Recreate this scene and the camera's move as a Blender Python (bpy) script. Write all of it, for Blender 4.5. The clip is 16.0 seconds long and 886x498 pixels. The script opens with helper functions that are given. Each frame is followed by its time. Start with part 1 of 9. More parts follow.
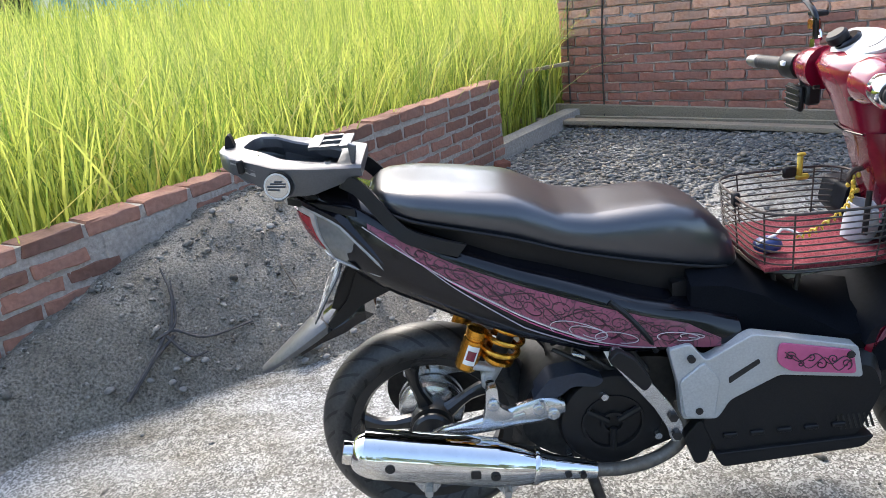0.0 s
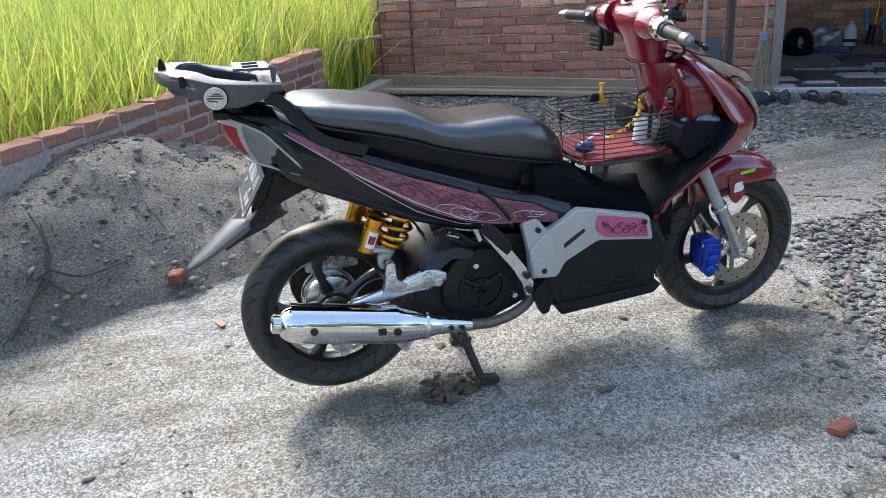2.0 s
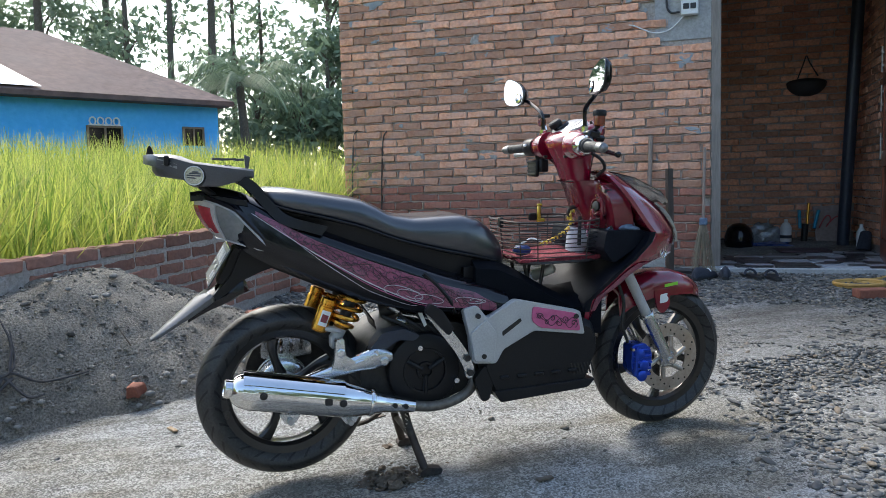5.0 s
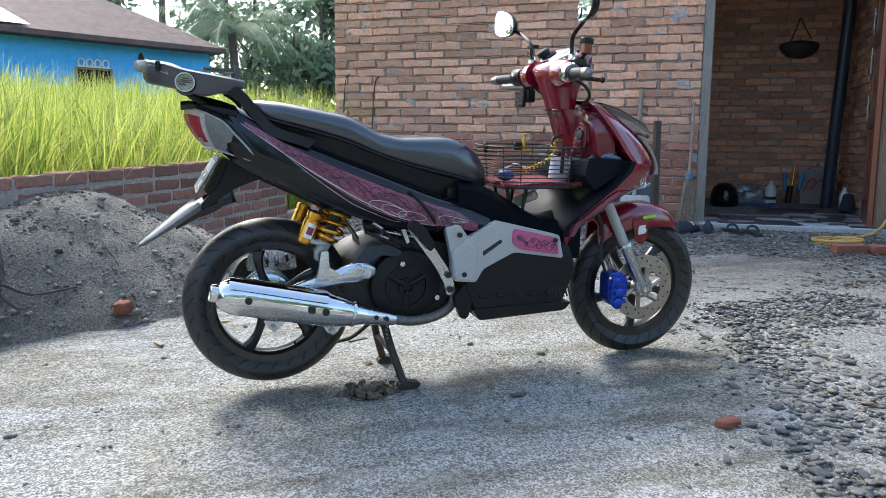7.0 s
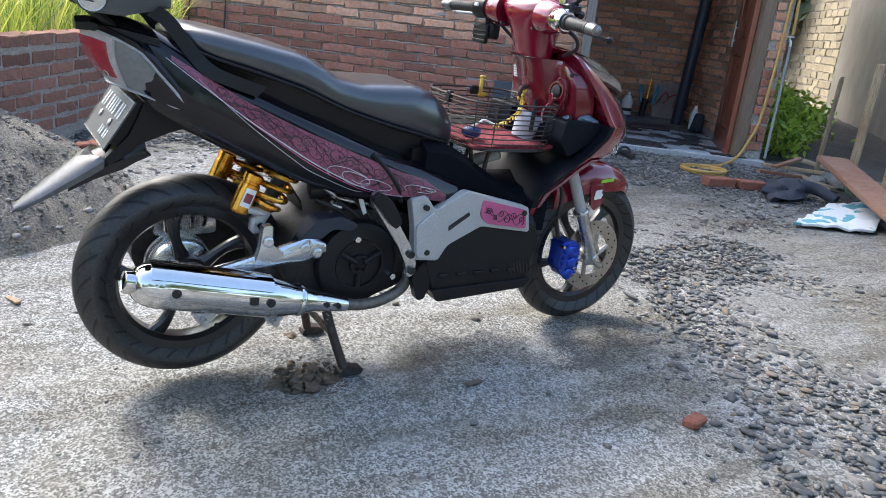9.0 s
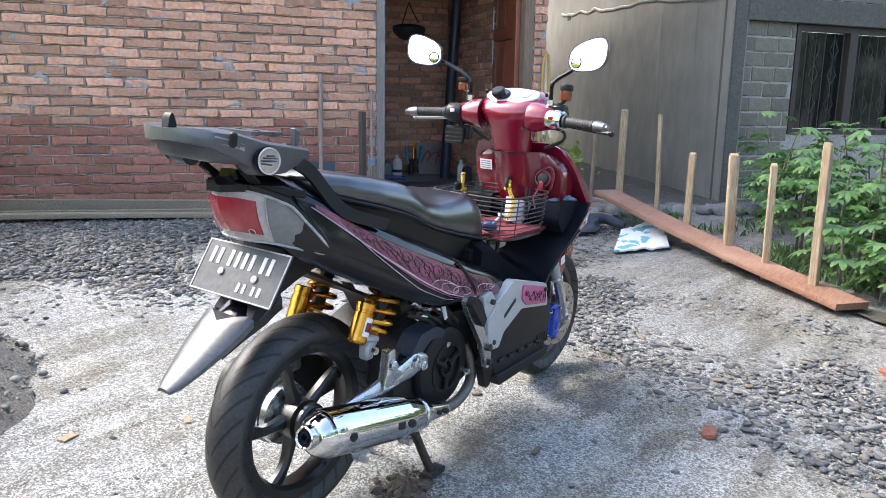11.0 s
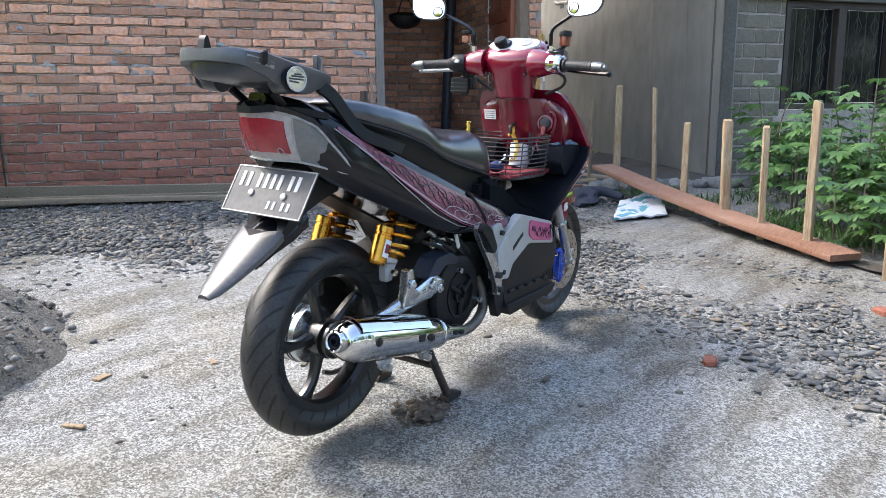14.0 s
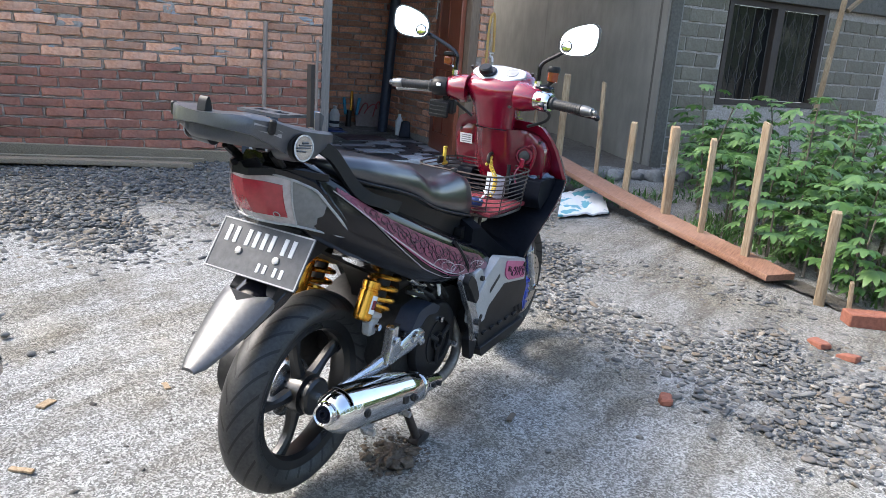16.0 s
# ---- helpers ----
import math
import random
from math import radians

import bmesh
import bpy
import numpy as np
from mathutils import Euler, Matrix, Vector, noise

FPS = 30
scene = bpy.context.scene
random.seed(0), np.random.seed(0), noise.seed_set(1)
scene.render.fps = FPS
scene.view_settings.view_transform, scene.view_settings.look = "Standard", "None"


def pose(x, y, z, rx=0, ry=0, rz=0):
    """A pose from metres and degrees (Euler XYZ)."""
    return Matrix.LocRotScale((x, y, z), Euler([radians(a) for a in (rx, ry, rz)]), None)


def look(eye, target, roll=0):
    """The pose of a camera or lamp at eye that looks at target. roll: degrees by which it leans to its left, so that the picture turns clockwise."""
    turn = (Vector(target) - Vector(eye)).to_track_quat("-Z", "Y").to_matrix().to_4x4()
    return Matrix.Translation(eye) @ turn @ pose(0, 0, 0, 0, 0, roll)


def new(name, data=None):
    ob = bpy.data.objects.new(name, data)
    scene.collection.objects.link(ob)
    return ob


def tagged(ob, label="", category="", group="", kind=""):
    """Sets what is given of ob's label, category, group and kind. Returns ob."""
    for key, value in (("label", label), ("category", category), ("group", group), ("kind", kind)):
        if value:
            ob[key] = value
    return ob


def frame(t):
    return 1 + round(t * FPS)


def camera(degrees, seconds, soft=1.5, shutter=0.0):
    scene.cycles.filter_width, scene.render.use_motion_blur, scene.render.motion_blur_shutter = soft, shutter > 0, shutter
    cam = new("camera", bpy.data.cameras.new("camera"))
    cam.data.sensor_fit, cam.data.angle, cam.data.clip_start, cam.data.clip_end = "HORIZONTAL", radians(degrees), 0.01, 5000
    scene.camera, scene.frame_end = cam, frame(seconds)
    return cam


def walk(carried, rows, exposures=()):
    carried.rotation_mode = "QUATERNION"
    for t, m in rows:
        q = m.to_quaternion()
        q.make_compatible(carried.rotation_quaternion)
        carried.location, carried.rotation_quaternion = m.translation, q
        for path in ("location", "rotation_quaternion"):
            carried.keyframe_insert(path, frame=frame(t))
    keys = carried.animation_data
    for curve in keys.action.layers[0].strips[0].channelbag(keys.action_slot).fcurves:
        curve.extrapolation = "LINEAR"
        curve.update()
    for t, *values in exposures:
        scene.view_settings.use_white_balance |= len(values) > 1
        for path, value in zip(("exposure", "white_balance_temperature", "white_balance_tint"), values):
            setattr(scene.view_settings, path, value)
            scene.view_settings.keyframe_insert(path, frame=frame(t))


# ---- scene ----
cam = camera(60.0, 16.0, soft=0.45)
PATH = [
    (0, (0.176, -1.549, 1.195), (0.056, 0.346, 0.568), -6.1),
    (0.5, (0.164, -1.691, 1.19), (0.23, 0.199, 0.539), -3.8),
    (1, (0.14, -1.849, 1.184), (0.242, 0.036, 0.524), -6.2),
    (1.5, (0.049, -1.907, 1.177), (0.213, -0.031, 0.502), -5.7),
    (2, (-0.098, -1.973, 1.145), (0.303, -0.143, 0.446), -3.7),
    (2.5, (-0.121, -1.999, 1.152), (0.314, -0.179, 0.446), -2.8),
    (3, (-0.146, -2.0, 1.155), (0.301, -0.183, 0.448), -2.8),
    (3.5, (-0.147, -2.019, 1.142), (0.321, -0.181, 0.506), -2.6),
    (4, (-0.125, -2.099, 1.036), (0.38, -0.183, 0.763), -2.1),
    (4.2, (-0.105, -2.163, 0.976), (0.405, -0.245, 0.731), -2.4),
    (6.3, (-0.113, -2.286, 0.757), (0.425, -0.36, 0.738), 0.5),
    (6.5, (-0.112, -2.297, 0.733), (0.429, -0.374, 0.636), 0.6),
    (7, (-0.111, -2.316, 0.73), (0.435, -0.409, 0.47), 0.6),
    (7.5, (-0.109, -2.315, 0.731), (0.441, -0.414, 0.446), 0.5),
    (8, (-0.132, -2.285, 0.787), (0.516, -0.436, 0.386), 0.7),
    (8.2, (-0.163, -2.216, 0.812), (0.553, -0.407, 0.347), 3.5),
    (10.3, (-0.824, -1.227, 1.126), (0.599, 0.032, 0.5), -0.3),
    (10.5, (-0.913, -1.2, 1.142), (0.593, -0.027, 0.548), -0.1),
    (11, (-1.123, -1.294, 1.005), (0.441, -0.105, 0.628), 1.1),
    (11.5, (-1.207, -1.314, 0.925), (0.379, -0.136, 0.609), 1.2),
    (12, (-1.224, -1.333, 0.88), (0.365, -0.152, 0.596), -1.2),
    (12.5, (-1.252, -1.355, 0.84), (0.339, -0.186, 0.523), 0.0),
    (13, (-1.257, -1.362, 0.839), (0.332, -0.195, 0.5), -0.2),
    (13.5, (-1.263, -1.365, 0.84), (0.311, -0.184, 0.481), -0.4),
    (14, (-1.267, -1.358, 0.843), (0.3, -0.172, 0.47), -0.5),
    (14.5, (-1.267, -1.351, 0.882), (0.3, -0.164, 0.515), -0.5),
    (15, (-1.272, -1.344, 0.946), (0.284, -0.166, 0.508), 2.2),
    (15.5, (-1.27, -1.278, 1.013), (0.285, -0.115, 0.532), 2.8),
    (16, (-1.276, -1.138, 1.086), (0.392, -0.154, 0.585), 4.3),
]
EXPOSURES = [(0, 2.22, 6700, 9), (1.4, 2.18, 6700, 8), (2.4, 2.06, 6600, 7), (3.4, 2.08, 6600, 7), (3.8, 2.18, 6600, 6), (4.2, 2.14, 6550, 6), (5.2, 1.5, 6450, 5), (6.3, 0.82, 6350, 4), (6.5, 0.97, 6350, 4), (6.8, 1.86, 6350, 4), (7.0, 2.00, 6350, 4), (8.2, 2.00, 6400, 6), (10.3, 2.36, 6550, 9), (11.0, 2.42, 6550, 9), (12.0, 2.34, 6550, 9), (12.8, 2.20, 6550, 9), (16, 2.14, 6550, 9)]
walk(cam, [(t, look(eye, target, roll)) for t, eye, target, roll in PATH], EXPOSURES)

# ---- world, sun ----
SUN_DIR = Vector((-0.24, 0.64, 0.76)).normalized()  # towards the sun
world = bpy.data.worlds.new("world")
scene.world = world
world.use_nodes = True
wt = world.node_tree
sky = wt.nodes.new("ShaderNodeTexSky")
sky.sky_type = 'NISHITA'
sky.sun_disc = False
sky.sun_elevation = math.asin(SUN_DIR.z)
sky.sun_rotation = math.atan2(SUN_DIR.x, SUN_DIR.y)
sky.air_density, sky.dust_density, sky.ozone_density = 1.0, 3.2, 1.6
wt.nodes["Background"].inputs["Strength"].default_value = 0.15
wt.links.new(sky.outputs[0], wt.nodes["Background"].inputs["Color"])
sun = new("sun", bpy.data.lights.new("sun", 'SUN'))
sun.data.energy, sun.data.angle, sun.data.color = 0.80, radians(12.0), (1.0, 0.97, 0.92)
sun.matrix_world = look((0, 0, 20), Vector((0, 0, 20)) - SUN_DIR)


# ---- materials ----
def shader(name):
    m = bpy.data.materials.new(name)
    m.use_nodes = True
    return m, m.node_tree, m.node_tree.nodes["Principled BSDF"]


def node(t, kind, **values):
    n = t.nodes.new(kind)
    for k, v in values.items():
        if k in n.inputs:
            n.inputs[k].default_value = v
    return n


def mixed(t, fac, a, b, blend='MIX'):
    """A colour mix; a and b are colours or sockets."""
    n = t.nodes.new("ShaderNodeMix")
    n.data_type, n.blend_type = 'RGBA', blend
    for k, v in ((0, fac), (6, a), (7, b)):
        if isinstance(v, bpy.types.NodeSocket):
            t.links.new(v, n.inputs[k])
        else:
            n.inputs[k].default_value = v if k == 0 else (*v, 1)
    return n.outputs[2]


def ramp(t, socket, a, b):
    n = t.nodes.new("ShaderNodeMapRange")
    n.inputs[1].default_value, n.inputs[2].default_value = a, b
    t.links.new(socket, n.inputs[0])
    return n.outputs[0]


def noise_of(t, scale, detail=4.0, rough=0.55, coord="Object", stretch=None):
    tc = t.nodes.new("ShaderNodeTexCoord")
    src = tc.outputs[coord]
    if stretch:
        mp = t.nodes.new("ShaderNodeMapping")
        mp.inputs["Scale"].default_value = stretch
        t.links.new(src, mp.inputs[0])
        src = mp.outputs[0]
    n = node(t, "ShaderNodeTexNoise", Scale=scale, Detail=detail, Roughness=rough)
    t.links.new(src, n.inputs["Vector"])
    return n.outputs["Fac"]


def bumped(t, bsdf, socket, strength, distance):
    b = node(t, "ShaderNodeBump", Strength=strength, Distance=distance)
    t.links.new(socket, b.inputs["Height"])
    last = bsdf.inputs["Normal"].links
    if last:
        t.links.new(last[0].from_socket, b.inputs["Normal"])
    t.links.new(b.outputs[0], bsdf.inputs["Normal"])


def surface(name, dark, light, rough=0.6, metal=0.0, grain=60.0, patch=4.0, bump=0.2, depth=0.002, coat=0.0,
            stain=None, stretch=None, island=False, random_obj=False, spread=0.25, spec=0.5, rough_var=0.12):
    """A surface between two colours: fine grain, larger patches, wear in the gloss and a fine relief."""
    m, t, b = shader(name)
    fine, wide = noise_of(t, grain, 5.0, 0.6, stretch=stretch), noise_of(t, patch, 3.0)
    c = mixed(t, ramp(t, fine, 0.3, 0.7), dark, light)
    mid = tuple((x + y) / 2 for x, y in zip(dark, light))
    c = mixed(t, ramp(t, wide, 0.35, 0.7), c, mixed(t, 0.5, c, stain or tuple(v * 0.75 for v in mid)))
    if island or random_obj:
        if island:
            r = t.nodes.new("ShaderNodeNewGeometry").outputs["Random Per Island"]
        else:
            r = t.nodes.new("ShaderNodeObjectInfo").outputs["Random"]
        hsv = t.nodes.new("ShaderNodeHueSaturation")
        t.links.new(c, hsv.inputs["Color"])
        t.links.new(ramp_to(t, r, 1 - spread, 1 + spread), hsv.inputs["Value"])
        c = hsv.outputs[0]
    t.links.new(c, b.inputs["Base Color"])
    b.inputs["Metallic"].default_value = metal
    b.inputs["Specular IOR Level"].default_value = spec
    t.links.new(ramp_to(t, wide, max(0.02, rough - rough_var), min(1, rough + rough_var)), b.inputs["Roughness"])
    b.inputs["Coat Weight"].default_value = coat
    b.inputs["Coat Roughness"].default_value = 0.06
    if bump:
        bumped(t, b, fine, bump, depth)
    return m


def ramp_to(t, socket, lo, hi):
    n = t.nodes.new("ShaderNodeMapRange")
    n.inputs[3].default_value, n.inputs[4].default_value = lo, hi
    t.links.new(socket, n.inputs[0])
    return n.outputs[0]


def leafy(name, dark, light, glow=0.45, rough=0.45):
    """Thin leaves that let light through, each in a shade of its own."""
    m, t, b = shader(name)
    r = t.nodes.new("ShaderNodeNewGeometry").outputs["Random Per Island"]
    c = mixed(t, r, dark, light)
    c = mixed(t, ramp(t, noise_of(t, 2.5), 0.4, 0.75), c, mixed(t, 0.5, c, tuple(v * 0.6 for v in dark)))
    t.links.new(c, b.inputs["Base Color"])
    b.inputs["Roughness"].default_value = rough
    tr = t.nodes.new("ShaderNodeBsdfTranslucent")
    t.links.new(c, tr.inputs["Color"])
    mx = t.nodes.new("ShaderNodeMixShader")
    mx.inputs[0].default_value = glow
    t.links.new(b.outputs[0], mx.inputs[1])
    t.links.new(tr.outputs[0], mx.inputs[2])
    t.links.new(mx.outputs[0], t.nodes["Material Output"].inputs["Surface"])
    return m


def ground_material():
    """Coarse sand: pale grains on grey, with brown damp streaks and beige drifts."""
    m, t, b = shader("sandy_ground")
    tc = t.nodes.new("ShaderNodeTexCoord").outputs["Object"]
    grain = node(t, "ShaderNodeTexVoronoi", Scale=225.0)
    coarse = node(t, "ShaderNodeTexVoronoi", Scale=95.0)
    for v in (grain, coarse):
        t.links.new(tc, v.inputs["Vector"])
    fine, mid, wide, patch = noise_of(t, 70.0, 6.0, 0.75), noise_of(t, 9.0, 5.0, 0.65), noise_of(t, 1.1, 4.0, 0.6), noise_of(t, 2.4, 6.0, 0.7)
    c = mixed(t, ramp(t, grain.outputs["Color"], 0.36, 0.66), (0.076, 0.080, 0.078), (0.440, 0.452, 0.443))
    c = mixed(t, ramp(t, coarse.outputs["Color"], 0.60, 0.86), c, mixed(t, 0.75, c, (0.055, 0.052, 0.048)))
    c = mixed(t, 0.30, c, mixed(t, ramp(t, fine, 0.38, 0.62), (0.10, 0.10, 0.096), (0.42, 0.415, 0.40)))
    c = mixed(t, ramp(t, mid, 0.45, 0.75), c, mixed(t, 0.40, c, (0.165, 0.158, 0.140)))
    # beige drifts, brown damp streaks dragged along the yard, dusty pale films
    c = mixed(t, ramp(t, wide, 0.46, 0.66), c, mixed(t, 0.62, c, (0.92, 0.82, 0.64), 'MULTIPLY'))
    streak = noise_of(t, 1.9, 6.0, 0.68, stretch=(0.55, 2.8, 1))
    c = mixed(t, ramp(t, streak, 0.47, 0.63), c, mixed(t, 0.85, c, (0.54, 0.50, 0.43), 'MULTIPLY'))
    dust = noise_of(t, 3.4, 5.0, 0.6, stretch=(0.8, 1.8, 1))
    c = mixed(t, ramp(t, dust, 0.54, 0.70), c, mixed(t, 0.30, c, (0.44, 0.432, 0.410)))
    # gravelly darker soil towards the house's far end
    sep = t.nodes.new("ShaderNodeSeparateXYZ")
    t.links.new(tc, sep.inputs[0])
    edge = t.nodes.new("ShaderNodeMath")
    edge.operation = 'MULTIPLY_ADD'
    edge.inputs[1].default_value = 1.6
    t.links.new(patch, edge.inputs[0])
    t.links.new(sep.outputs[0], edge.inputs[2])
    c = mixed(t, ramp(t, edge.outputs[0], 1.9, 2.8), c, mixed(t, 0.55, c, (0.50, 0.48, 0.45), 'MULTIPLY'))
    c = mixed(t, ramp(t, patch, 0.57, 0.66), c, mixed(t, 0.50, c, (0.11, 0.10, 0.085)))
    t.links.new(c, b.inputs["Base Color"])
    b.inputs["Roughness"].default_value = 0.94
    b.inputs["Specular IOR Level"].default_value = 0.25
    bumped(t, b, mid, 0.5, 0.02)
    bumped(t, b, fine, 0.7, 0.004)
    bumped(t, b, grain.outputs["Distance"], 0.5, 0.002)
    return m


GROUND = ground_material()
HEAP = surface("grey_sand", (0.055, 0.050, 0.041), (0.39, 0.355, 0.295), 0.95, grain=120, patch=6, bump=1.0, depth=0.016, stain=(0.085, 0.073, 0.057))
CRUMB = surface("gravel_crumb", (0.075, 0.069, 0.058), (0.28, 0.26, 0.225), 0.95, grain=70, patch=30, bump=0.5, island=True, spread=0.7)
SOIL = surface("dark_soil", (0.04, 0.035, 0.028), (0.11, 0.095, 0.075), 0.95, grain=60, patch=3, bump=0.9, depth=0.02)


def pebble_material():
    m, t, b = shader("river_pebble")
    r = t.nodes.new("ShaderNodeNewGeometry").outputs["Random Per Island"]
    fine, wide = noise_of(t, 70.0, 5.0, 0.6), noise_of(t, 2.5)
    band = t.nodes.new("ShaderNodeValToRGB")
    tints = ((0.0, (0.042, 0.043, 0.044)), (0.28, (0.100, 0.101, 0.098)), (0.48, (0.070, 0.068, 0.062)), (0.66, (0.155, 0.153, 0.145)), (0.84, (0.140, 0.106, 0.070)), (1.0, (0.29, 0.28, 0.25)))
    for k, (at, c) in enumerate(tints):
        e = band.color_ramp.elements[k] if k < 2 else band.color_ramp.elements.new(at)
        e.position, e.color = at, (*c, 1)
    t.links.new(r, band.inputs[0])
    c = mixed(t, ramp(t, fine, 0.3, 0.75), band.outputs[0], mixed(t, 0.35, band.outputs[0], (0.17, 0.17, 0.168)))
    c = mixed(t, ramp(t, wide, 0.5, 0.7), c, mixed(t, 0.35, c, (0.20, 0.185, 0.16)))
    t.links.new(c, b.inputs["Base Color"])
    b.inputs["Roughness"].default_value = 0.78
    b.inputs["Specular IOR Level"].default_value = 0.3
    bumped(t, b, fine, 0.3, 0.002)
    return m


PEBBLE = pebble_material()
STONE = surface("loose_stone", (0.11, 0.108, 0.10), (0.24, 0.235, 0.22), 0.8, grain=50, patch=14, bump=0.4, random_obj=True)
MORTAR = surface("mortar", (0.25, 0.218, 0.19), (0.50, 0.445, 0.395), 0.95, grain=55, patch=6, bump=1.0, depth=0.010, stain=(0.30, 0.275, 0.25))
BEAD = surface("joint_mortar", (0.34, 0.215, 0.155), (0.56, 0.41, 0.325), 0.95, grain=55, patch=5, bump=0.8, depth=0.006, stain=(0.37, 0.345, 0.325))
SMEAR = surface("blue_grey_mortar", (0.25, 0.265, 0.275), (0.38, 0.395, 0.40), 0.95, grain=40, patch=9, bump=0.6, depth=0.006)
BRICK = surface("orange_brick", (0.45, 0.182, 0.102), (0.77, 0.400, 0.240), 0.88, grain=42, patch=11, bump=0.9, depth=0.008, stain=(0.46, 0.33, 0.27), random_obj=True, spread=0.34)
BRICK_JOINED = surface("orange_brick_upper", (0.45, 0.182, 0.102), (0.77, 0.400, 0.240), 0.88, grain=42, patch=11, bump=0.9, depth=0.008, stain=(0.46, 0.33, 0.27), island=True, spread=0.34)
BRICK_DARK = surface("dark_red_brick", (0.275, 0.088, 0.052), (0.475, 0.185, 0.118), 0.9, grain=45, patch=5, bump=0.5, depth=0.004, stain=(0.20, 0.14, 0.12), random_obj=True)
BRICK_LOW = surface("garden_wall_brick", (0.20, 0.088, 0.060), (0.34, 0.160, 0.110), 0.9, grain=45, patch=5, bump=0.5, depth=0.004, stain=(0.2, 0.13, 0.11), random_obj=True, spread=0.35)
BRICK_SHARD = surface("broken_brick", (0.17, 0.058, 0.036), (0.29, 0.108, 0.066), 0.9, grain=60, patch=12, bump=0.7, depth=0.004)
PLASTER = surface("grey_plaster", (0.205, 0.190, 0.163), (0.285, 0.266, 0.230), 0.9, grain=5, patch=1.1, bump=0.35, depth=0.006, stain=(0.165, 0.153, 0.133), stretch=(1.2, 1.2, 0.5))
SEAM = surface("pale_plaster_ridge", (0.30, 0.285, 0.255), (0.42, 0.40, 0.36), 0.95, grain=40, patch=6, bump=0.6, depth=0.006)
BRICK_PALE = surface("pale_buff_brick", (0.30, 0.25, 0.17), (0.44, 0.38, 0.27), 0.92, grain=42, patch=9, bump=0.6, island=True, spread=0.2)
CONCRETE = surface("concrete", (0.26, 0.26, 0.255), (0.42, 0.42, 0.41), 0.9, grain=50, patch=3, bump=0.4, depth=0.004)
# both colours are kept dark to carry the shade on the neighbour's front
CONCRETE_SHADED = surface("shaded_concrete", (0.075, 0.069, 0.056), (0.135, 0.125, 0.103), 0.92, grain=40, patch=3, bump=0.4, depth=0.004)
BLOCK = surface("concrete_block", (0.125, 0.110, 0.080), (0.230, 0.205, 0.155), 0.92, grain=50, patch=4, bump=0.5, depth=0.004, random_obj=True, spread=0.12)
WOOD_GREY = surface("weathered_board", (0.17, 0.125, 0.080), (0.42, 0.335, 0.235), 0.85, grain=16, patch=3, bump=0.7, depth=0.004, stretch=(1, 12, 12))
WOOD_STAKE = surface("raw_pine_stake", (0.18, 0.125, 0.070), (0.41, 0.325, 0.21), 0.9, grain=12, patch=5, bump=0.4, stretch=(12, 12, 1), stain=(0.20, 0.11, 0.055), random_obj=True)
WOOD_RED = surface("red_brown_plank", (0.13, 0.058, 0.032), (0.27, 0.135, 0.080), 0.9, grain=10, patch=2.5, bump=0.4, stretch=(1, 12, 12), stain=(0.32, 0.2, 0.15))
WOOD_FRAME = surface("brown_door_frame", (0.13, 0.085, 0.055), (0.24, 0.165, 0.11), 0.7, grain=10, patch=3, bump=0.3, stretch=(12, 12, 1))
WOOD_POST = surface("weathered_grey_post", (0.17, 0.145, 0.125), (0.30, 0.265, 0.235), 0.85, grain=10, patch=3, bump=0.4, stretch=(12, 12, 1))
WOOD_DOOR = surface("varnished_red_door", (0.17, 0.040, 0.020), (0.29, 0.082, 0.040), 0.35, grain=9, patch=3, bump=0.15, stretch=(12, 12, 1), coat=0.4)
HANDLE_WOOD = surface("tool_handle", (0.20, 0.15, 0.12), (0.34, 0.26, 0.21), 0.75, grain=12, patch=5, bump=0.3, stretch=(10, 10, 1))
BARK = surface("bark", (0.07, 0.055, 0.04), (0.17, 0.14, 0.105), 0.95, grain=20, patch=3, bump=0.9, depth=0.02)
RICE = leafy("rice_blade", (0.105, 0.20, 0.028), (0.72, 0.74, 0.17), 0.48)
RICE_HEAD = leafy("rice_ear", (0.45, 0.41, 0.10), (0.70, 0.64, 0.22), 0.3)
LEAF = leafy("cassava_leaf", (0.038, 0.105, 0.024), (0.135, 0.245, 0.070), 0.32, 0.42)
# the haze over the far trees is put into these paler leaf greens
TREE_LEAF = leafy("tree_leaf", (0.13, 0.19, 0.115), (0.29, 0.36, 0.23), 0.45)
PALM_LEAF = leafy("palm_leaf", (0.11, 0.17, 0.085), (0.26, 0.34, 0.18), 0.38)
BLUE_WALL = surface("bright_blue_wall", (0.06, 0.36, 0.78), (0.10, 0.46, 0.90), 0.85, grain=8, patch=0.7, bump=0.1, stain=(0.06, 0.34, 0.74))
RUST_ROOF = surface("rusty_metal_roof", (0.062, 0.032, 0.028), (0.150, 0.088, 0.076), 0.85, grain=6, patch=0.6, bump=0.3, stain=(0.15, 0.115, 0.105))
ZINC = surface("bare_zinc_sheet", (0.45, 0.47, 0.5), (0.62, 0.64, 0.66), 0.5, 0.5, grain=5, patch=1, bump=0.1)
IRON = surface("dark_iron", (0.03, 0.03, 0.032), (0.07, 0.068, 0.065), 0.55, 0.6, grain=60, patch=8, bump=0.2, stain=(0.1, 0.06, 0.04))
STEEL_DULL = surface("worn_steel", (0.35, 0.35, 0.34), (0.55, 0.55, 0.53), 0.5, 0.7, grain=50, patch=10, bump=0.2, stain=(0.3, 0.24, 0.18))
TILE_DARK = surface("dark_floor_tile", (0.02, 0.022, 0.027), (0.045, 0.048, 0.055), 0.35, grain=30, patch=5, bump=0.05, random_obj=True)
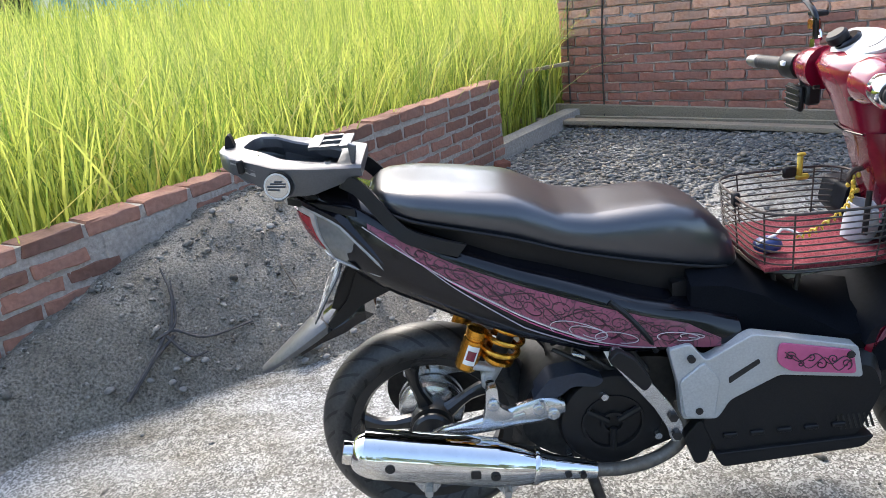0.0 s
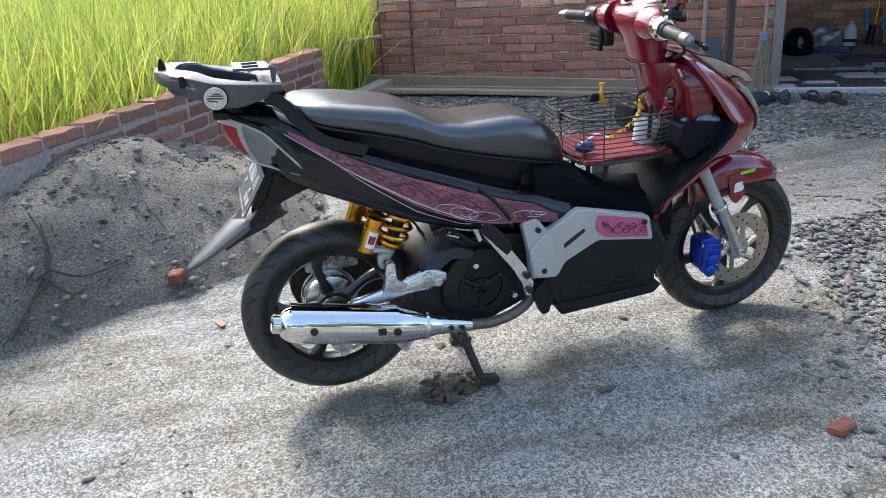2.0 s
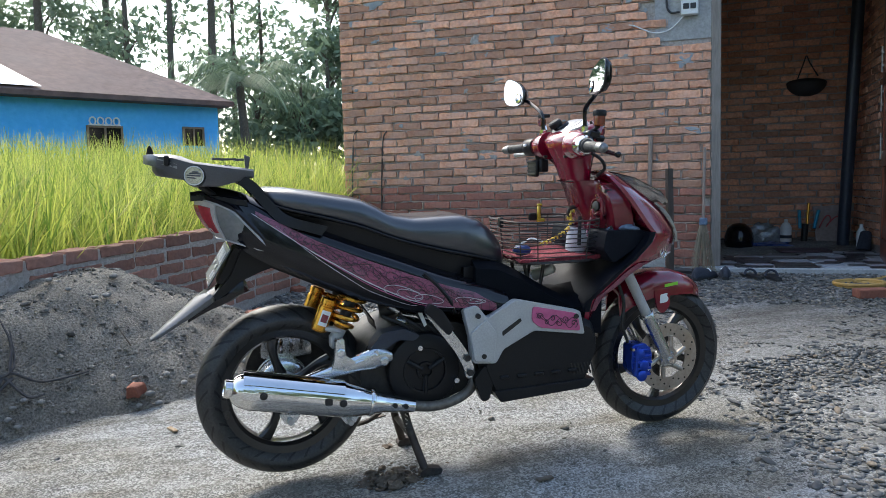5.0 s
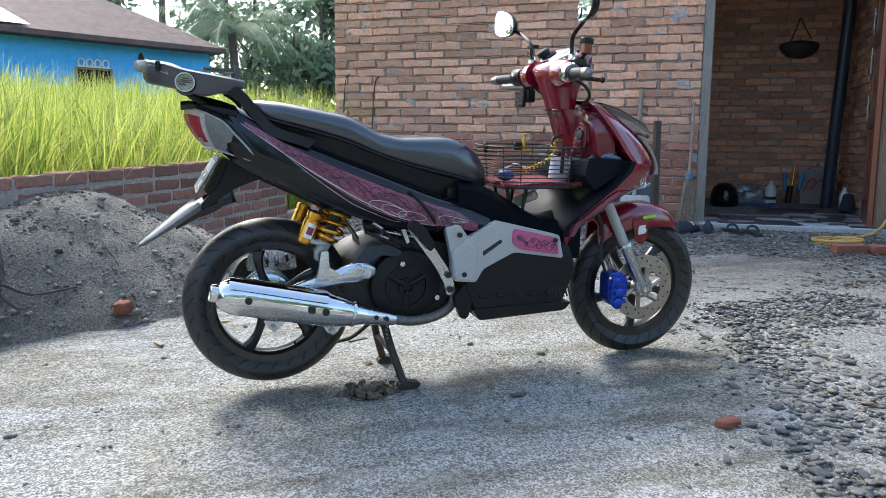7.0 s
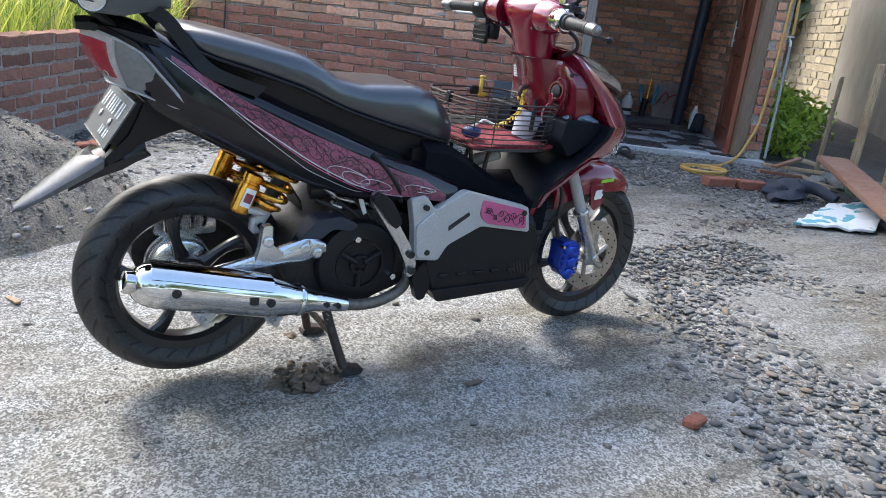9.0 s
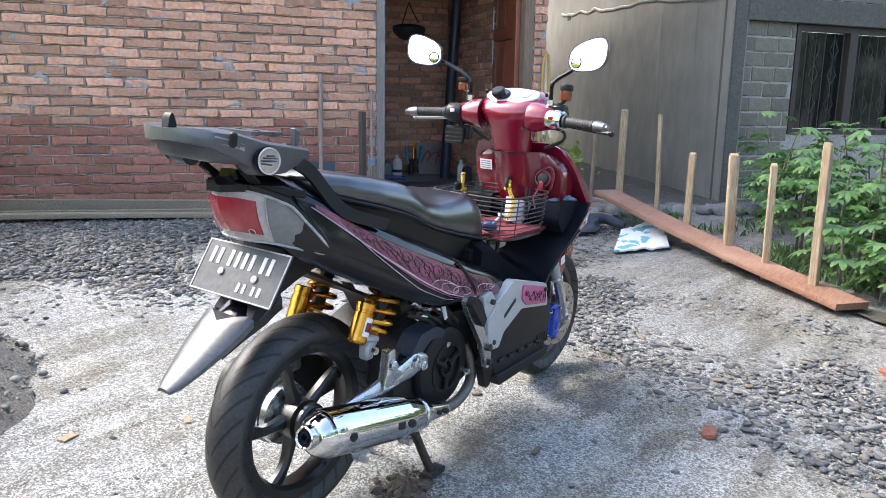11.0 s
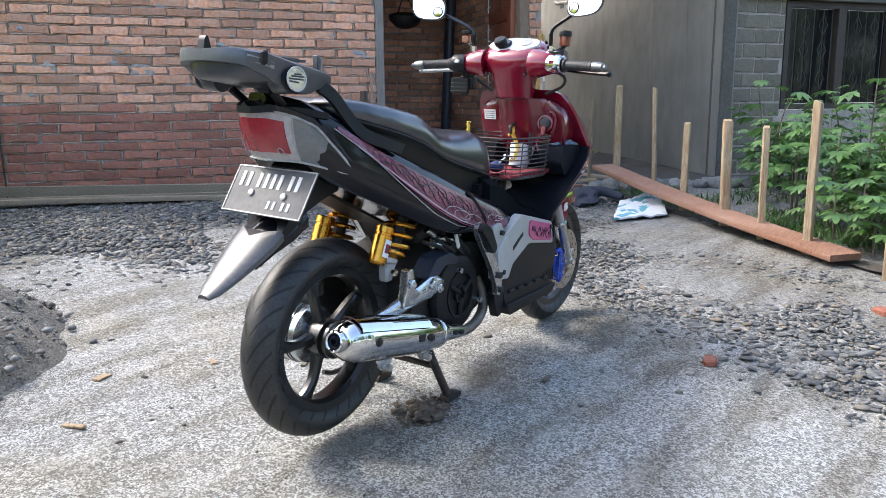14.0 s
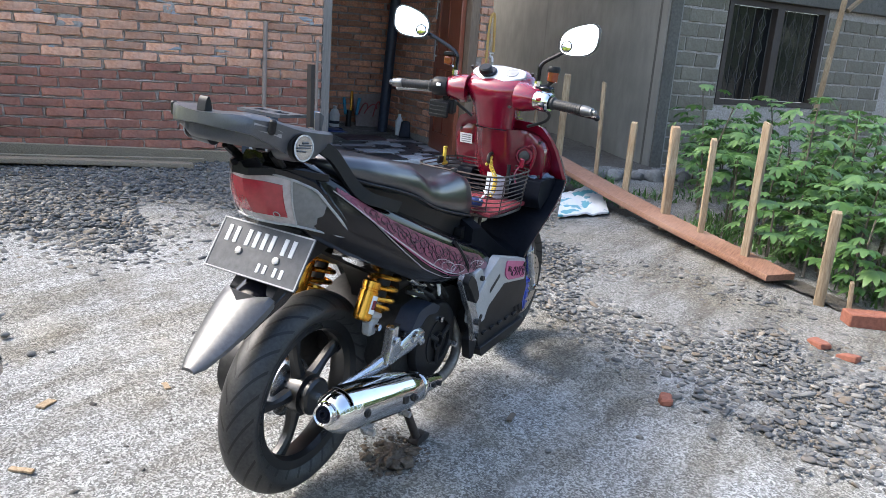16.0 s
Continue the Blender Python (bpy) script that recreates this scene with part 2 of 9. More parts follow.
TILE_LIGHT = surface("grey_floor_tile", (0.30, 0.32, 0.35), (0.42, 0.44, 0.47), 0.35, grain=30, patch=5, bump=0.05, random_obj=True, spread=0.15)
STRAW = surface("broom_straw", (0.20, 0.16, 0.11), (0.36, 0.30, 0.21), 0.9, grain=30, patch=8, bump=0.3, island=True)


# ---- mesh tools ----
def part(name, bm, material, parent=None, label="", smooth=38, at=None, kind=""):
    """Links a bmesh as one mesh object, under a thing or under a part."""
    me = bpy.data.meshes.new(name)
    bmesh.ops.recalc_face_normals(bm, faces=bm.faces)
    bm.to_mesh(me)
    bm.free()
    if smooth:
        me.polygons.foreach_set("use_smooth", [True] * len(me.polygons))
        me.set_sharp_from_angle(angle=radians(smooth))
    me.materials.append(material)
    ob = new(name, me)
    if at is not None:
        ob.location = at
    if parent is not None:
        ob.parent = parent
    return tagged(ob, label, kind=kind)


def empty(name, m, label, category, group="", kind=""):
    ob = new(name)
    ob.empty_display_size = 0.1
    ob.matrix_world = m
    return tagged(ob, label, category, group, kind)


def arrays(name, verts, faces, material, parent=None, smooth=60):
    """A mesh from many alike pieces; verts (n, 3), faces (m, k)."""
    me = bpy.data.meshes.new(name)
    me.from_pydata(verts.tolist(), [], faces.tolist())
    me.update()
    if smooth:
        me.polygons.foreach_set("use_smooth", [True] * len(me.polygons))
    me.materials.append(material)
    ob = new(name, me)
    ob.parent = parent
    return ob


def box(size, at=(0, 0, 0), bevel=0.0, turn=None, segments=1):
    bm = bmesh.new()
    bmesh.ops.create_cube(bm, size=1)
    bmesh.ops.scale(bm, vec=size, verts=bm.verts)
    if bevel:
        bmesh.ops.bevel(bm, geom=bm.edges[:], offset=bevel, segments=segments, affect='EDGES', profile=0.5)
    m = Matrix.Translation(at) @ (turn if turn is not None else Matrix())
    bm.transform(m)
    return bm


def join(*bms):
    out = bms[0]
    for b in bms[1:]:
        me = bpy.data.meshes.new("join")
        b.to_mesh(me)
        b.free()
        out.from_mesh(me)
        bpy.data.meshes.remove(me)
    return out


def loft(rings, caps=True, closed=True):
    """A skin over rings of equal length."""
    bm = bmesh.new()
    rows = [[bm.verts.new(p) for p in ring] for ring in rings]
    n = len(rows[0])
    for a, b in zip(rows, rows[1:]):
        for i in range(n if closed else n - 1):
            j = (i + 1) % n
            bm.faces.new((a[i], a[j], b[j], b[i]))
    if caps and closed:
        bm.faces.new(rows[0])
        bm.faces.new(rows[-1])
    return bm


def frame_of(d):
    return Vector(d).to_track_quat('Z', 'Y').to_matrix()


def rod(a, b, r, r2=None, n=12, bevel=0.0):
    """A round bar from a to b."""
    a, b = Vector(a), Vector(b)
    q = frame_of(b - a)
    ln = (b - a).length
    r2 = r if r2 is None else r2
    prof = [(r, 0), (r2, ln)] if not bevel else [(r - bevel, 0), (r, bevel), (r2, ln - bevel), (r2 - bevel, ln)]
    return loft([[a + q @ Vector((rr * math.cos(2 * math.pi * i / n), rr * math.sin(2 * math.pi * i / n), h)) for i in range(n)] for rr, h in prof])


def lathe(profile, a, axis, n=32, caps=True):
    """A turned body: profile of (radius, distance along the axis from a)."""
    a, q = Vector(a), frame_of(axis)
    return loft([[a + q @ Vector((rr * math.cos(2 * math.pi * i / n), rr * math.sin(2 * math.pi * i / n), h)) for i in range(n)] for rr, h in profile], caps)


def smoothed(pts, k=6):
    """Catmull-Rom points through pts."""
    p = [Vector(v) for v in pts]
    p = [2 * p[0] - p[1], *p, 2 * p[-1] - p[-2]]
    out = []
    for i in range(1, len(p) - 2):
        for s in range(k):
            t = s / k
            a, b, c, d = p[i - 1], p[i], p[i + 1], p[i + 2]
            out.append(0.5 * (2 * b + (c - a) * t + (2 * a - 5 * b + 4 * c - d) * t * t + (3 * b - a - 3 * c + d) * t ** 3))
    return [*out, p[-2]]


def tube(pts, r, n=8, k=6, taper=None, loop=False):
    """A round tube along a smoothed line."""
    line = smoothed(pts, k) if k > 1 else [Vector(v) for v in pts]
    rings, up = [], None
    for i, c in enumerate(line):
        d = (line[min(i + 1, len(line) - 1)] - line[max(i - 1, 0)]).normalized()
        if up is None:
            up = d.orthogonal().normalized()
        up = (up - d * up.dot(d)).normalized()
        side = d.cross(up)
        rr = r if taper is None else r + (taper - r) * i / (len(line) - 1)
        rings.append([c + rr * (math.cos(2 * math.pi * j / n) * up + math.sin(2 * math.pi * j / n) * side) for j in range(n)])
    return loft(rings)


def prism(poly, y0, y1, bevel=0.0, segments=1):
    """A plate: an outline in x and z, from y0 to y1."""
    bm = bmesh.new()
    a = [bm.verts.new((x, y0, z)) for x, z in poly]
    b = [bm.verts.new((x, y1, z)) for x, z in poly]
    bm.faces.new(a)
    bm.faces.new(b[::-1])
    for i in range(len(poly)):
        j = (i + 1) % len(poly)
        bm.faces.new((a[i], b[i], b[j], a[j]))
    bmesh.ops.recalc_face_normals(bm, faces=bm.faces)
    if bevel:
        bmesh.ops.bevel(bm, geom=bm.edges[:], offset=bevel, segments=segments, affect='EDGES', profile=0.5, clamp_overlap=True)
    return bm


def rounded(poly, r, k=4):
    """The outline with its corners rounded."""
    out = []
    for i in range(len(poly)):
        a, b, c = (Vector(poly[j % len(poly)]) for j in (i - 1, i, i + 1))
        u, v = (a - b), (c - b)
        d = min(r, u.length * 0.45, v.length * 0.45)
        p, q = b + u.normalized() * d, b + v.normalized() * d
        out += [tuple((1 - t) ** 2 * p + 2 * t * (1 - t) * b + t * t * q) for t in [s / k for s in range(k + 1)]]
    return out


def lerp_rows(rows, x):
    """Interpolates rows (x, values...) at x."""
    xs = [r[0] for r in rows]
    return [float(np.interp(x, xs, [r[i] for r in rows])) for i in range(1, len(rows[0]))]


def sphere_mesh(sub=1):
    bm = bmesh.new()
    bmesh.ops.create_icosphere(bm, subdivisions=sub, radius=1)
    v = np.array([p.co[:] for p in bm.verts])
    f = np.array([[q.index for q in p.verts] for p in bm.faces])
    bm.free()
    return v, f


def stone(size, seed, sub=2, rough=0.25):
    """An uneven stone of the given half sizes."""
    bm = bmesh.new()
    bmesh.ops.create_icosphere(bm, subdivisions=sub, radius=1)
    off = Vector((seed * 3.1, seed * 1.7, seed))
    for p in bm.verts:
        p.co *= 1 + rough * noise.noise(p.co * 1.3 + off)
        p.co = Vector(p.co[i] * size[i] for i in range(3))
    return bm

def stone_at(size, at):
    bm = bmesh.new()
    bmesh.ops.create_icosphere(bm, subdivisions=2, radius=1)
    bmesh.ops.scale(bm, vec=size, verts=bm.verts)
    bmesh.ops.translate(bm, vec=at, verts=bm.verts)
    return bm


# ---- ground ----
HOUSE = pose(3.40, 2.74, 0, 0, 0, -33)   # x along the house front, y into the house
LOW = pose(0.337, 3.34, 0, 0, 0, 57)     # x along the garden wall towards the house, y to the rice field
LOW_TOP = LOW @ pose(0, 0, 0.085, 0, -1.72, 0)   # the wall itself climbs with the ground


def gz(x, y):
    """The ground's height: it rises gently towards the house."""
    xc, yc = min(max(x, -3.5), 5.0), min(max(y, -2.5), 4.4)
    return 0.014 * xc + 0.042 * yc


def axis_steps(lo, hi, step):
    core = np.arange(lo, hi + step / 2, step)
    far = step * 1.35 ** np.arange(1, 40)
    far = np.cumsum(far)
    far = far[far < 600]
    return np.concatenate((lo - far[::-1], core, hi + far))


def ground_sheet():
    xs, ys = axis_steps(-3.2, 5.4, 0.055), axis_steps(-2.6, 4.6, 0.055)
    rng = np.random.default_rng(3)
    vs = np.empty((len(ys), len(xs), 3))
    for j, y in enumerate(ys):
        for i, x in enumerate(xs):
            z = gz(x, y)
            if -3.3 < x < 5.5 and -2.7 < y < 4.7:
                z += 0.012 * noise.noise((x * 1.7, y * 1.7, 0)) + 0.006 * noise.noise((x * 7, y * 7, 4)) + rng.uniform(-0.0015, 0.0015)
                z -= 0.03 * math.exp(-((x - 0.30) ** 2 + (y + 0.09) ** 2) / 0.005)
            vs[j, i] = (x, y, z)
    n = len(xs)
    idx = np.arange(len(ys) * n).reshape(len(ys), n)
    f = np.stack((idx[:-1, :-1], idx[:-1, 1:], idx[1:, 1:], idx[1:, :-1]), -1).reshape(-1, 4)
    ob = arrays("ground", vs.reshape(-1, 3), f, GROUND)
    return tagged(ob, "grey sandy yard ground strewn with fine gravel", "ground", kind="structure")


ground_sheet()


def heap_height(x, y):
    """The sand heap's height above the ground; it leans on the garden wall."""
    q = LOW.inverted() @ Vector((x, y, 0))
    a, b = q.x + 2.12, -(q.y + 0.10)
    reach = max(0.22, 0.76 + 0.62 * min(0.0, a + 0.2))
    r = math.hypot(a / (1.9 if a < 0 else 1.25), b / (reach if b > 0 else 1.5))
    ang = math.atan2(b, a)
    r *= 1 + 0.05 * math.sin(3 * ang + 0.5) + 0.10 * noise.noise((math.cos(ang) * 2, math.sin(ang) * 2, 3))
    h = 0.60 * max(0.0, 1 - r)
    h = 0.50 - math.log(1 + math.exp((0.50 - h) * 16)) / 16 + 0.0005
    h = max(h, 0.03 * max(0.0, 1.18 - r))
    return max(0.0, h - 0.10 * math.exp(-((x + 0.45) ** 2 / 0.02 + (y - 1.72) ** 2 / 0.03)))


def sand_heap():
    xs, ys = np.arange(-3.0, 0.6, 0.025), np.arange(-0.3, 2.9, 0.025)
    rng = np.random.default_rng(8)
    keep, vs, fs = {}, [], []
    for j, y in enumerate(ys):
        for i, x in enumerate(xs):
            h = heap_height(x, y)
            low = LOW.inverted() @ Vector((x, y, 0))
            if h > 0.0005 and low.y < 0.02:
                z = gz(x, y) + h - 0.022 + (0.018 * noise.noise((x * 6, y * 6, 1)) + 0.016 * noise.noise((x * 15, y * 15, 7)) + 0.010 * noise.noise((x * 34, y * 34, 2)) + rng.uniform(-0.004, 0.004)) * min(1, 0.25 + h / 0.08)
                keep[(i, j)] = len(vs)
                vs.append((x, y, z))
    for (i, j), a in keep.items():
        q = [keep.get(k) for k in ((i + 1, j), (i + 1, j + 1), (i, j + 1))]
        if None not in q:
            fs.append((a, *q))
    ob = arrays("sand_heap", np.array(vs), np.array(fs), HEAP)
    return tagged(ob, "heap of damp grey builder's sand against a low brick wall", "sand heap")


sand_heap()


def scatter(name, spots, material, label, category, seed, sub=1, flat=0.38):
    """Many small stones as one mesh: spots of (x, y, z, size)."""
    v, f = sphere_mesh(sub)
    rng = np.random.default_rng(seed)
    vs, fs = [], []
    for k, (x, y, z, s) in enumerate(spots):
        size = s * np.array([rng.uniform(0.95, 1.6), rng.uniform(0.6, 0.95), flat * rng.uniform(0.7, 1.2)])
        w = v * (1 + 0.13 * np.sin(v[:, [1, 2, 0]] * 3 + rng.uniform(0, 6, 3))) * size
        a, tilt = rng.uniform(0, 6.28), rng.normal(0, 0.22)
        ca, sa, ct, st = math.cos(a), math.sin(a), math.cos(tilt), math.sin(tilt)
        w = np.stack((w[:, 0] * ct - w[:, 2] * st, w[:, 1], w[:, 0] * st + w[:, 2] * ct), 1)
        w = np.stack((w[:, 0] * ca - w[:, 1] * sa, w[:, 0] * sa + w[:, 1] * ca, w[:, 2]), 1)
        vs.append(w + (x, y, z + size[2] * 0.25))
        fs.append(f + k * len(v))
    ob = arrays(name, np.concatenate(vs), np.concatenate(fs), material)
    return tagged(ob, label, category, kind="stuff")


def pebble_spots():
    rng = np.random.default_rng(11)
    spots = []
    inv = HOUSE.inverted()
    for k in range(150000):
        x, y = rng.uniform(-0.2, 5.2), rng.uniform(-2.3, 4.4)
        h, low = inv @ Vector((x, y, 0)), LOW.inverted() @ Vector((x, y, 0))
        if h.y > -0.06 or low.y > -0.03 or heap_height(x, y) > 0.03:
            continue
        off = -h.y
        n = noise.noise((x * 1.1, y * 1.1, 5)) + 0.5 * noise.noise((x * 3.1, y * 3.1, 9))
        dens = 0.0
        if h.x < 0.1:
            dens = 1.0 if off < 1.6 else max(0.0, 1 - (off - 1.6) / 1.15) ** 1.6
            if h.x > -1.5:
                dens *= min(1, 0.35 + (-h.x) / 1.5) * (1 if n > -0.15 else 0.35)
            if y < 1.2:
                dens = 0.0
        front = False
        edge = float(np.interp(y, [-1.8, -1.14, -0.79, -0.26, 0.5, 1.2], [0.92, 1.17, 1.30, 1.52, 1.90, 2.0])) + 0.14 * n - 0.30 * rng.uniform() ** 6
        if x > edge:
            past = x - edge
            front = y < 0.6 and past < 1.0
            right = 0.95 if past < 0.50 else max(0.14, 0.95 - (past - 0.50) * 1.5)
            right += 0.55 * n + 0.08
            if y > 0.6:
                right = 0.58 + 0.6 * n
                if off < 1.35:
                    right = max(right, 1.5 - max(0.0, off - 1.0) * 2.0 + 0.5 * n)
            plank = (Vector((x, y)) - Vector((2.98, -0.68))).dot(Vector((2.0, -1.42)).normalized())
            if plank > -0.05:
                right = 0.0
            dens = max(dens, right)
        behind = h.x < 0.1 and y > 1.2
        if rng.uniform() < dens * (0.92 if front else 0.88 if behind else 0.42):
            s = rng.choice([0.007, 0.0105, 0.0145, 0.020], p=[0.36, 0.38, 0.22, 0.04]) * rng.uniform(0.8, 1.15) * (1.30 if behind else 1.0)
            spots.append((x, y, gz(x, y) - 0.004 + rng.uniform(0, 0.012 if dens > 0.8 else 0.0), s))
    return spots


PEBBLES = pebble_spots()
NEAR = [p for p in PEBBLES if p[1] < 0.3 and p[3] > 0.0125]
scatter("river_pebbles", NEAR, PEBBLE, "smooth grey and brown river pebbles in sand", "pebbles", 5, sub=2)
scatter("river_pebbles", sorted(set(PEBBLES) - set(NEAR)), PEBBLE, "small grey river pebbles spread over the yard", "pebbles", 7, sub=1)


def crumbs():
    rng = np.random.default_rng(21)
    spots = []
    for k in range(15000):
        x, y = rng.uniform(-3.0, 0.6), rng.uniform(-0.2, 3.0)
        h = heap_height(x, y)
        if (LOW.inverted() @ Vector((x, y, 0))).y > -0.02:
            continue
        near = h < 0.06 and y > 0.75 and x > -1.2
        if h > 0.03 or near:
            s = rng.choice([0.005, 0.009, 0.016], p=[0.78, 0.20, 0.02]) * rng.uniform(0.8, 1.3)
            spots.append((x, y, gz(x, y) + h - 0.022, s))
    for k in range(1500):
        x, y = rng.uniform(-2.6, 2.6), rng.uniform(-1.6, 1.2)
        spots.append((x, y, gz(x, y) - 0.003, rng.choice([0.004, 0.007, 0.013], p=[0.7, 0.26, 0.04])))
    return spots


scatter("gravel_crumbs", crumbs(), CRUMB, "small stone crumbs on the sand and the ground", "gravel", 6, sub=1, flat=0.7)


# ---- bricks ----
def brick_mesh(name, size, seed, material):
    rng = random.Random(seed)
    bm = box((size[0], size[1], size[2] * 0.97), bevel=0.0045)
    bmesh.ops.subdivide_edges(bm, edges=[e for e in bm.edges if abs(e.verts[0].co.x - e.verts[1].co.x) > size[0] * 0.7], cuts=3)
    for v in bm.verts:
        v.co += Vector((rng.uniform(-0.006, 0.006), rng.uniform(-0.004, 0.003), rng.uniform(-0.0045, 0.0045)))
    me = bpy.data.meshes.new(name)
    bm.to_mesh(me)
    bm.free()
    me.materials.append(material)
    return me


def brick_rows(u0, u1, z0, z1, length, height, gap, seed, skip=lambda u, z: False):
    """Bricks in running bond: (middle u, middle z, length)."""
    rng = random.Random(seed)
    rows, z, k = [], z0, 0
    while z + height * 0.6 < z1:
        u = u0 - (length * 0.5 if k % 2 else 0.0) - rng.uniform(0, 0.02)
        while u < u1:
            ln = length * rng.uniform(0.93, 1.05)
            a, b = max(u, u0), min(u + ln, u1)
            if b - a > 0.045 and not skip((a + b) / 2, z + height / 2):
                rows.append(((a + b) / 2, z + height / 2 + rng.uniform(-0.003, 0.003), b - a))
            u += ln + gap * rng.uniform(0.7, 1.4)
        z += height + gap
        k += 1
    return rows


def lay(parent, rows, materials, seed, depth=0.05, height=0.0545, limit=300, joined=None, pick=None, inset=0.0, proud=0.0145, wild=1.0):
    """Bricks as parts of a wall whose face is y = 0 in its frame; past the limit they are one joined part."""
    rng = random.Random(seed)
    kinds = {m.name: [brick_mesh("brick", (0.2, depth, height), seed * 10 + i, m) for i in range(9)] for m in set(materials)}
    near = sorted(rows, key=pick or (lambda r: r[1]))
    for (u, z, ln), m in zip(near[:limit], [materials[0] if len(materials) == 1 else (materials[1] if r[1] < 0.84 + rng.uniform(-0.03, 0.03) else materials[0]) for r in near[:limit]]):
        ob = new("brick", rng.choice(kinds[m.name]))
        ob.parent = parent
        ob.matrix_basis = pose(u, depth / 2 - proud - wild * rng.uniform(-0.006, 0.007), z, wild * rng.uniform(-3.5, 3.5), wild * rng.uniform(-1.3, 1.3), wild * rng.uniform(-1.8, 1.8)) @ Matrix.Diagonal((ln / 0.2 * rng.uniform(0.95, 1.0), 1, rng.uniform(0.88, 1.07), 1))
    rest = near[limit:]
    if rest:
        vs, fs, k = [], [], 0
        for u, z, ln in rest:
            me = rng.choice(kinds[materials[0].name])
            v = np.array([p.co[:] for p in me.vertices]) * (ln / 0.2, 1, rng.uniform(0.92, 1.06))
            turn = np.array(pose(0, 0, 0, rng.uniform(-3.5, 3.5), rng.uniform(-1.3, 1.3), rng.uniform(-1.8, 1.8)).to_3x3())
            v = v @ turn.T + (u, inset + depth / 2 - proud - rng.uniform(-0.006, 0.007), z)
            vs += v.tolist()
            fs += [[i + k for i in p.vertices] for p in me.polygons]
            k += len(v)
        me = bpy.data.meshes.new("upper_bricks")
        me.from_pydata(vs, [], fs)
        me.materials.append(joined or materials[0])
        ob = new("upper_bricks", me)
        ob.parent = parent
        return tagged(ob, kind="stuff")


# ---- the brick house ----
def structure(name, bm, material, m, label, category, smooth=0):
    ob = part(name, bm, material, None, smooth=smooth)
    ob.matrix_world = m
    return tagged(ob, label, category, kind="structure")


def on_box(u0, u1, y0, y1, z0, z1, bevel=0.0):
    return box((u1 - u0, y1 - y0, z1 - z0), ((u0 + u1) / 2, (y0 + y1) / 2, (z0 + z1) / 2), bevel)


TOP = 3.75
front = structure("wall_front", join(on_box(-3.055, -0.07, 0.004, 0.12, -0.3, TOP), on_box(-0.07, 1.25, 0.004, 0.12, 2.33, TOP), on_box(1.25, 1.37, 0.004, 0.12, -0.3, TOP)),
                  MORTAR, HOUSE, "unplastered red brick house front with pale mortar", "wall")
structure("wall_side", on_box(-3.055, -2.94, 0.121, 5.0, -0.3, TOP), MORTAR, HOUSE, "unplastered brick side wall of the house", "wall")
plaster_patch = structure("trim_1", on_box(-0.47, -0.005, -0.006, 0.004, 1.89, 2.40, 0.003), CONCRETE, HOUSE, "smooth grey cement patch round the meter", "cement patch")


def wall_skip(u, z):
    if -0.50 < u < 0.06 and 1.86 < z < 2.42:
        return True
    if u > -0.07 and u < 1.25 and z < 2.36:
        return True
    return (0.0 < u < 0.16 or 0.52 < u < 0.68) and 2.46 < z < 2.63


# ---- porch room behind the opening ----
structure("floor", on_box(-0.3, 1.4, -0.06, 2.3, 0.02, 0.195, 0.01), CONCRETE, HOUSE, "raised concrete porch floor with broken tile paving", "floor")
back = structure("wall_back", on_box(-0.4, 1.6, 2.206, 2.32, 0.1, 3.2), MORTAR, HOUSE, "unplastered brick wall inside the porch", "wall")
right_wall = structure("wall_right", on_box(1.31, 1.42, 0.13, 2.2, 0.1, 3.2), MORTAR, HOUSE, "unplastered brick side wall inside the porch", "wall")
# unseen wall and ceiling: the opening and pale concrete are added to brighten the porch
structure("wall_left", join(on_box(-0.32, -0.2, 0.13, 0.75, 0.1, 3.2), on_box(-0.32, -0.2, 1.75, 2.2, 0.1, 3.2), on_box(-0.32, -0.2, 0.75, 1.75, 2.3, 3.2)), CONCRETE, HOUSE, "unseen pale inner side wall of the porch, opening added for light", "wall")
structure("ceiling", on_box(-0.4, 1.6, 0.13, 2.3, 2.9, 2.98), CONCRETE, HOUSE, "unseen porch ceiling slab, pale to bounce light", "ceiling")
structure("door_frame", join(on_box(-0.068, 0.0, -0.012, 0.10, 0.2, 2.33, 0.004)), WOOD_POST, HOUSE, "weathered brown timber door post", "door frame")
structure("door_frame", join(on_box(0.002, 1.168, -0.010, 0.10, 2.29, 2.328, 0.004)), WOOD_FRAME, HOUSE, "weathered brown timber door head", "door frame")
structure("door_frame", join(on_box(1.170, 1.248, -0.012, 0.10, 0.196, 2.328, 0.004)), WOOD_FRAME, HOUSE, "weathered brown timber door post beside a red door", "door frame")


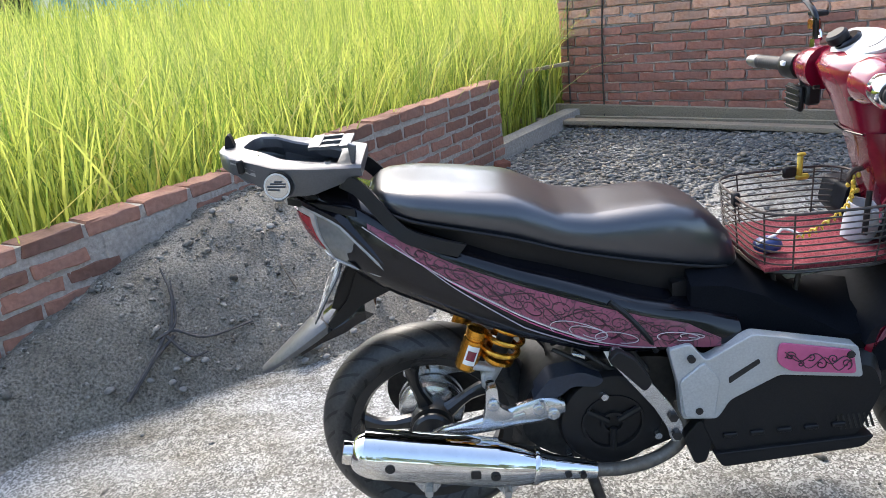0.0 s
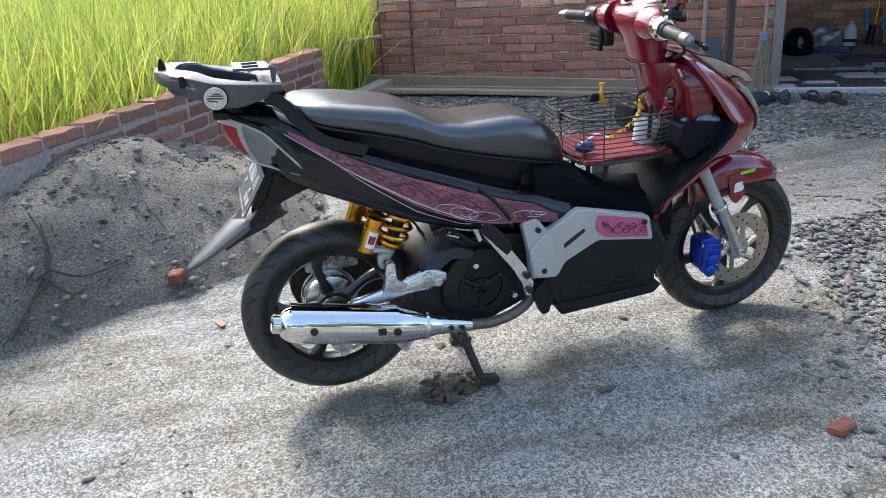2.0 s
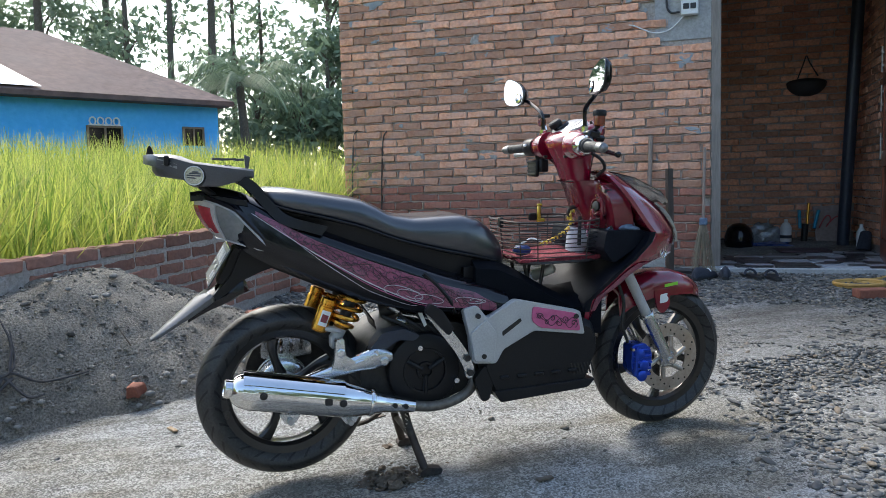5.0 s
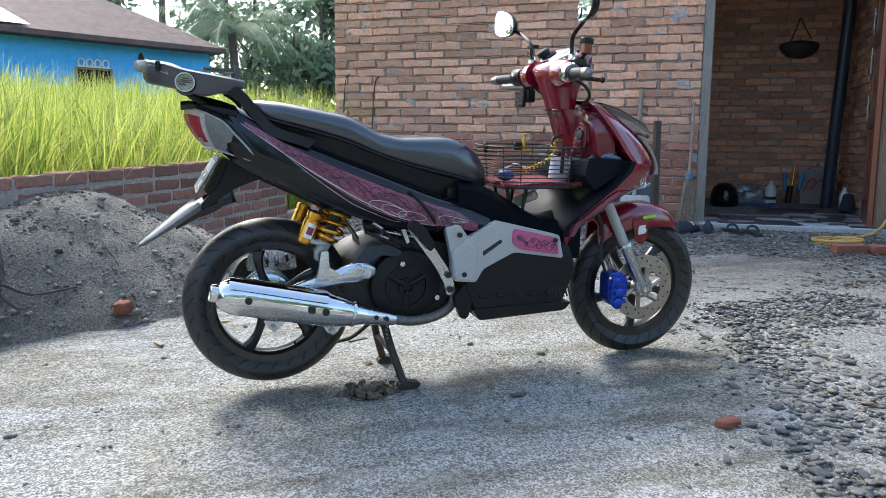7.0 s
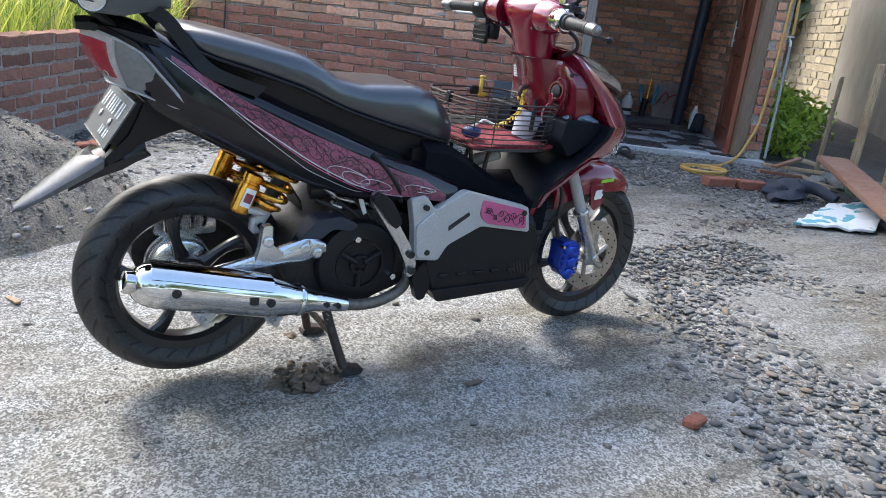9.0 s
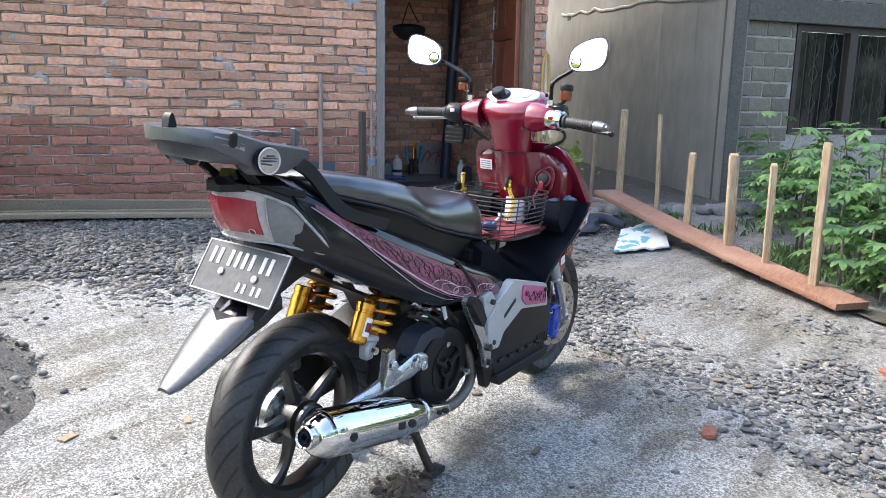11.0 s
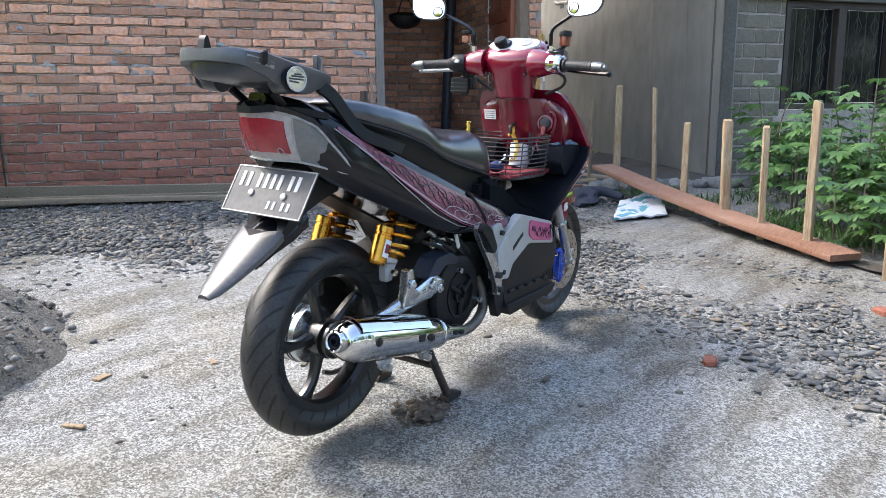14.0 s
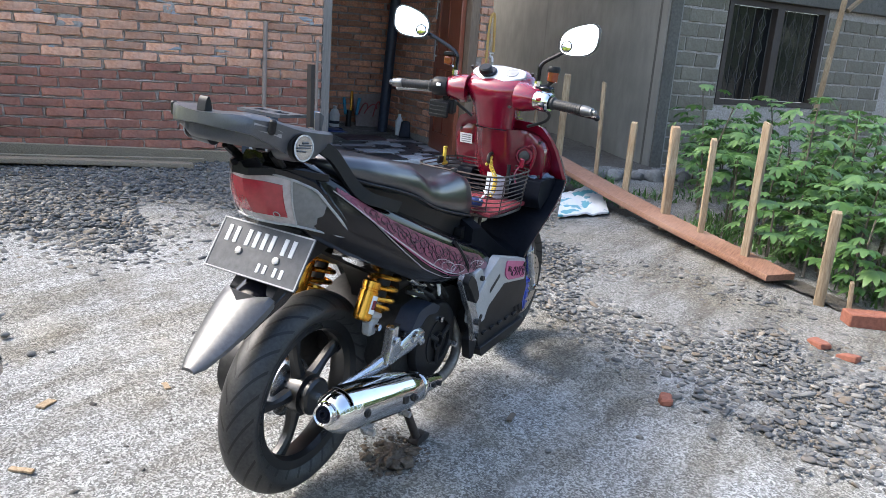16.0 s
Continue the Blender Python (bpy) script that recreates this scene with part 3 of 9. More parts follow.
def door_leaf():
    door = empty("door_1", HOUSE @ pose(1.165, 0.075, 0.198, 0, 0, 82), "varnished red wooden door leaf standing open inwards", "door", kind="structure")
    part("leaf", join(on_box(0.0, 0.10, 0, 0.038, 0, 2.025, 0.003), on_box(0.60, 0.70, 0, 0.038, 0, 2.025, 0.003),
                      on_box(0.10, 0.60, 0, 0.038, 0, 0.16), on_box(0.10, 0.60, 0, 0.038, 0.72, 0.84), on_box(0.10, 0.60, 0, 0.038, 1.34, 1.44), on_box(0.10, 0.60, 0, 0.038, 1.9, 2.025)), WOOD_DOOR, door)
    for z0, z1 in ((0.165, 0.715), (0.845, 1.335), (1.445, 1.895)):
        for u0, u1 in ((0.106, 0.345), (0.355, 0.594)):
            part("panel", on_box(u0, u1, 0.010, 0.030, z0, z1, 0.006), WOOD_DOOR, door)
    for z in (0.78, 1.15, 1.45):
        part("bolt", join(rod((0.655, 0.050, z), (0.655, 0.050, z + 0.20), 0.007), box((0.05, 0.014, 0.014), (0.655, 0.045, z + 0.05)), box((0.05, 0.014, 0.014), (0.655, 0.045, z + 0.15))), STEEL_DULL, door, "steel slide bolt")


door_leaf()

# meter, conduit and vent blocks on the front
WHITE_PLASTIC = surface("white_plastic", (0.62, 0.63, 0.62), (0.74, 0.75, 0.74), 0.45, grain=40, patch=6, bump=0.05)
DARK_PLASTIC = surface("black_plastic", (0.015, 0.015, 0.017), (0.035, 0.035, 0.038), 0.55, grain=180, patch=8, bump=0.15)


def electricity_meter():
    m = empty("electricity_meter", HOUSE @ pose(-0.22, -0.006, 2.19), "white electricity meter with a breaker box on cement", "meter")
    part("case", on_box(-0.068, 0.068, -0.07, 0.0, -0.02, 0.125, 0.008), WHITE_PLASTIC, m)
    part("display", on_box(-0.045, 0.03, -0.074, -0.069, 0.06, 0.10, 0.002), DARK_PLASTIC, m, "dark display window")
    part("knob", rod((-0.045, -0.08, 0.025), (-0.045, -0.069, 0.025), 0.012), DARK_PLASTIC, m)
    for i in range(3):
        part("button", on_box(0.0 + 0.018 * i, 0.012 + 0.018 * i, -0.076, -0.069, 0.01, 0.04, 0.002), DARK_PLASTIC, m)
    part("breaker_box", on_box(-0.062, 0.062, -0.065, 0.0, -0.13, -0.025, 0.006), WHITE_PLASTIC, m)
    for i in range(2):
        part("breaker", on_box(-0.045 + 0.05 * i, -0.005 + 0.05 * i, -0.072, -0.064, -0.09, -0.05, 0.003), DARK_PLASTIC, m)


electricity_meter()
conduit = part("cable_conduit", tube([(-0.38, -0.014, 3.7), (-0.38, -0.016, 2.6), (-0.385, -0.016, 2.2), (-0.36, -0.016, 2.1), (-0.29, -0.03, 2.09)], 0.008, 8, 5), DARK_PLASTIC)
conduit.matrix_world = HOUSE
tagged(conduit, "black cable running down the wall to the meter", "cable")
wire = part("service_wire", tube([(-0.25, -0.03, 2.07), (-0.36, -0.03, 1.97), (-0.48, -0.03, 1.955), (-0.62, -0.02, 2.02), (-0.68, -0.015, 2.03)], 0.005, 6, 5), WHITE_PLASTIC)
wire.matrix_world = HOUSE
tagged(wire, "thin white wire hanging across the bricks", "cable")


def vent_block(u):
    v = empty("vent_block", HOUSE @ pose(u, 0, 2.545), "pale cement vent block above the door", "vent", "vents above the door")
    part("frame", join(on_box(-0.07, -0.05, -0.012, 0.1, -0.07, 0.07), on_box(0.05, 0.07, -0.012, 0.1, -0.07, 0.07), on_box(-0.05, 0.05, -0.012, 0.1, 0.05, 0.07), on_box(-0.05, 0.05, -0.012, 0.1, -0.07, -0.05)), CONCRETE, v)
    part("slat", on_box(-0.049, 0.049, 0.0, 0.08, -0.012, 0.012), CONCRETE, v)


for u in (0.07, 0.60):
    vent_block(u)

# rough wires bent up out of the wall's foot
for u, top in ((-2.97, 1.35), (-2.70, 1.33)):
    w = part("steel_wire", tube([(u, -0.05, 0.18), (u - 0.012, -0.03, 0.7), (u + 0.01, -0.015, top - 0.1), (u + 0.05, -0.012, top)], 0.006, 6, 5), IRON)
    w.matrix_world = HOUSE
    tagged(w, "rusty steel tie wire standing against the bricks", "wire", "wires at the wall")


# ---- the grey neighbour wall, blockwork and window ----
SIDE = HOUSE @ pose(3.335, 0.14, 0, 0, 0, 83.2)   # x runs back along the neighbour's plastered side, y faces the house
structure("wall_plaster", on_box(0.0, 5.2, -0.16, 0.0, -0.05, 3.6), PLASTER, SIDE, "unpainted grey plastered side wall of a house", "wall")
side_far = structure("wall_side_far", on_box(5.202, 11.2, -0.16, -0.006, -0.3, 3.6), MORTAR, SIDE, "pale unplastered brick end of the side wall", "wall")
structure("trim_2", on_box(-0.02, 11.2, -0.10, 0.03, -0.4, -0.052), CONCRETE_SHADED, SIDE, "rough stone plinth under the plastered wall", "plinth")
structure("wall_east", on_box(1.31, 1.42, 2.206, 6.0, -0.3, TOP), MORTAR, HOUSE, "unplastered brick outer side wall of the house", "wall")


# unseen slab with an overhang, added to keep the sun off the plastered wall
def unseen_shade_roof():
    bm = join(on_box(-3.3, 2.35, 0.02, 6.4, TOP + 0.004, TOP + 0.09))
    ob = structure("roof", bm, RUST_ROOF, HOUSE, "unseen metal roof added to shade the plastered side wall", "roof")
    return ob


unseen_shade_roof()


def plaster_seam():
    """A ragged raised ridge where two lifts of plaster meet, a shallow ridge below and a put-log hole."""
    rng = random.Random(52)
    rings = []
    for k in range(90):
        x = 0.02 + 4.3 * k / 89
        z = 2.03 + 0.055 * x + 0.05 * noise.noise((x * 0.9, 0, 4)) + 0.035 * noise.noise((x * 4, 0, 8))
        h = 0.022 + 0.014 * noise.noise((x * 7, 3, 0)) + rng.uniform(-0.006, 0.006)
        rings.append([Vector((x, 0.001, z - h)), Vector((x, 0.014, z - h * 0.5)), Vector((x, 0.018, z + h * 0.4)), Vector((x, 0.001, z + h))])
    ob = part("trim_4", loft(rings), SEAM, smooth=30)
    ob.matrix_world = SIDE
    tagged(ob, "ragged pale ridge where two coats of plaster meet", "plaster ridge", kind="structure")
    ob = part("trim_5", on_box(3.96, 4.08, 0.001, 0.005, 2.16, 2.25), DARK_PLASTIC, smooth=0)
    ob.matrix_world = SIDE
    tagged(ob, "dark scaffold hole in the plaster", "hole", kind="structure")
    for x, w in ((0.62, 0.02), (1.35, 0.035), (2.6, 0.02)):
        rings = [[Vector((x + 0.05 * noise.noise((z * 1.3, x, 0)) - w, 0.001, z)), Vector((x + 0.05 * noise.noise((z * 1.3, x, 0)), 0.007, z)), Vector((x + 0.05 * noise.noise((z * 1.3, x, 0)) + w, 0.001, z))] for z in np.linspace(0.9, 1.98, 16)]
        ob = part("trim_6", loft(rings), PLASTER, smooth=60)
        ob.matrix_world = SIDE
        tagged(ob, "shallow trowel ridge in the grey plaster", "plaster ridge", kind="structure")


plaster_seam()
structure("column", on_box(3.348, 3.478, 0.118, 0.28, -0.3, 3.6), CONCRETE_SHADED, HOUSE, "dark grey concrete column", "column")
structure("beam", on_box(3.482, 8.0, 0.11, 0.30, 1.80, 2.02, 0.006), CONCRETE_SHADED, HOUSE, "grey concrete lintel beam", "beam")
blocks = structure("wall_block", join(on_box(3.482, 4.11, 0.176, 0.3, -0.3, 1.798), on_box(4.11, 5.55, 0.176, 0.3, -0.3, 0.75), on_box(5.55, 8.0, 0.176, 0.3, -0.3, 1.798), on_box(3.482, 8.0, 0.176, 0.3, 2.022, 3.6)), MORTAR, HOUSE, "grey concrete block wall with raked joints", "wall")


def block_pieces():
    me = {}
    for (u0, u1, z0, z1, sd) in ((3.49, 4.10, 0.0, 1.79, 1), (5.56, 6.6, 0.2, 1.79, 2), (3.49, 7.9, 2.03, 2.6, 3)):
        for u, z, ln in brick_rows(u0, u1, z0, z1, 0.27, 0.125, 0.014, sd):
            key = round(ln, 2)
            if key not in me:
                me[key] = brick_mesh("block", (key, 0.05, 0.125), int(key * 100), BLOCK)
            ob = new("block", me[key])
            ob.parent = blocks
            ob.matrix_basis = pose(u, 0.193 + random.uniform(-0.002, 0.002), z)


GLASS_DARK, _t, _b = shader("dark_window_glass")
_b.inputs["Base Color"].default_value = (0.01, 0.011, 0.012, 1)
_b.inputs["Roughness"].default_value = 0.08
IRON_PALE = surface("pale_grille_paint", (0.03, 0.028, 0.026), (0.06, 0.056, 0.052), 0.6, grain=60, patch=8, bump=0.2)


WOOD_DARK = surface("dark_stained_frame", (0.025, 0.018, 0.014), (0.06, 0.042, 0.032), 0.6, grain=10, patch=3, bump=0.3, stretch=(12, 12, 1))


def grille_window():
    w = empty("window_1", HOUSE @ pose(4.83, 0.22, 1.275), "dark window with a curled iron grille in block wall", "window", kind="structure")
    part("window_frame", join(on_box(-0.71, -0.655, -0.05, 0.05, -0.52, 0.52), on_box(0.655, 0.71, -0.05, 0.05, -0.52, 0.52), on_box(-0.655, 0.655, -0.05, 0.05, 0.465, 0.52), on_box(-0.655, 0.655, -0.05, 0.05, -0.52, -0.465), on_box(-0.05, 0.05, -0.055, 0.05, -0.465, 0.465)), WOOD_DARK, w)
    for s in (-1, 1):
        part("pane", on_box(min(s * 0.055, s * 0.65), max(s * 0.055, s * 0.65), 0.02, 0.028, -0.46, 0.46), GLASS_DARK, w)
        for k in range(5):
            u = s * (0.11 + 0.115 * k)
            part("grille_bar", rod((u, -0.03, -0.46), (u, -0.03, 0.46), 0.004, n=6), IRON_PALE, w)
        for k in (0, 2):
            u = s * (0.225 + 0.115 * k)
            for z in (-0.22, 0.06, 0.30):
                part("grille_diamond", tube([(u - 0.055, -0.034, z), (u, -0.034, z + 0.10), (u + 0.055, -0.034, z), (u, -0.034, z - 0.10), (u - 0.055, -0.034, z)], 0.004, 6, 1), IRON_PALE, w)


grille_window()

# ---- the low garden wall ----
garden = structure("garden_wall", join(on_box(-7.0, -0.02, 0.0, 0.11, -0.3, 0.568), on_box(-0.02, 1.12, 0.0, 0.12, -0.1, 0.165)), MORTAR, LOW_TOP, "low unplastered brick garden wall with rough mortar", "wall")
structure("trim_3", on_box(-2.78, -2.48, -0.006, 0.006, -0.1, 0.518, 0.006), MORTAR, LOW_TOP, "smeared grey cement patch on the garden wall", "cement patch")


# ---- rice field ----
def blades(name, spots, seed, label, category, material, width, height, segments=3, bend=0.35):
    """Grass blades as one mesh: each a bent strip."""
    rng = np.random.default_rng(seed)
    n = len(spots)
    p = np.array(spots)
    a, lean = rng.uniform(0, 2 * np.pi, n), rng.uniform(0.05, bend, n)
    along = (p[:, 0] - LOW.translation.x) * LOW[0][0] + (p[:, 1] - LOW.translation.y) * LOW[1][0]
    h, w = height * rng.uniform(0.7, 1.12, n) * np.interp(along, [-3.4, -1.7, 0.0, 1.6], [1.14, 0.98, 1.0, 1.13]), width * rng.uniform(0.7, 1.3, n)
    face = a + rng.normal(np.pi / 2, 0.5, n)
    rows = []
    for k in range(segments + 1):
        t = k / segments
        out = lean * h * (t ** 2.0) * 1.2
        z = h * (t - 0.22 * lean * t ** 3 * 1.6)
        c = np.stack((p[:, 0] + np.cos(a) * out, p[:, 1] + np.sin(a) * out, p[:, 2] + z), 1)
        half = (w / 2 * (1 - 0.92 * t ** 1.6))[:, None] * np.stack((np.cos(face), np.sin(face), np.zeros(n)), 1)
        rows += [c - half, c + half]
    v = np.stack(rows, 1)
    per = 2 * (segments + 1)
    quads = np.array([[2 * k, 2 * k + 1, 2 * k + 3, 2 * k + 2] for k in range(segments)])
    f = (np.arange(n)[:, None, None] * per + quads[None]).reshape(-1, 4)
    ob = arrays(name, v.reshape(-1, 3), f, material)
    return tagged(ob, label, category, kind="stuff")


def field_spots(count, near, far, s0, s1, seed, clump=0.07):
    rng = np.random.default_rng(seed)
    out = []
    inv = HOUSE.inverted()
    while len(out) < count:
        y = near + (far - near) * rng.uniform() ** 1.15
        s = rng.uniform(s0 - 0.35 * y, s1 + 0.45 * y)
        cx, cy = round(s / 0.16) * 0.16 + rng.normal(0, clump), round(y / 0.16) * 0.16 + rng.normal(0, clump)
        if cy < near:
            continue
        q = LOW @ Vector((cx, cy, 0))
        h = inv @ q
        if h.x > -3.12 and h.y > -0.05:
            continue
        out.append((q.x, q.y, 0.06 + 0.80 * min(1.0, max(0.0, cy - 0.2) / 9.5)))
    return out


blades("rice_field", field_spots(24000, 0.16, 3.2, -6.5, 2.5, 31), 32, "ripening yellow-green rice plants in a paddy field", "rice field", RICE, 0.013, 1.04, 4, 0.5)
blades("rice_ears", field_spots(2600, 0.16, 6.0, -6.5, 2.5, 35), 36, "pale ripening ears of rice above the blades", "rice field", RICE_HEAD, 0.014, 1.06, 4, 0.75)
blades("rice_field", field_spots(26000, 3.0, 13.0, -9.0, 6.0, 33), 34, "distant ripening rice in the paddy field", "rice field", RICE, 0.02, 1.0, 2, 0.4)

# ---- the scooter ----
GLOSS_BLACK = surface("glossy_black_paint", (0.003, 0.003, 0.004), (0.005, 0.005, 0.008), 0.12, grain=25, patch=7, bump=0.0, coat=0.0, stain=(0.006, 0.006, 0.008), rough_var=0.04, spec=0.38)
TEXTURED_BLACK = surface("textured_black_plastic", (0.006, 0.006, 0.007), (0.015, 0.015, 0.016), 0.42, grain=420, patch=9, bump=0.12, depth=0.0006, stain=(0.016, 0.0155, 0.015), spec=0.22)
RACK_GREY = surface("dark_grey_rack_plastic", (0.034, 0.037, 0.043), (0.062, 0.066, 0.075), 0.36, grain=380, patch=8, bump=0.10, depth=0.0006, spec=0.8)
SEAT_SKIN = surface("black_seat_vinyl", (0.006, 0.008, 0.013), (0.013, 0.016, 0.024), 0.32, grain=520, patch=6, bump=0.08, depth=0.0006, stain=(0.011, 0.013, 0.018), rough_var=0.05, spec=0.9, coat=0.35)
MUDGUARD = surface("faded_grey_mudguard", (0.035, 0.035, 0.038), (0.075, 0.075, 0.078), 0.34, grain=90, patch=9, bump=0.0, spec=0.7, stain=(0.06, 0.058, 0.055))
RED_PAINT = surface("deep_red_paint", (0.15, 0.002, 0.015), (0.205, 0.005, 0.024), 0.2, grain=30, patch=5, bump=0.0, coat=0.8)
RED_DARK = surface("dark_red_plastic", (0.105, 0.002, 0.010), (0.150, 0.004, 0.016), 0.22, grain=40, patch=6, bump=0.0, coat=0.7)
RUBBER = surface("black_rubber", (0.005, 0.005, 0.006), (0.013, 0.013, 0.013), 0.6, grain=120, patch=10, bump=0.25, depth=0.0008, stain=(0.035, 0.034, 0.032))
WHEEL_BLACK = surface("black_wheel_paint", (0.006, 0.006, 0.006), (0.012, 0.012, 0.012), 0.3, 0.0, grain=40, patch=9, bump=0.03, coat=0.2, stain=(0.02, 0.019, 0.018))
CHROME = surface("polished_chrome", (0.60, 0.61, 0.62), (0.70, 0.70, 0.70), 0.045, 1.0, grain=30, patch=9, bump=0.0, rough_var=0.025, stain=(0.62, 0.6, 0.56))
ALLOY = surface("cast_aluminium", (0.50, 0.52, 0.54), (0.68, 0.70, 0.72), 0.24, 0.95, grain=140, patch=14, bump=0.04, depth=0.001, stain=(0.42, 0.42, 0.41))
BADGE_INK = surface("dark_badge_print", (0.03, 0.03, 0.032), (0.06, 0.06, 0.062), 0.4, grain=60, patch=18, bump=0.0)
BADGE_METAL = surface("satin_badge_metal", (0.44, 0.45, 0.46), (0.54, 0.55, 0.56), 0.09, 1.0, grain=60, patch=18, bump=0.0)
SILVER_PAINT = surface("silver_painted_plastic", (0.36, 0.37, 0.37), (0.46, 0.47, 0.47), 0.4, 0.25, grain=200, patch=8, bump=0.03, stain=(0.36, 0.35, 0.33))
GOLD = surface("gold_anodised_metal", (0.62, 0.27, 0.028), (0.78, 0.38, 0.055), 0.24, 0.9, grain=60, patch=18, bump=0.0, stain=(0.45, 0.22, 0.04))
YELLOW_PLASTIC = surface("yellow_plastic", (0.50, 0.34, 0.03), (0.64, 0.45, 0.06), 0.45, grain=60, patch=18, bump=0.05)
BLUE_METAL = surface("blue_anodised_metal", (0.012, 0.045, 0.36), (0.025, 0.085, 0.52), 0.3, 0.6, grain=60, patch=18, bump=0.0)
BLUE_PLASTIC = surface("blue_plastic", (0.01, 0.03, 0.13), (0.03, 0.06, 0.22), 0.4, grain=60, patch=18, bump=0.05)
ENGINE = surface("dirty_engine_metal", (0.012, 0.012, 0.012), (0.04, 0.038, 0.036), 0.5, 0.4, grain=60, patch=16, bump=0.3)
DISC_STEEL = surface("brake_disc_steel", (0.40, 0.38, 0.35), (0.55, 0.53, 0.49), 0.32, 0.9, grain=90, patch=10, bump=0.05, stain=(0.33, 0.25, 0.18))
WHITE_PRINT = surface("white_print", (0.70, 0.70, 0.69), (0.80, 0.80, 0.79), 0.5, grain=60, patch=18, bump=0.0)
PLATE_PRINT = surface("grey_white_print", (0.46, 0.46, 0.45), (0.58, 0.58, 0.57), 0.45, grain=60, patch=18, bump=0.0)
GREY_PRINT = surface("grey_print", (0.22, 0.22, 0.22), (0.30, 0.30, 0.30), 0.5, grain=60, patch=18, bump=0.0)
RED_MAT = surface("red_coil_mat", (0.085, 0.006, 0.014), (0.30, 0.032, 0.050), 0.85, grain=160, patch=20, bump=1.0, depth=0.006)
CYAN_CLOTH = surface("light_blue_cloth", (0.09, 0.13, 0.20), (0.18, 0.24, 0.32), 0.9, grain=90, patch=20, bump=0.4)
GREEN_PRINT = surface("green_print", (0.25, 0.6, 0.03), (0.35, 0.7, 0.05), 0.5, grain=60, patch=18, bump=0.0)


def clear_lens(name, colour, rough=0.08, see=0.6):
    m, t, b = shader(name)
    c = mixed(t, ramp(t, noise_of(t, 90.0), 0.4, 0.6), tuple(v * 0.85 for v in colour), colour)
    t.links.new(c, b.inputs["Base Color"])
    b.inputs["Roughness"].default_value = rough
    b.inputs["Transmission Weight"].default_value = see
    b.inputs["Coat Weight"].default_value = 0.5
    return m


RED_LENS = clear_lens("red_lamp_lens", (0.36, 0.025, 0.035), 0.12, 0.15)
PALE_LENS = clear_lens("pale_clear_lens", (0.50, 0.44, 0.43), 0.10, 0.20)
CLEAR_LENS = clear_lens("smoky_clear_lens", (0.20, 0.20, 0.195), 0.06, 0.3)
LENS_RIM = surface("clear_lens_rim", (0.24, 0.235, 0.23), (0.36, 0.35, 0.34), 0.25, grain=60, patch=20, bump=0.0, coat=0.4)
ORANGE_LENS = clear_lens("orange_reflector", (0.20, 0.035, 0.010), 0.15, 0.1)
VISOR = clear_lens("smoky_visor", (0.10, 0.06, 0.055), 0.08, 0.55)
MIRROR, _t, _b = shader("mirror_glass")
_b.inputs["Base Color"].default_value = (0.93, 0.94, 0.95, 1)
_b.inputs["Metallic"].default_value = 1.0
_b.inputs["Roughness"].default_value = 0.02


def swirl_material():
    """Dusty pink decal film with dark curling lines."""
    m, t, b = shader("pink_swirl_decal")
    tc = t.nodes.new("ShaderNodeTexCoord").outputs["Object"]
    warp = node(t, "ShaderNodeTexNoise", Scale=7.0, Detail=1.0)
    t.links.new(tc, warp.inputs["Vector"])
    add = t.nodes.new("ShaderNodeVectorMath")
    add.operation = 'MULTIPLY_ADD'
    add.inputs[1].default_value = (0.22, 0.22, 0.22)
    t.links.new(warp.outputs["Color"], add.inputs[0])
    t.links.new(tc, add.inputs[2])
    vo = node(t, "ShaderNodeTexVoronoi", Scale=46.0)
    t.links.new(add.outputs[0], vo.inputs["Vector"])
    mul = t.nodes.new("ShaderNodeMath")
    mul.operation = 'MULTIPLY'
    mul.inputs[1].default_value = 16.0
    t.links.new(vo.outputs["Distance"], mul.inputs[0])
    sn = t.nodes.new("ShaderNodeMath")
    sn.operation = 'SINE'
    t.links.new(mul.outputs[0], sn.inputs[0])
    wide = noise_of(t, 6.0)
    pink = mixed(t, ramp(t, wide, 0.35, 0.7), (0.25, 0.052, 0.100), (0.15, 0.032, 0.066))
    c = mixed(t, ramp(t, sn.outputs[0], 0.55, 0.95), pink, (0.075, 0.018, 0.036))
    t.links.new(c, b.inputs["Base Color"])
    b.inputs["Roughness"].default_value = 0.35
    b.inputs["Coat Weight"].default_value = 0.4
    return m


SWIRL = swirl_material()
DARK_PRINT = surface("dark_plum_print", (0.020, 0.006, 0.012), (0.035, 0.010, 0.020), 0.4, grain=60, patch=18, bump=0.0)
SILVER_LINE = surface("silver_pink_line", (0.42, 0.36, 0.38), (0.56, 0.50, 0.52), 0.4, grain=60, patch=18, bump=0.0)
PINK = surface("pink_panel", (0.42, 0.07, 0.17), (0.52, 0.10, 0.23), 0.4, grain=60, patch=10, bump=0.0, coat=0.3)


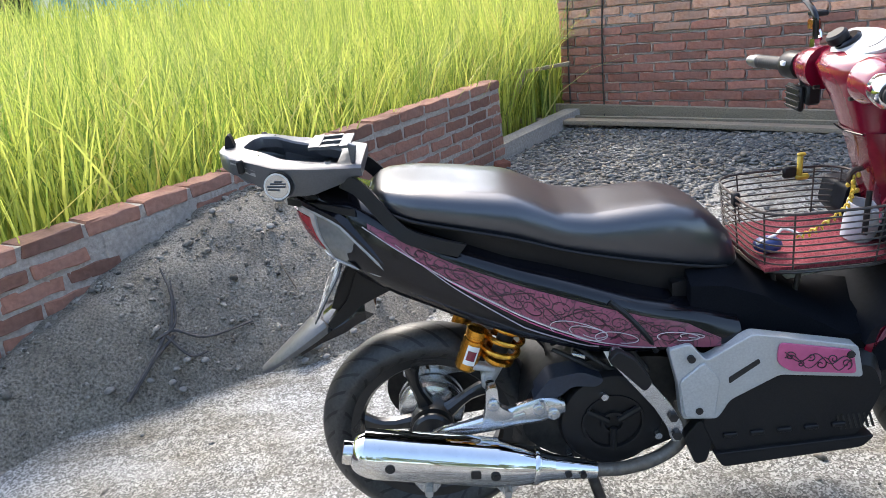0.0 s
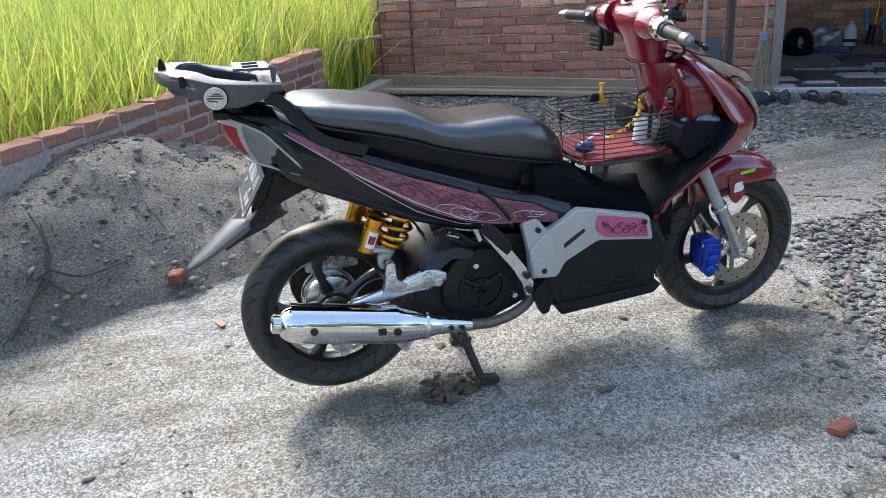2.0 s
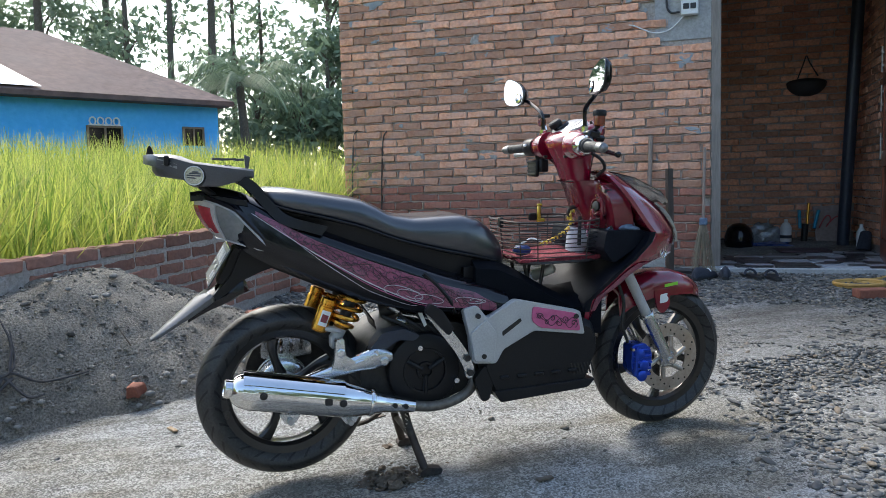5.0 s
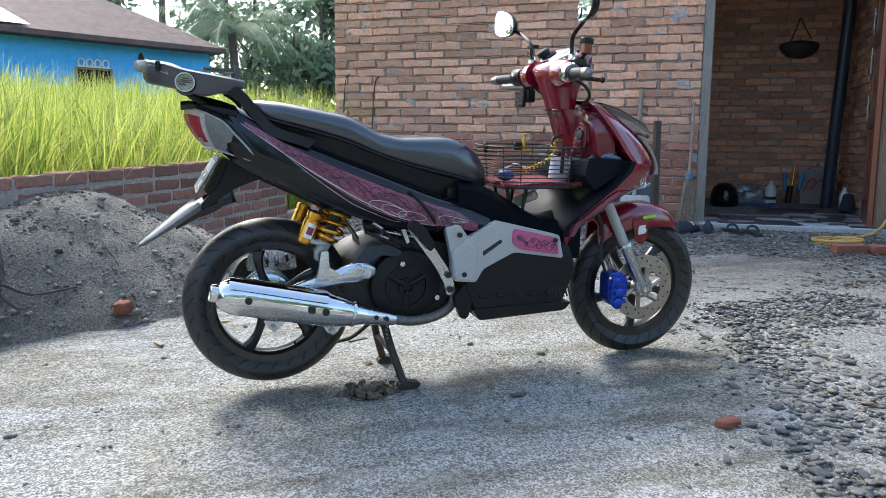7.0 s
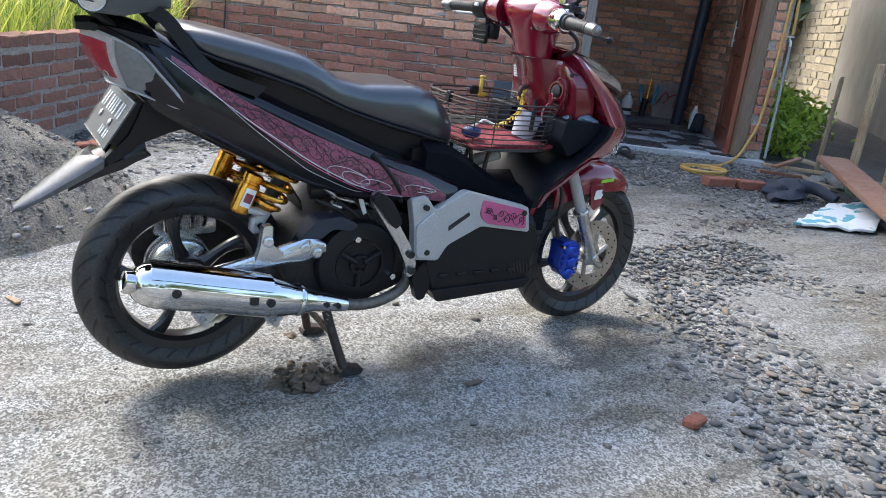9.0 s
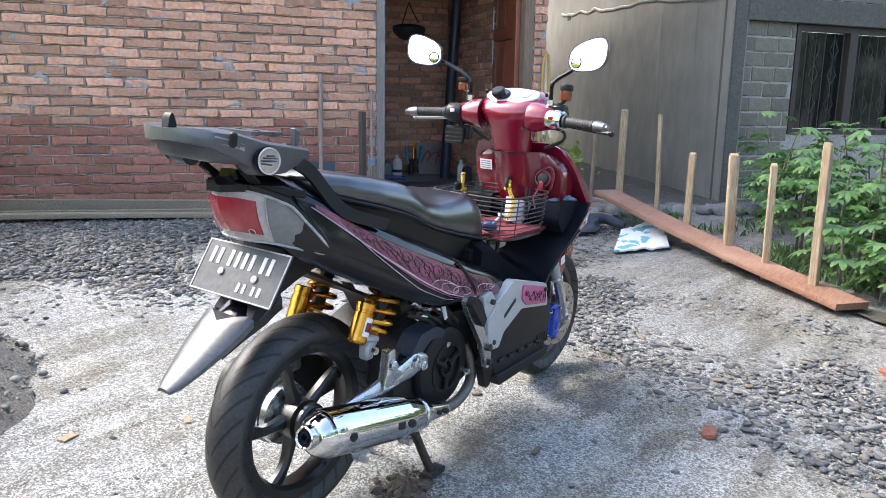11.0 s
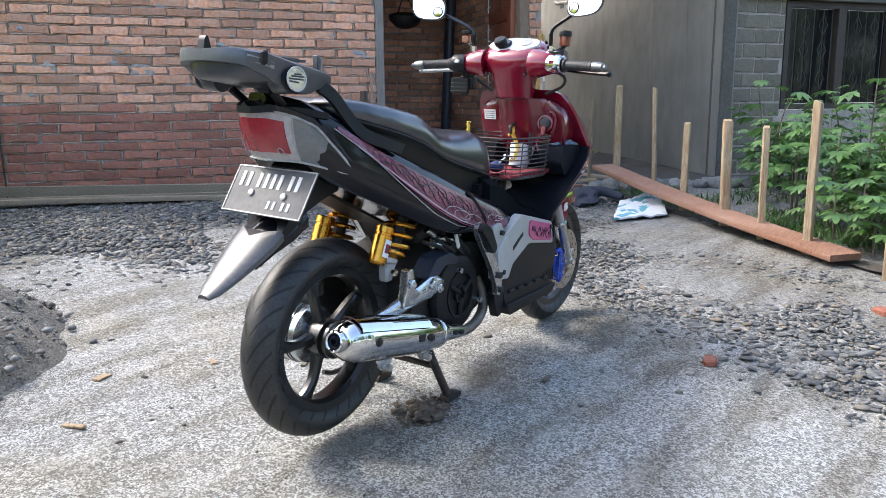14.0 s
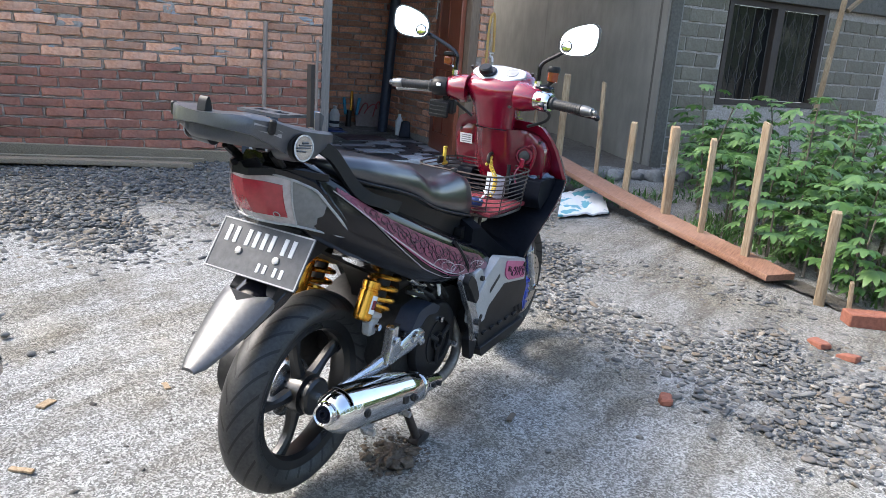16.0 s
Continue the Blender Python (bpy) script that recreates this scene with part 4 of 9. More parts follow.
def tyre_material(grooves):
    """Worn rubber with slanting tread grooves, about the wheel's own axle."""
    m, t, b = shader("tyre_rubber")
    sep = t.nodes.new("ShaderNodeSeparateXYZ")
    t.links.new(t.nodes.new("ShaderNodeTexCoord").outputs["Object"], sep.inputs[0])

    def calc(op, a, c=None):
        n = t.nodes.new("ShaderNodeMath")
        n.operation = op
        for i, v in enumerate((a, c)):
            if isinstance(v, bpy.types.NodeSocket):
                t.links.new(v, n.inputs[i])
            elif v is not None:
                n.inputs[i].default_value = v
        return n.outputs[0]
    ang = calc('ARCTAN2', sep.outputs[2], sep.outputs[0])
    side = calc('ABSOLUTE', sep.outputs[1])
    turns = calc('FRACT', calc('ADD', calc('MULTIPLY', ang, grooves / 6.28318), calc('MULTIPLY', side, 34.0)))
    groove = calc('MULTIPLY', calc('LESS_THAN', turns, 0.19), calc('LESS_THAN', calc('ABSOLUTE', calc('SUBTRACT', side, 0.026)), 0.0225))
    fine = noise_of(t, 160.0, 4.0)
    dust = noise_of(t, 9.0, 4.0, 0.6)
    c = mixed(t, ramp(t, fine, 0.3, 0.7), (0.015, 0.015, 0.0155), (0.034, 0.034, 0.033))
    c = mixed(t, ramp(t, dust, 0.50, 0.90), c, (0.060, 0.057, 0.053))
    c = mixed(t, groove, c, (0.002, 0.002, 0.002))
    t.links.new(c, b.inputs["Base Color"])
    b.inputs["Roughness"].default_value = 0.5
    inv = calc('SUBTRACT', 1.0, groove)
    bumped(t, b, inv, 1.0, 0.006)
    bumped(t, b, fine, 0.2, 0.0008)
    return m


TYRE = tyre_material(26)

SCOOTER = empty("scooter", pose(0, 0, 0, 0, 0, 3.0) @ pose(0, 0, 0, 2.5, 0, 0), "red and black motor scooter on its centre stand", "scooter")


def both(fn):
    """Calls fn for the right (-1) and the left (+1) side."""
    return [fn(-1), fn(1)]


def add(name, bm, material, label="", parent=None, smooth=38, at=None):
    return part(name, bm, material, parent or SCOOTER, label, smooth, at)


def ring_profile(r, half, crown, n=9):
    """A tyre's section: half width, and how far the shoulders lie below the crown."""
    pts = []
    for i in range(n):
        a = -1 + 2 * i / (n - 1)
        pts.append((r - crown * abs(a) ** 2.3, half * a))
    return pts


def wheel(name, centre, r, half, rim, spokes, twist, label):
    prof = [(rim - 0.022, -half * 0.35), (rim - 0.014, -half * 0.60), (rim + 0.006, -half * 0.66), (rim + 0.008, -half * 0.60), (rim - 0.004, -half * 0.45), (rim - 0.006, half * 0.45), (rim + 0.008, half * 0.60), (rim + 0.006, half * 0.66), (rim - 0.014, half * 0.60), (rim - 0.022, half * 0.35), (rim - 0.022, -half * 0.35)]
    w = part(name, lathe(prof, (0, 0, 0), (0, 1, 0), 72, False), WHEEL_BLACK, SCOOTER, label, at=centre)
    outer = ring_profile(r, half * 0.97, 0.034, 13)
    section = [(rim + 0.004, -half * 0.62), (rim + 0.016, -half * 0.86), (rim + 0.032, -half), *outer, (rim + 0.032, half), (rim + 0.016, half * 0.86), (rim + 0.004, half * 0.62)]
    part("tyre", lathe([(a, h) for a, h in section], (0, 0, 0), (0, 1, 0), 72, False), TYRE, w, "worn black rubber tyre with slanted grooves", 50)
    for k in range(spokes):
        a = twist + 2 * math.pi * k / spokes
        rows = []
        for t in np.linspace(0, 1, 6):
            rr = 0.035 + (rim - 0.055) * t
            c = a + 0.10 * math.sin(t * math.pi)
            wd, th = 0.020 - 0.009 * math.sin(t * math.pi), 0.016 - 0.004 * t
            d, e = Vector((math.cos(c), 0, math.sin(c))), Vector((-math.sin(c), 0, math.cos(c)))
            rows.append([d * rr + e * wd * u + Vector((0, th * v, 0)) for u, v in ((-1, -0.5), (-0.5, -1), (0.5, -1), (1, -0.5), (1, 0.5), (0.5, 1), (-0.5, 1), (-1, 0.5))])
        part("spoke", loft(rows), WHEEL_BLACK, w)
    return w


REAR = Vector((0.012, 0.0, 0.277))
FRONT = Vector((1.258, 0.0, 0.269))
rear_wheel = wheel("rear_wheel", REAR, 0.248, 0.052, 0.176, 5, 0.5, "black five-spoke alloy rear wheel")
front_wheel = wheel("front_wheel", FRONT, 0.243, 0.044, 0.176, 5, 0.9, "black five-spoke alloy front wheel")
part("hub", lathe([(0.02, -0.056), (0.040, -0.054), (0.046, -0.048), (0.046, -0.040), (0.040, -0.038), (0.040, -0.030), (0.050, -0.028), (0.050, -0.006), (0.044, 0.03), (0.045, 0.05), (0.03, 0.07)], (0, 0, 0), (0, 1, 0), 36), WHEEL_BLACK, rear_wheel, "black drum hub", 25)
part("hub", lathe([(0.018, -0.06), (0.034, -0.055), (0.036, 0.05), (0.018, 0.06)], (0, 0, 0), (0, 1, 0), 28), WHEEL_BLACK, front_wheel)
part("valve", rod((0.075, -0.02, -0.14), (0.068, -0.035, -0.125), 0.004), RUBBER, rear_wheel)
# inner ring of the left brake plate and the drive cover behind the wheel
add("brake_drum", lathe([(0.02, 0.022), (0.060, 0.024), (0.072, 0.030), (0.074, 0.046), (0.069, 0.048), (0.069, 0.056), (0.078, 0.058), (0.078, 0.074), (0.072, 0.076), (0.072, 0.084), (0.079, 0.086), (0.079, 0.100), (0.05, 0.105)], REAR, (0, 1, 0), 44), ALLOY, "bright ribbed aluminium brake drum", smooth=25)
add("drive_cover", loft([[Vector((x, y, z)) for x, z in rounded([(-0.10, 0.30), (-0.06, 0.395), (0.30, 0.40), (0.46, 0.38), (0.47, 0.27), (0.10, 0.22), (-0.06, 0.22)], 0.05)] for y in (0.105, 0.15, 0.165)]), ENGINE, "dull metal belt-drive cover")
add("drive_trim", loft([[Vector((x, y, z)) for x, z in rounded([(-0.048, 0.352), (-0.040, 0.408), (0.050, 0.424), (0.100, 0.400), (0.104, 0.352), (0.0, 0.345)], 0.010)] for y in (0.078, 0.112)]), ALLOY, "polished ribbed cover")
for k in range(4):
    add("cooling_rib", box((0.012, 0.012, 0.05 - 0.004 * k), (-0.018 + 0.030 * k, 0.076, 0.382 + 0.002 * k), 0.003), CHROME)
add("plate_ring", lathe([(0.066, 0.050), (0.076, 0.050), (0.076, 0.058), (0.066, 0.058), (0.066, 0.050)], REAR, (0, 1, 0), 40, False), ALLOY)


def brake_disc():
    c, yy = FRONT, -0.068
    n = 40
    bm = lathe([(0.070, yy - 0.002), (0.113, yy - 0.002), (0.113, yy + 0.002), (0.070, yy + 0.002), (0.070, yy - 0.002)], c, (0, 1, 0), n * 2, False)
    d = add("brake_disc", bm, DISC_STEEL, "drilled steel front brake disc")
    part("carrier", lathe([(0.02, yy - 0.006), (0.036, yy - 0.006), (0.036, yy + 0.02)], c, (0, 1, 0), 24), DISC_STEEL, d)
    for a in np.arange(0, 6.2, 6.283 / 6):
        part("carrier_arm", rod(c + Vector((0.03 * math.cos(a), yy, 0.03 * math.sin(a))), c + Vector((0.073 * math.cos(a + 0.35), yy, 0.073 * math.sin(a + 0.35))), 0.008), DISC_STEEL, d)
    for k in range(30):
        a, rr = k * 6.283 / 30, (0.080, 0.091, 0.103)[k % 3]
        part("drill_hole", rod(c + Vector((rr * math.cos(a), yy - 0.0035, rr * math.sin(a))), c + Vector((rr * math.cos(a), yy - 0.0015, rr * math.sin(a))), 0.0032, n=8), ENGINE, d)


brake_disc()


def caliper():
    body = add("brake_caliper", prism(rounded([(1.100, 0.330), (1.150, 0.335), (1.175, 0.300), (1.170, 0.235), (1.130, 0.212), (1.100, 0.245)], 0.012), -0.108, -0.05, 0.006), BLUE_METAL, "blue anodised brake caliper")
    for x, z in ((1.125, 0.300), (1.142, 0.262), (1.135, 0.228)):
        part("piston_boss", lathe([(0.018, 0), (0.018, 0.008), (0.012, 0.012), (0.0, 0.012)], (x, -0.106, z), (0, -1, 0), 20, False), BLUE_METAL, body)
    for x, z in ((1.10, 0.318), (1.165, 0.318), (1.112, 0.232)):
        part("bolt", rod((x, -0.116, z), (x, -0.10, z), 0.0055, n=6), CHROME, body)
    for k in range(5):
        part("cooling_fin", box((0.070 - 0.004 * abs(k - 2), 0.010, 0.008), (1.136, -0.110, 0.312 - 0.020 * k), 0.002), BLUE_METAL, body)
    part("bridge", prism(rounded([(1.108, 0.322), (1.118, 0.326), (1.114, 0.224), (1.104, 0.236)], 0.004), -0.120, -0.100, 0.002), BLUE_METAL, body)
    part("mark", prism([(1.146, 0.270), (1.154, 0.274), (1.168, 0.246), (1.160, 0.242)], -0.1095, -0.107), WHITE_PRINT, body)


caliper()


def fork(s):
    y = s * 0.088
    top, low = Vector((1.07, y, 0.60)), Vector((1.245, y, 0.268))
    d = (low - top).normalized()
    f = add("fork_leg", join(rod(top, low - d * 0.16, 0.0165, n=20)), SILVER_PAINT, "grey fork tube")
    part("slider", join(rod(low - d * 0.175, low + d * 0.012, 0.0215, 0.020, 20, 0.003), lathe([(0.022, 0), (0.024, 0.003), (0.024, 0.012), (0.021, 0.015)], low - d * 0.18, d, 20), box((0.05, 0.022, 0.05), low, 0.008)), ALLOY, f)
    part("axle_nut", rod(low + Vector((0, s * 0.012, 0)), low + Vector((0, s * 0.026, 0)), 0.011, n=6), CHROME, f)
    return f


both(fork)
add("brake_hose", tube([(1.10, -0.08, 0.335), (1.075, -0.085, 0.40), (1.085, -0.075, 0.47), (1.06, -0.06, 0.56)], 0.0055, 8), RUBBER)


def front_fender():
    rings = []
    for x, zt, w in ((1.09, 0.500, 0.045), (1.13, 0.530, 0.058), (1.20, 0.556, 0.066), (1.28, 0.560, 0.066), (1.35, 0.538, 0.056), (1.395, 0.508, 0.038), (1.418, 0.480, 0.012)):
        zs = zt - (0.085 if x < 1.30 else 0.085 - 0.42 * (x - 1.30))
        zs = min(zs, zt - 0.012)
        rings.append([Vector((x, -w, zs)), Vector((x, -w * 1.02, (zs + zt) / 2)), Vector((x, -w * 0.82, zt - 0.012)), Vector((x, -w * 0.4, zt - 0.002)), Vector((x, 0, zt)), Vector((x, w * 0.4, zt - 0.002)), Vector((x, w * 0.82, zt - 0.012)), Vector((x, w * 1.02, (zs + zt) / 2)), Vector((x, w, zs)),
                      Vector((x, w * 0.93, zs)), Vector((x, w * 0.7, zt - 0.018)), Vector((x, 0, zt - 0.006)), Vector((x, -w * 0.7, zt - 0.018)), Vector((x, -w * 0.93, zs))])
    f = add("front_fender", loft(rings), RED_PAINT, "glossy red front mudguard", smooth=50)
    for s in (-1, 1):
        part("fender_stay", prism(rounded([(1.20, 0.50), (1.26, 0.50), (1.262, 0.44), (1.235, 0.415), (1.215, 0.43)], 0.012), min(s * 0.064, s * 0.072), max(s * 0.064, s * 0.072), 0.001), RED_PAINT, f)
    for x0, x1, z, m in ((1.20, 1.235, 0.497, RED_PAINT), (1.24, 1.29, 0.505, GREEN_PRINT)):
        part("decal", prism([(x0, z), (x1, z + 0.006), (x1, z + 0.016), (x0, z + 0.010)], -0.0722, -0.0715), m, f)
    part("decal", prism(rounded([(1.222, 0.452), (1.25, 0.456), (1.256, 0.468), (1.248, 0.476), (1.252, 0.486), (1.224, 0.482)], 0.006), -0.0735, -0.0725), WHITE_PRINT, f, "white printed mark")


def both_join(fn):
    return join(fn(-1), fn(1))


front_fender()

# ---- body panels: rows of x, shoulder height, lower edge, half width at the shoulder, half width in the middle ----
BODY = [(-0.185, 0.845, 0.800, 0.030, 0.032), (-0.14, 0.838, 0.735, 0.075, 0.085), (-0.09, 0.824, 0.690, 0.100, 0.118), (-0.02, 0.790, 0.652, 0.124, 0.142), (0.09, 0.735, 0.605, 0.152, 0.165), (0.22, 0.682, 0.548, 0.168, 0.182),
        (0.35, 0.632, 0.508, 0.176, 0.190), (0.46, 0.590, 0.496, 0.177, 0.190), (0.56, 0.560, 0.490, 0.172, 0.186), (0.645, 0.530, 0.488, 0.162, 0.176)]


def body_at(x, f):
    """A place on the right flank: f runs from 0 at the shoulder to 1 at the lower edge."""
    zt, zb, ws, wm = lerp_rows(BODY, x)
    bulge = ws + (wm - ws) * math.sin(min(1.0, f / 0.7) * math.pi / 2) if f < 0.7 else wm - (wm - ws * 0.95) * ((f - 0.7) / 0.3) ** 2
    return Vector((x, -bulge, zt + (zb - zt) * f))


def body_shell():
    rings = []
    xs = np.linspace(BODY[0][0], BODY[-1][0], 26)
    for x in xs:
        zt, zb, ws, wm = lerp_rows(BODY, x)
        right = [body_at(x, f) for f in (0, 0.12, 0.3, 0.5, 0.7, 0.85, 1.0)]
        left = [Vector((p.x, -p.y, p.z)) for p in reversed(right)]
        top = [Vector((x, ws * 0.93, zt + 0.010)), Vector((x, ws * 0.70, zt + 0.024)), Vector((x, 0, zt + 0.026)), Vector((x, -ws * 0.70, zt + 0.024)), Vector((x, -ws * 0.93, zt + 0.010))]
        low = [Vector((x, -ws * 0.7, zb + 0.008)), Vector((x, ws * 0.7, zb + 0.008))]
        rings.append(top + right + low + left)
    add("body_shell", loft(rings), GLOSS_BLACK, "glossy black side and tail panels", smooth=45)


body_shell()


def flank_patch(x0, x1, f_top, f_low, n=22, lift=0.003, m=5, side=-1):
    """A thin skin on the flank between two lines of f over x."""
    bm = bmesh.new()
    rows = []
    for x in np.linspace(x0, x1, n):
        t = (x - x0) / (x1 - x0)
        row = []
        for v in np.linspace(f_top(t), f_low(t), m):
            p = body_at(x, v)
            row.append(bm.verts.new((p.x, side * (-p.y + lift), p.z)))
        rows.append(row)
    for a, b in zip(rows, rows[1:]):
        for i in range(m - 1):
            bm.faces.new((a[i], a[i + 1], b[i + 1], b[i]))
    bmesh.ops.recalc_face_normals(bm, faces=bm.faces)
    ext = bmesh.ops.extrude_face_region(bm, geom=bm.faces[:])
    for v in ext["geom"]:
        if isinstance(v, bmesh.types.BMVert):
            v.co.y -= side * 0.004
    return bm


def flank_trim(s):
    low = lambda t: float(np.interp(t, [0, 0.25, 0.5, 0.72, 0.9, 1], [0.12, 0.38, 0.62, 0.76, 0.76, 0.9]))
    top = lambda t: float(np.interp(t, [0, 0.3, 0.6, 0.9, 1], [0.05, 0.12, 0.13, 0.15, 0.5]))
    x0, x1 = -0.06, 0.60
    add("decal_panel", flank_patch(x0, x1, top, low, side=s), SWIRL, "dusty pink panel with dark curling lines")

    def skin(x, f, lift):
        p = body_at(x, min(0.99, max(0.01, f)))
        return Vector((p.x, s * (-p.y + lift), p.z))
    for k in range(3):
        d, w = (0.010, 0.055, 0.125)[k], (0.026, 0.016, 0.012)[k]
        add("stripe", flank_patch(-0.07 + 0.03 * k, (0.47, 0.44, 0.36)[k], lambda t: low(t * 0.78) + d * (0.35 + 0.65 * math.sin(math.pi * t)), lambda t: low(t * 0.78) + d * (0.35 + 0.65 * math.sin(math.pi * t)) + w * (0.4 + 0.6 * math.sin(math.pi * t)), lift=0.0045, m=2, side=s), SILVER_LINE if k != 1 else PINK, "thin curved silver stripe")
    add("panel_seam", tube([skin(x, f, 0.002) for x, f in ((0.385, 0.0), (0.42, 0.2), (0.455, 0.55), (0.475, 0.95))], 0.006, 6), TEXTURED_BLACK)
    # dark scrolls: each a stem that ends in a curl
    rng = random.Random(5)
    scrolls = []
    for k in range(30):
        t = 0.13 + 0.83 * k / 30
        x = x0 + (x1 - x0) * t
        a, b = top(t), low(t)
        f = a + (b - a) * (0.30 if k % 2 else 0.66)
        r = min(0.020, 0.42 * (b - a) * 0.13) * rng.uniform(0.7, 1.0)
        turn = 1 if k % 2 else -1
        pts = []
        for q in np.linspace(0, 1, 26):
            ang = 0.6 + q * 9.0
            rr = r * (1 - 0.86 * q)
            pts.append(skin(x + 1.25 * rr * math.cos(ang) - 0.02 * (1 - q) ** 3, min(b - 0.02, max(a + 0.02, f + turn * rr * 7.2 * math.sin(ang))), 0.0034))
        scrolls.append(tube(pts, 0.00105, 4, 1))
    for k in range(9):
        t = 0.16 + 0.085 * k
        pts = []
        for q in np.linspace(0, 1, 10):
            tq = min(0.985, t + 0.13 * q)
            a, b = top(tq), low(tq)
            pts.append(skin(x0 + (x1 - x0) * tq, a + (b - a) * (0.12 + 0.76 * (q if k % 2 else 1 - q) ** 1.5), 0.0034))
        scrolls.append(tube(pts, 0.0011, 4, 2))
    add("scroll_print", join(*scrolls), DARK_PRINT, "fine dark scrolls printed on pink film")
    for cx, cf, r, sweep in ((0.33, 0.60, 0.034, 6.4), (0.345, 0.58, 0.022, 6.0), (0.40, 0.62, 0.026, 5.2), (0.52, 0.50, 0.026, 5.6), (0.545, 0.46, 0.015, 6.2)):
        pts = [skin(cx + 1.9 * r * (1 - a / 13) * math.cos(a + 2.6), cf + r * (1 - a / 13) * 5.2 * math.sin(a + 2.6), 0.0042) for a in np.linspace(0, sweep, 24)]
        add("curl", tube(pts, 0.0009, 5, 2), SILVER_LINE, "thin silver curl")


both(flank_trim)


# ---- seat ----
SEAT = [(-0.055, 0.848, 0.832, 0.055), (-0.03, 0.862, 0.815, 0.105), (0.03, 0.858, 0.795, 0.138), (0.12, 0.845, 0.772, 0.150), (0.22, 0.828, 0.742, 0.150), (0.27, 0.806, 0.722, 0.146), (0.31, 0.782, 0.706, 0.140),
        (0.38, 0.768, 0.684, 0.134), (0.46, 0.770, 0.660, 0.132), (0.53, 0.771, 0.642, 0.128), (0.585, 0.755, 0.628, 0.118), (0.63, 0.722, 0.618, 0.100), (0.662, 0.678, 0.616, 0.078), (0.674, 0.640, 0.618, 0.055)]


def seat():
    rings = []
    for x in np.linspace(-0.055, 0.674, 40):
        zt, zb, w = lerp_rows(SEAT, x)
        h = zt - zb
        half = [(0.0, zb), (0.80, zb), (0.95, zb + 0.10 * h), (1.0, zb + 0.34 * h), (0.985, zb + 0.58 * h), (0.93, zb + 0.80 * h), (0.82, zb + 0.93 * h), (0.62, zt - 0.01 * h), (0.3, zt), (0.0, zt)]
        rings.append([Vector((x, -w * a, z)) for a, z in half] + [Vector((x, w * a, z)) for a, z in half[-2:0:-1]])
    s = add("seat", loft(rings), SEAT_SKIN, "long black vinyl dual seat, faintly dusty", smooth=60)
    pts = [Vector((x, -lerp_rows(SEAT, x)[2] * 0.995, lerp_rows(SEAT, x)[1] + 0.12 * (lerp_rows(SEAT, x)[0] - lerp_rows(SEAT, x)[1]))) for x in np.linspace(-0.02, 0.64, 16)]
    part("piping", both_join(lambda k: tube([Vector((p.x, -k * p.y, p.z)) for p in pts], 0.0035, 6, 2)), TEXTURED_BLACK, s)
    base = [[Vector((x, a * lerp_rows(SEAT, x)[2] * 0.9, z)) for a, z in ((-1, lerp_rows(SEAT, x)[1] + 0.012), (-0.9, zz), (0.9, zz), (1, lerp_rows(SEAT, x)[1] + 0.012))] for x, zz in ((0.0, 0.745), (0.2, 0.69), (0.4, 0.62), (0.55, 0.575), (0.62, 0.56))]
    part("seat_base", loft(base), TEXTURED_BLACK, s)


seat()
add("under_seat_box", loft([[Vector((x, y, z)) for y, z in ((-w, zt), (-w, zb), (w, zb), (w, zt))] for x, zt, zb, w in ((0.52, 0.62, 0.50, 0.13), (0.62, 0.625, 0.50, 0.11), (0.655, 0.60, 0.50, 0.09))]), TEXTURED_BLACK)


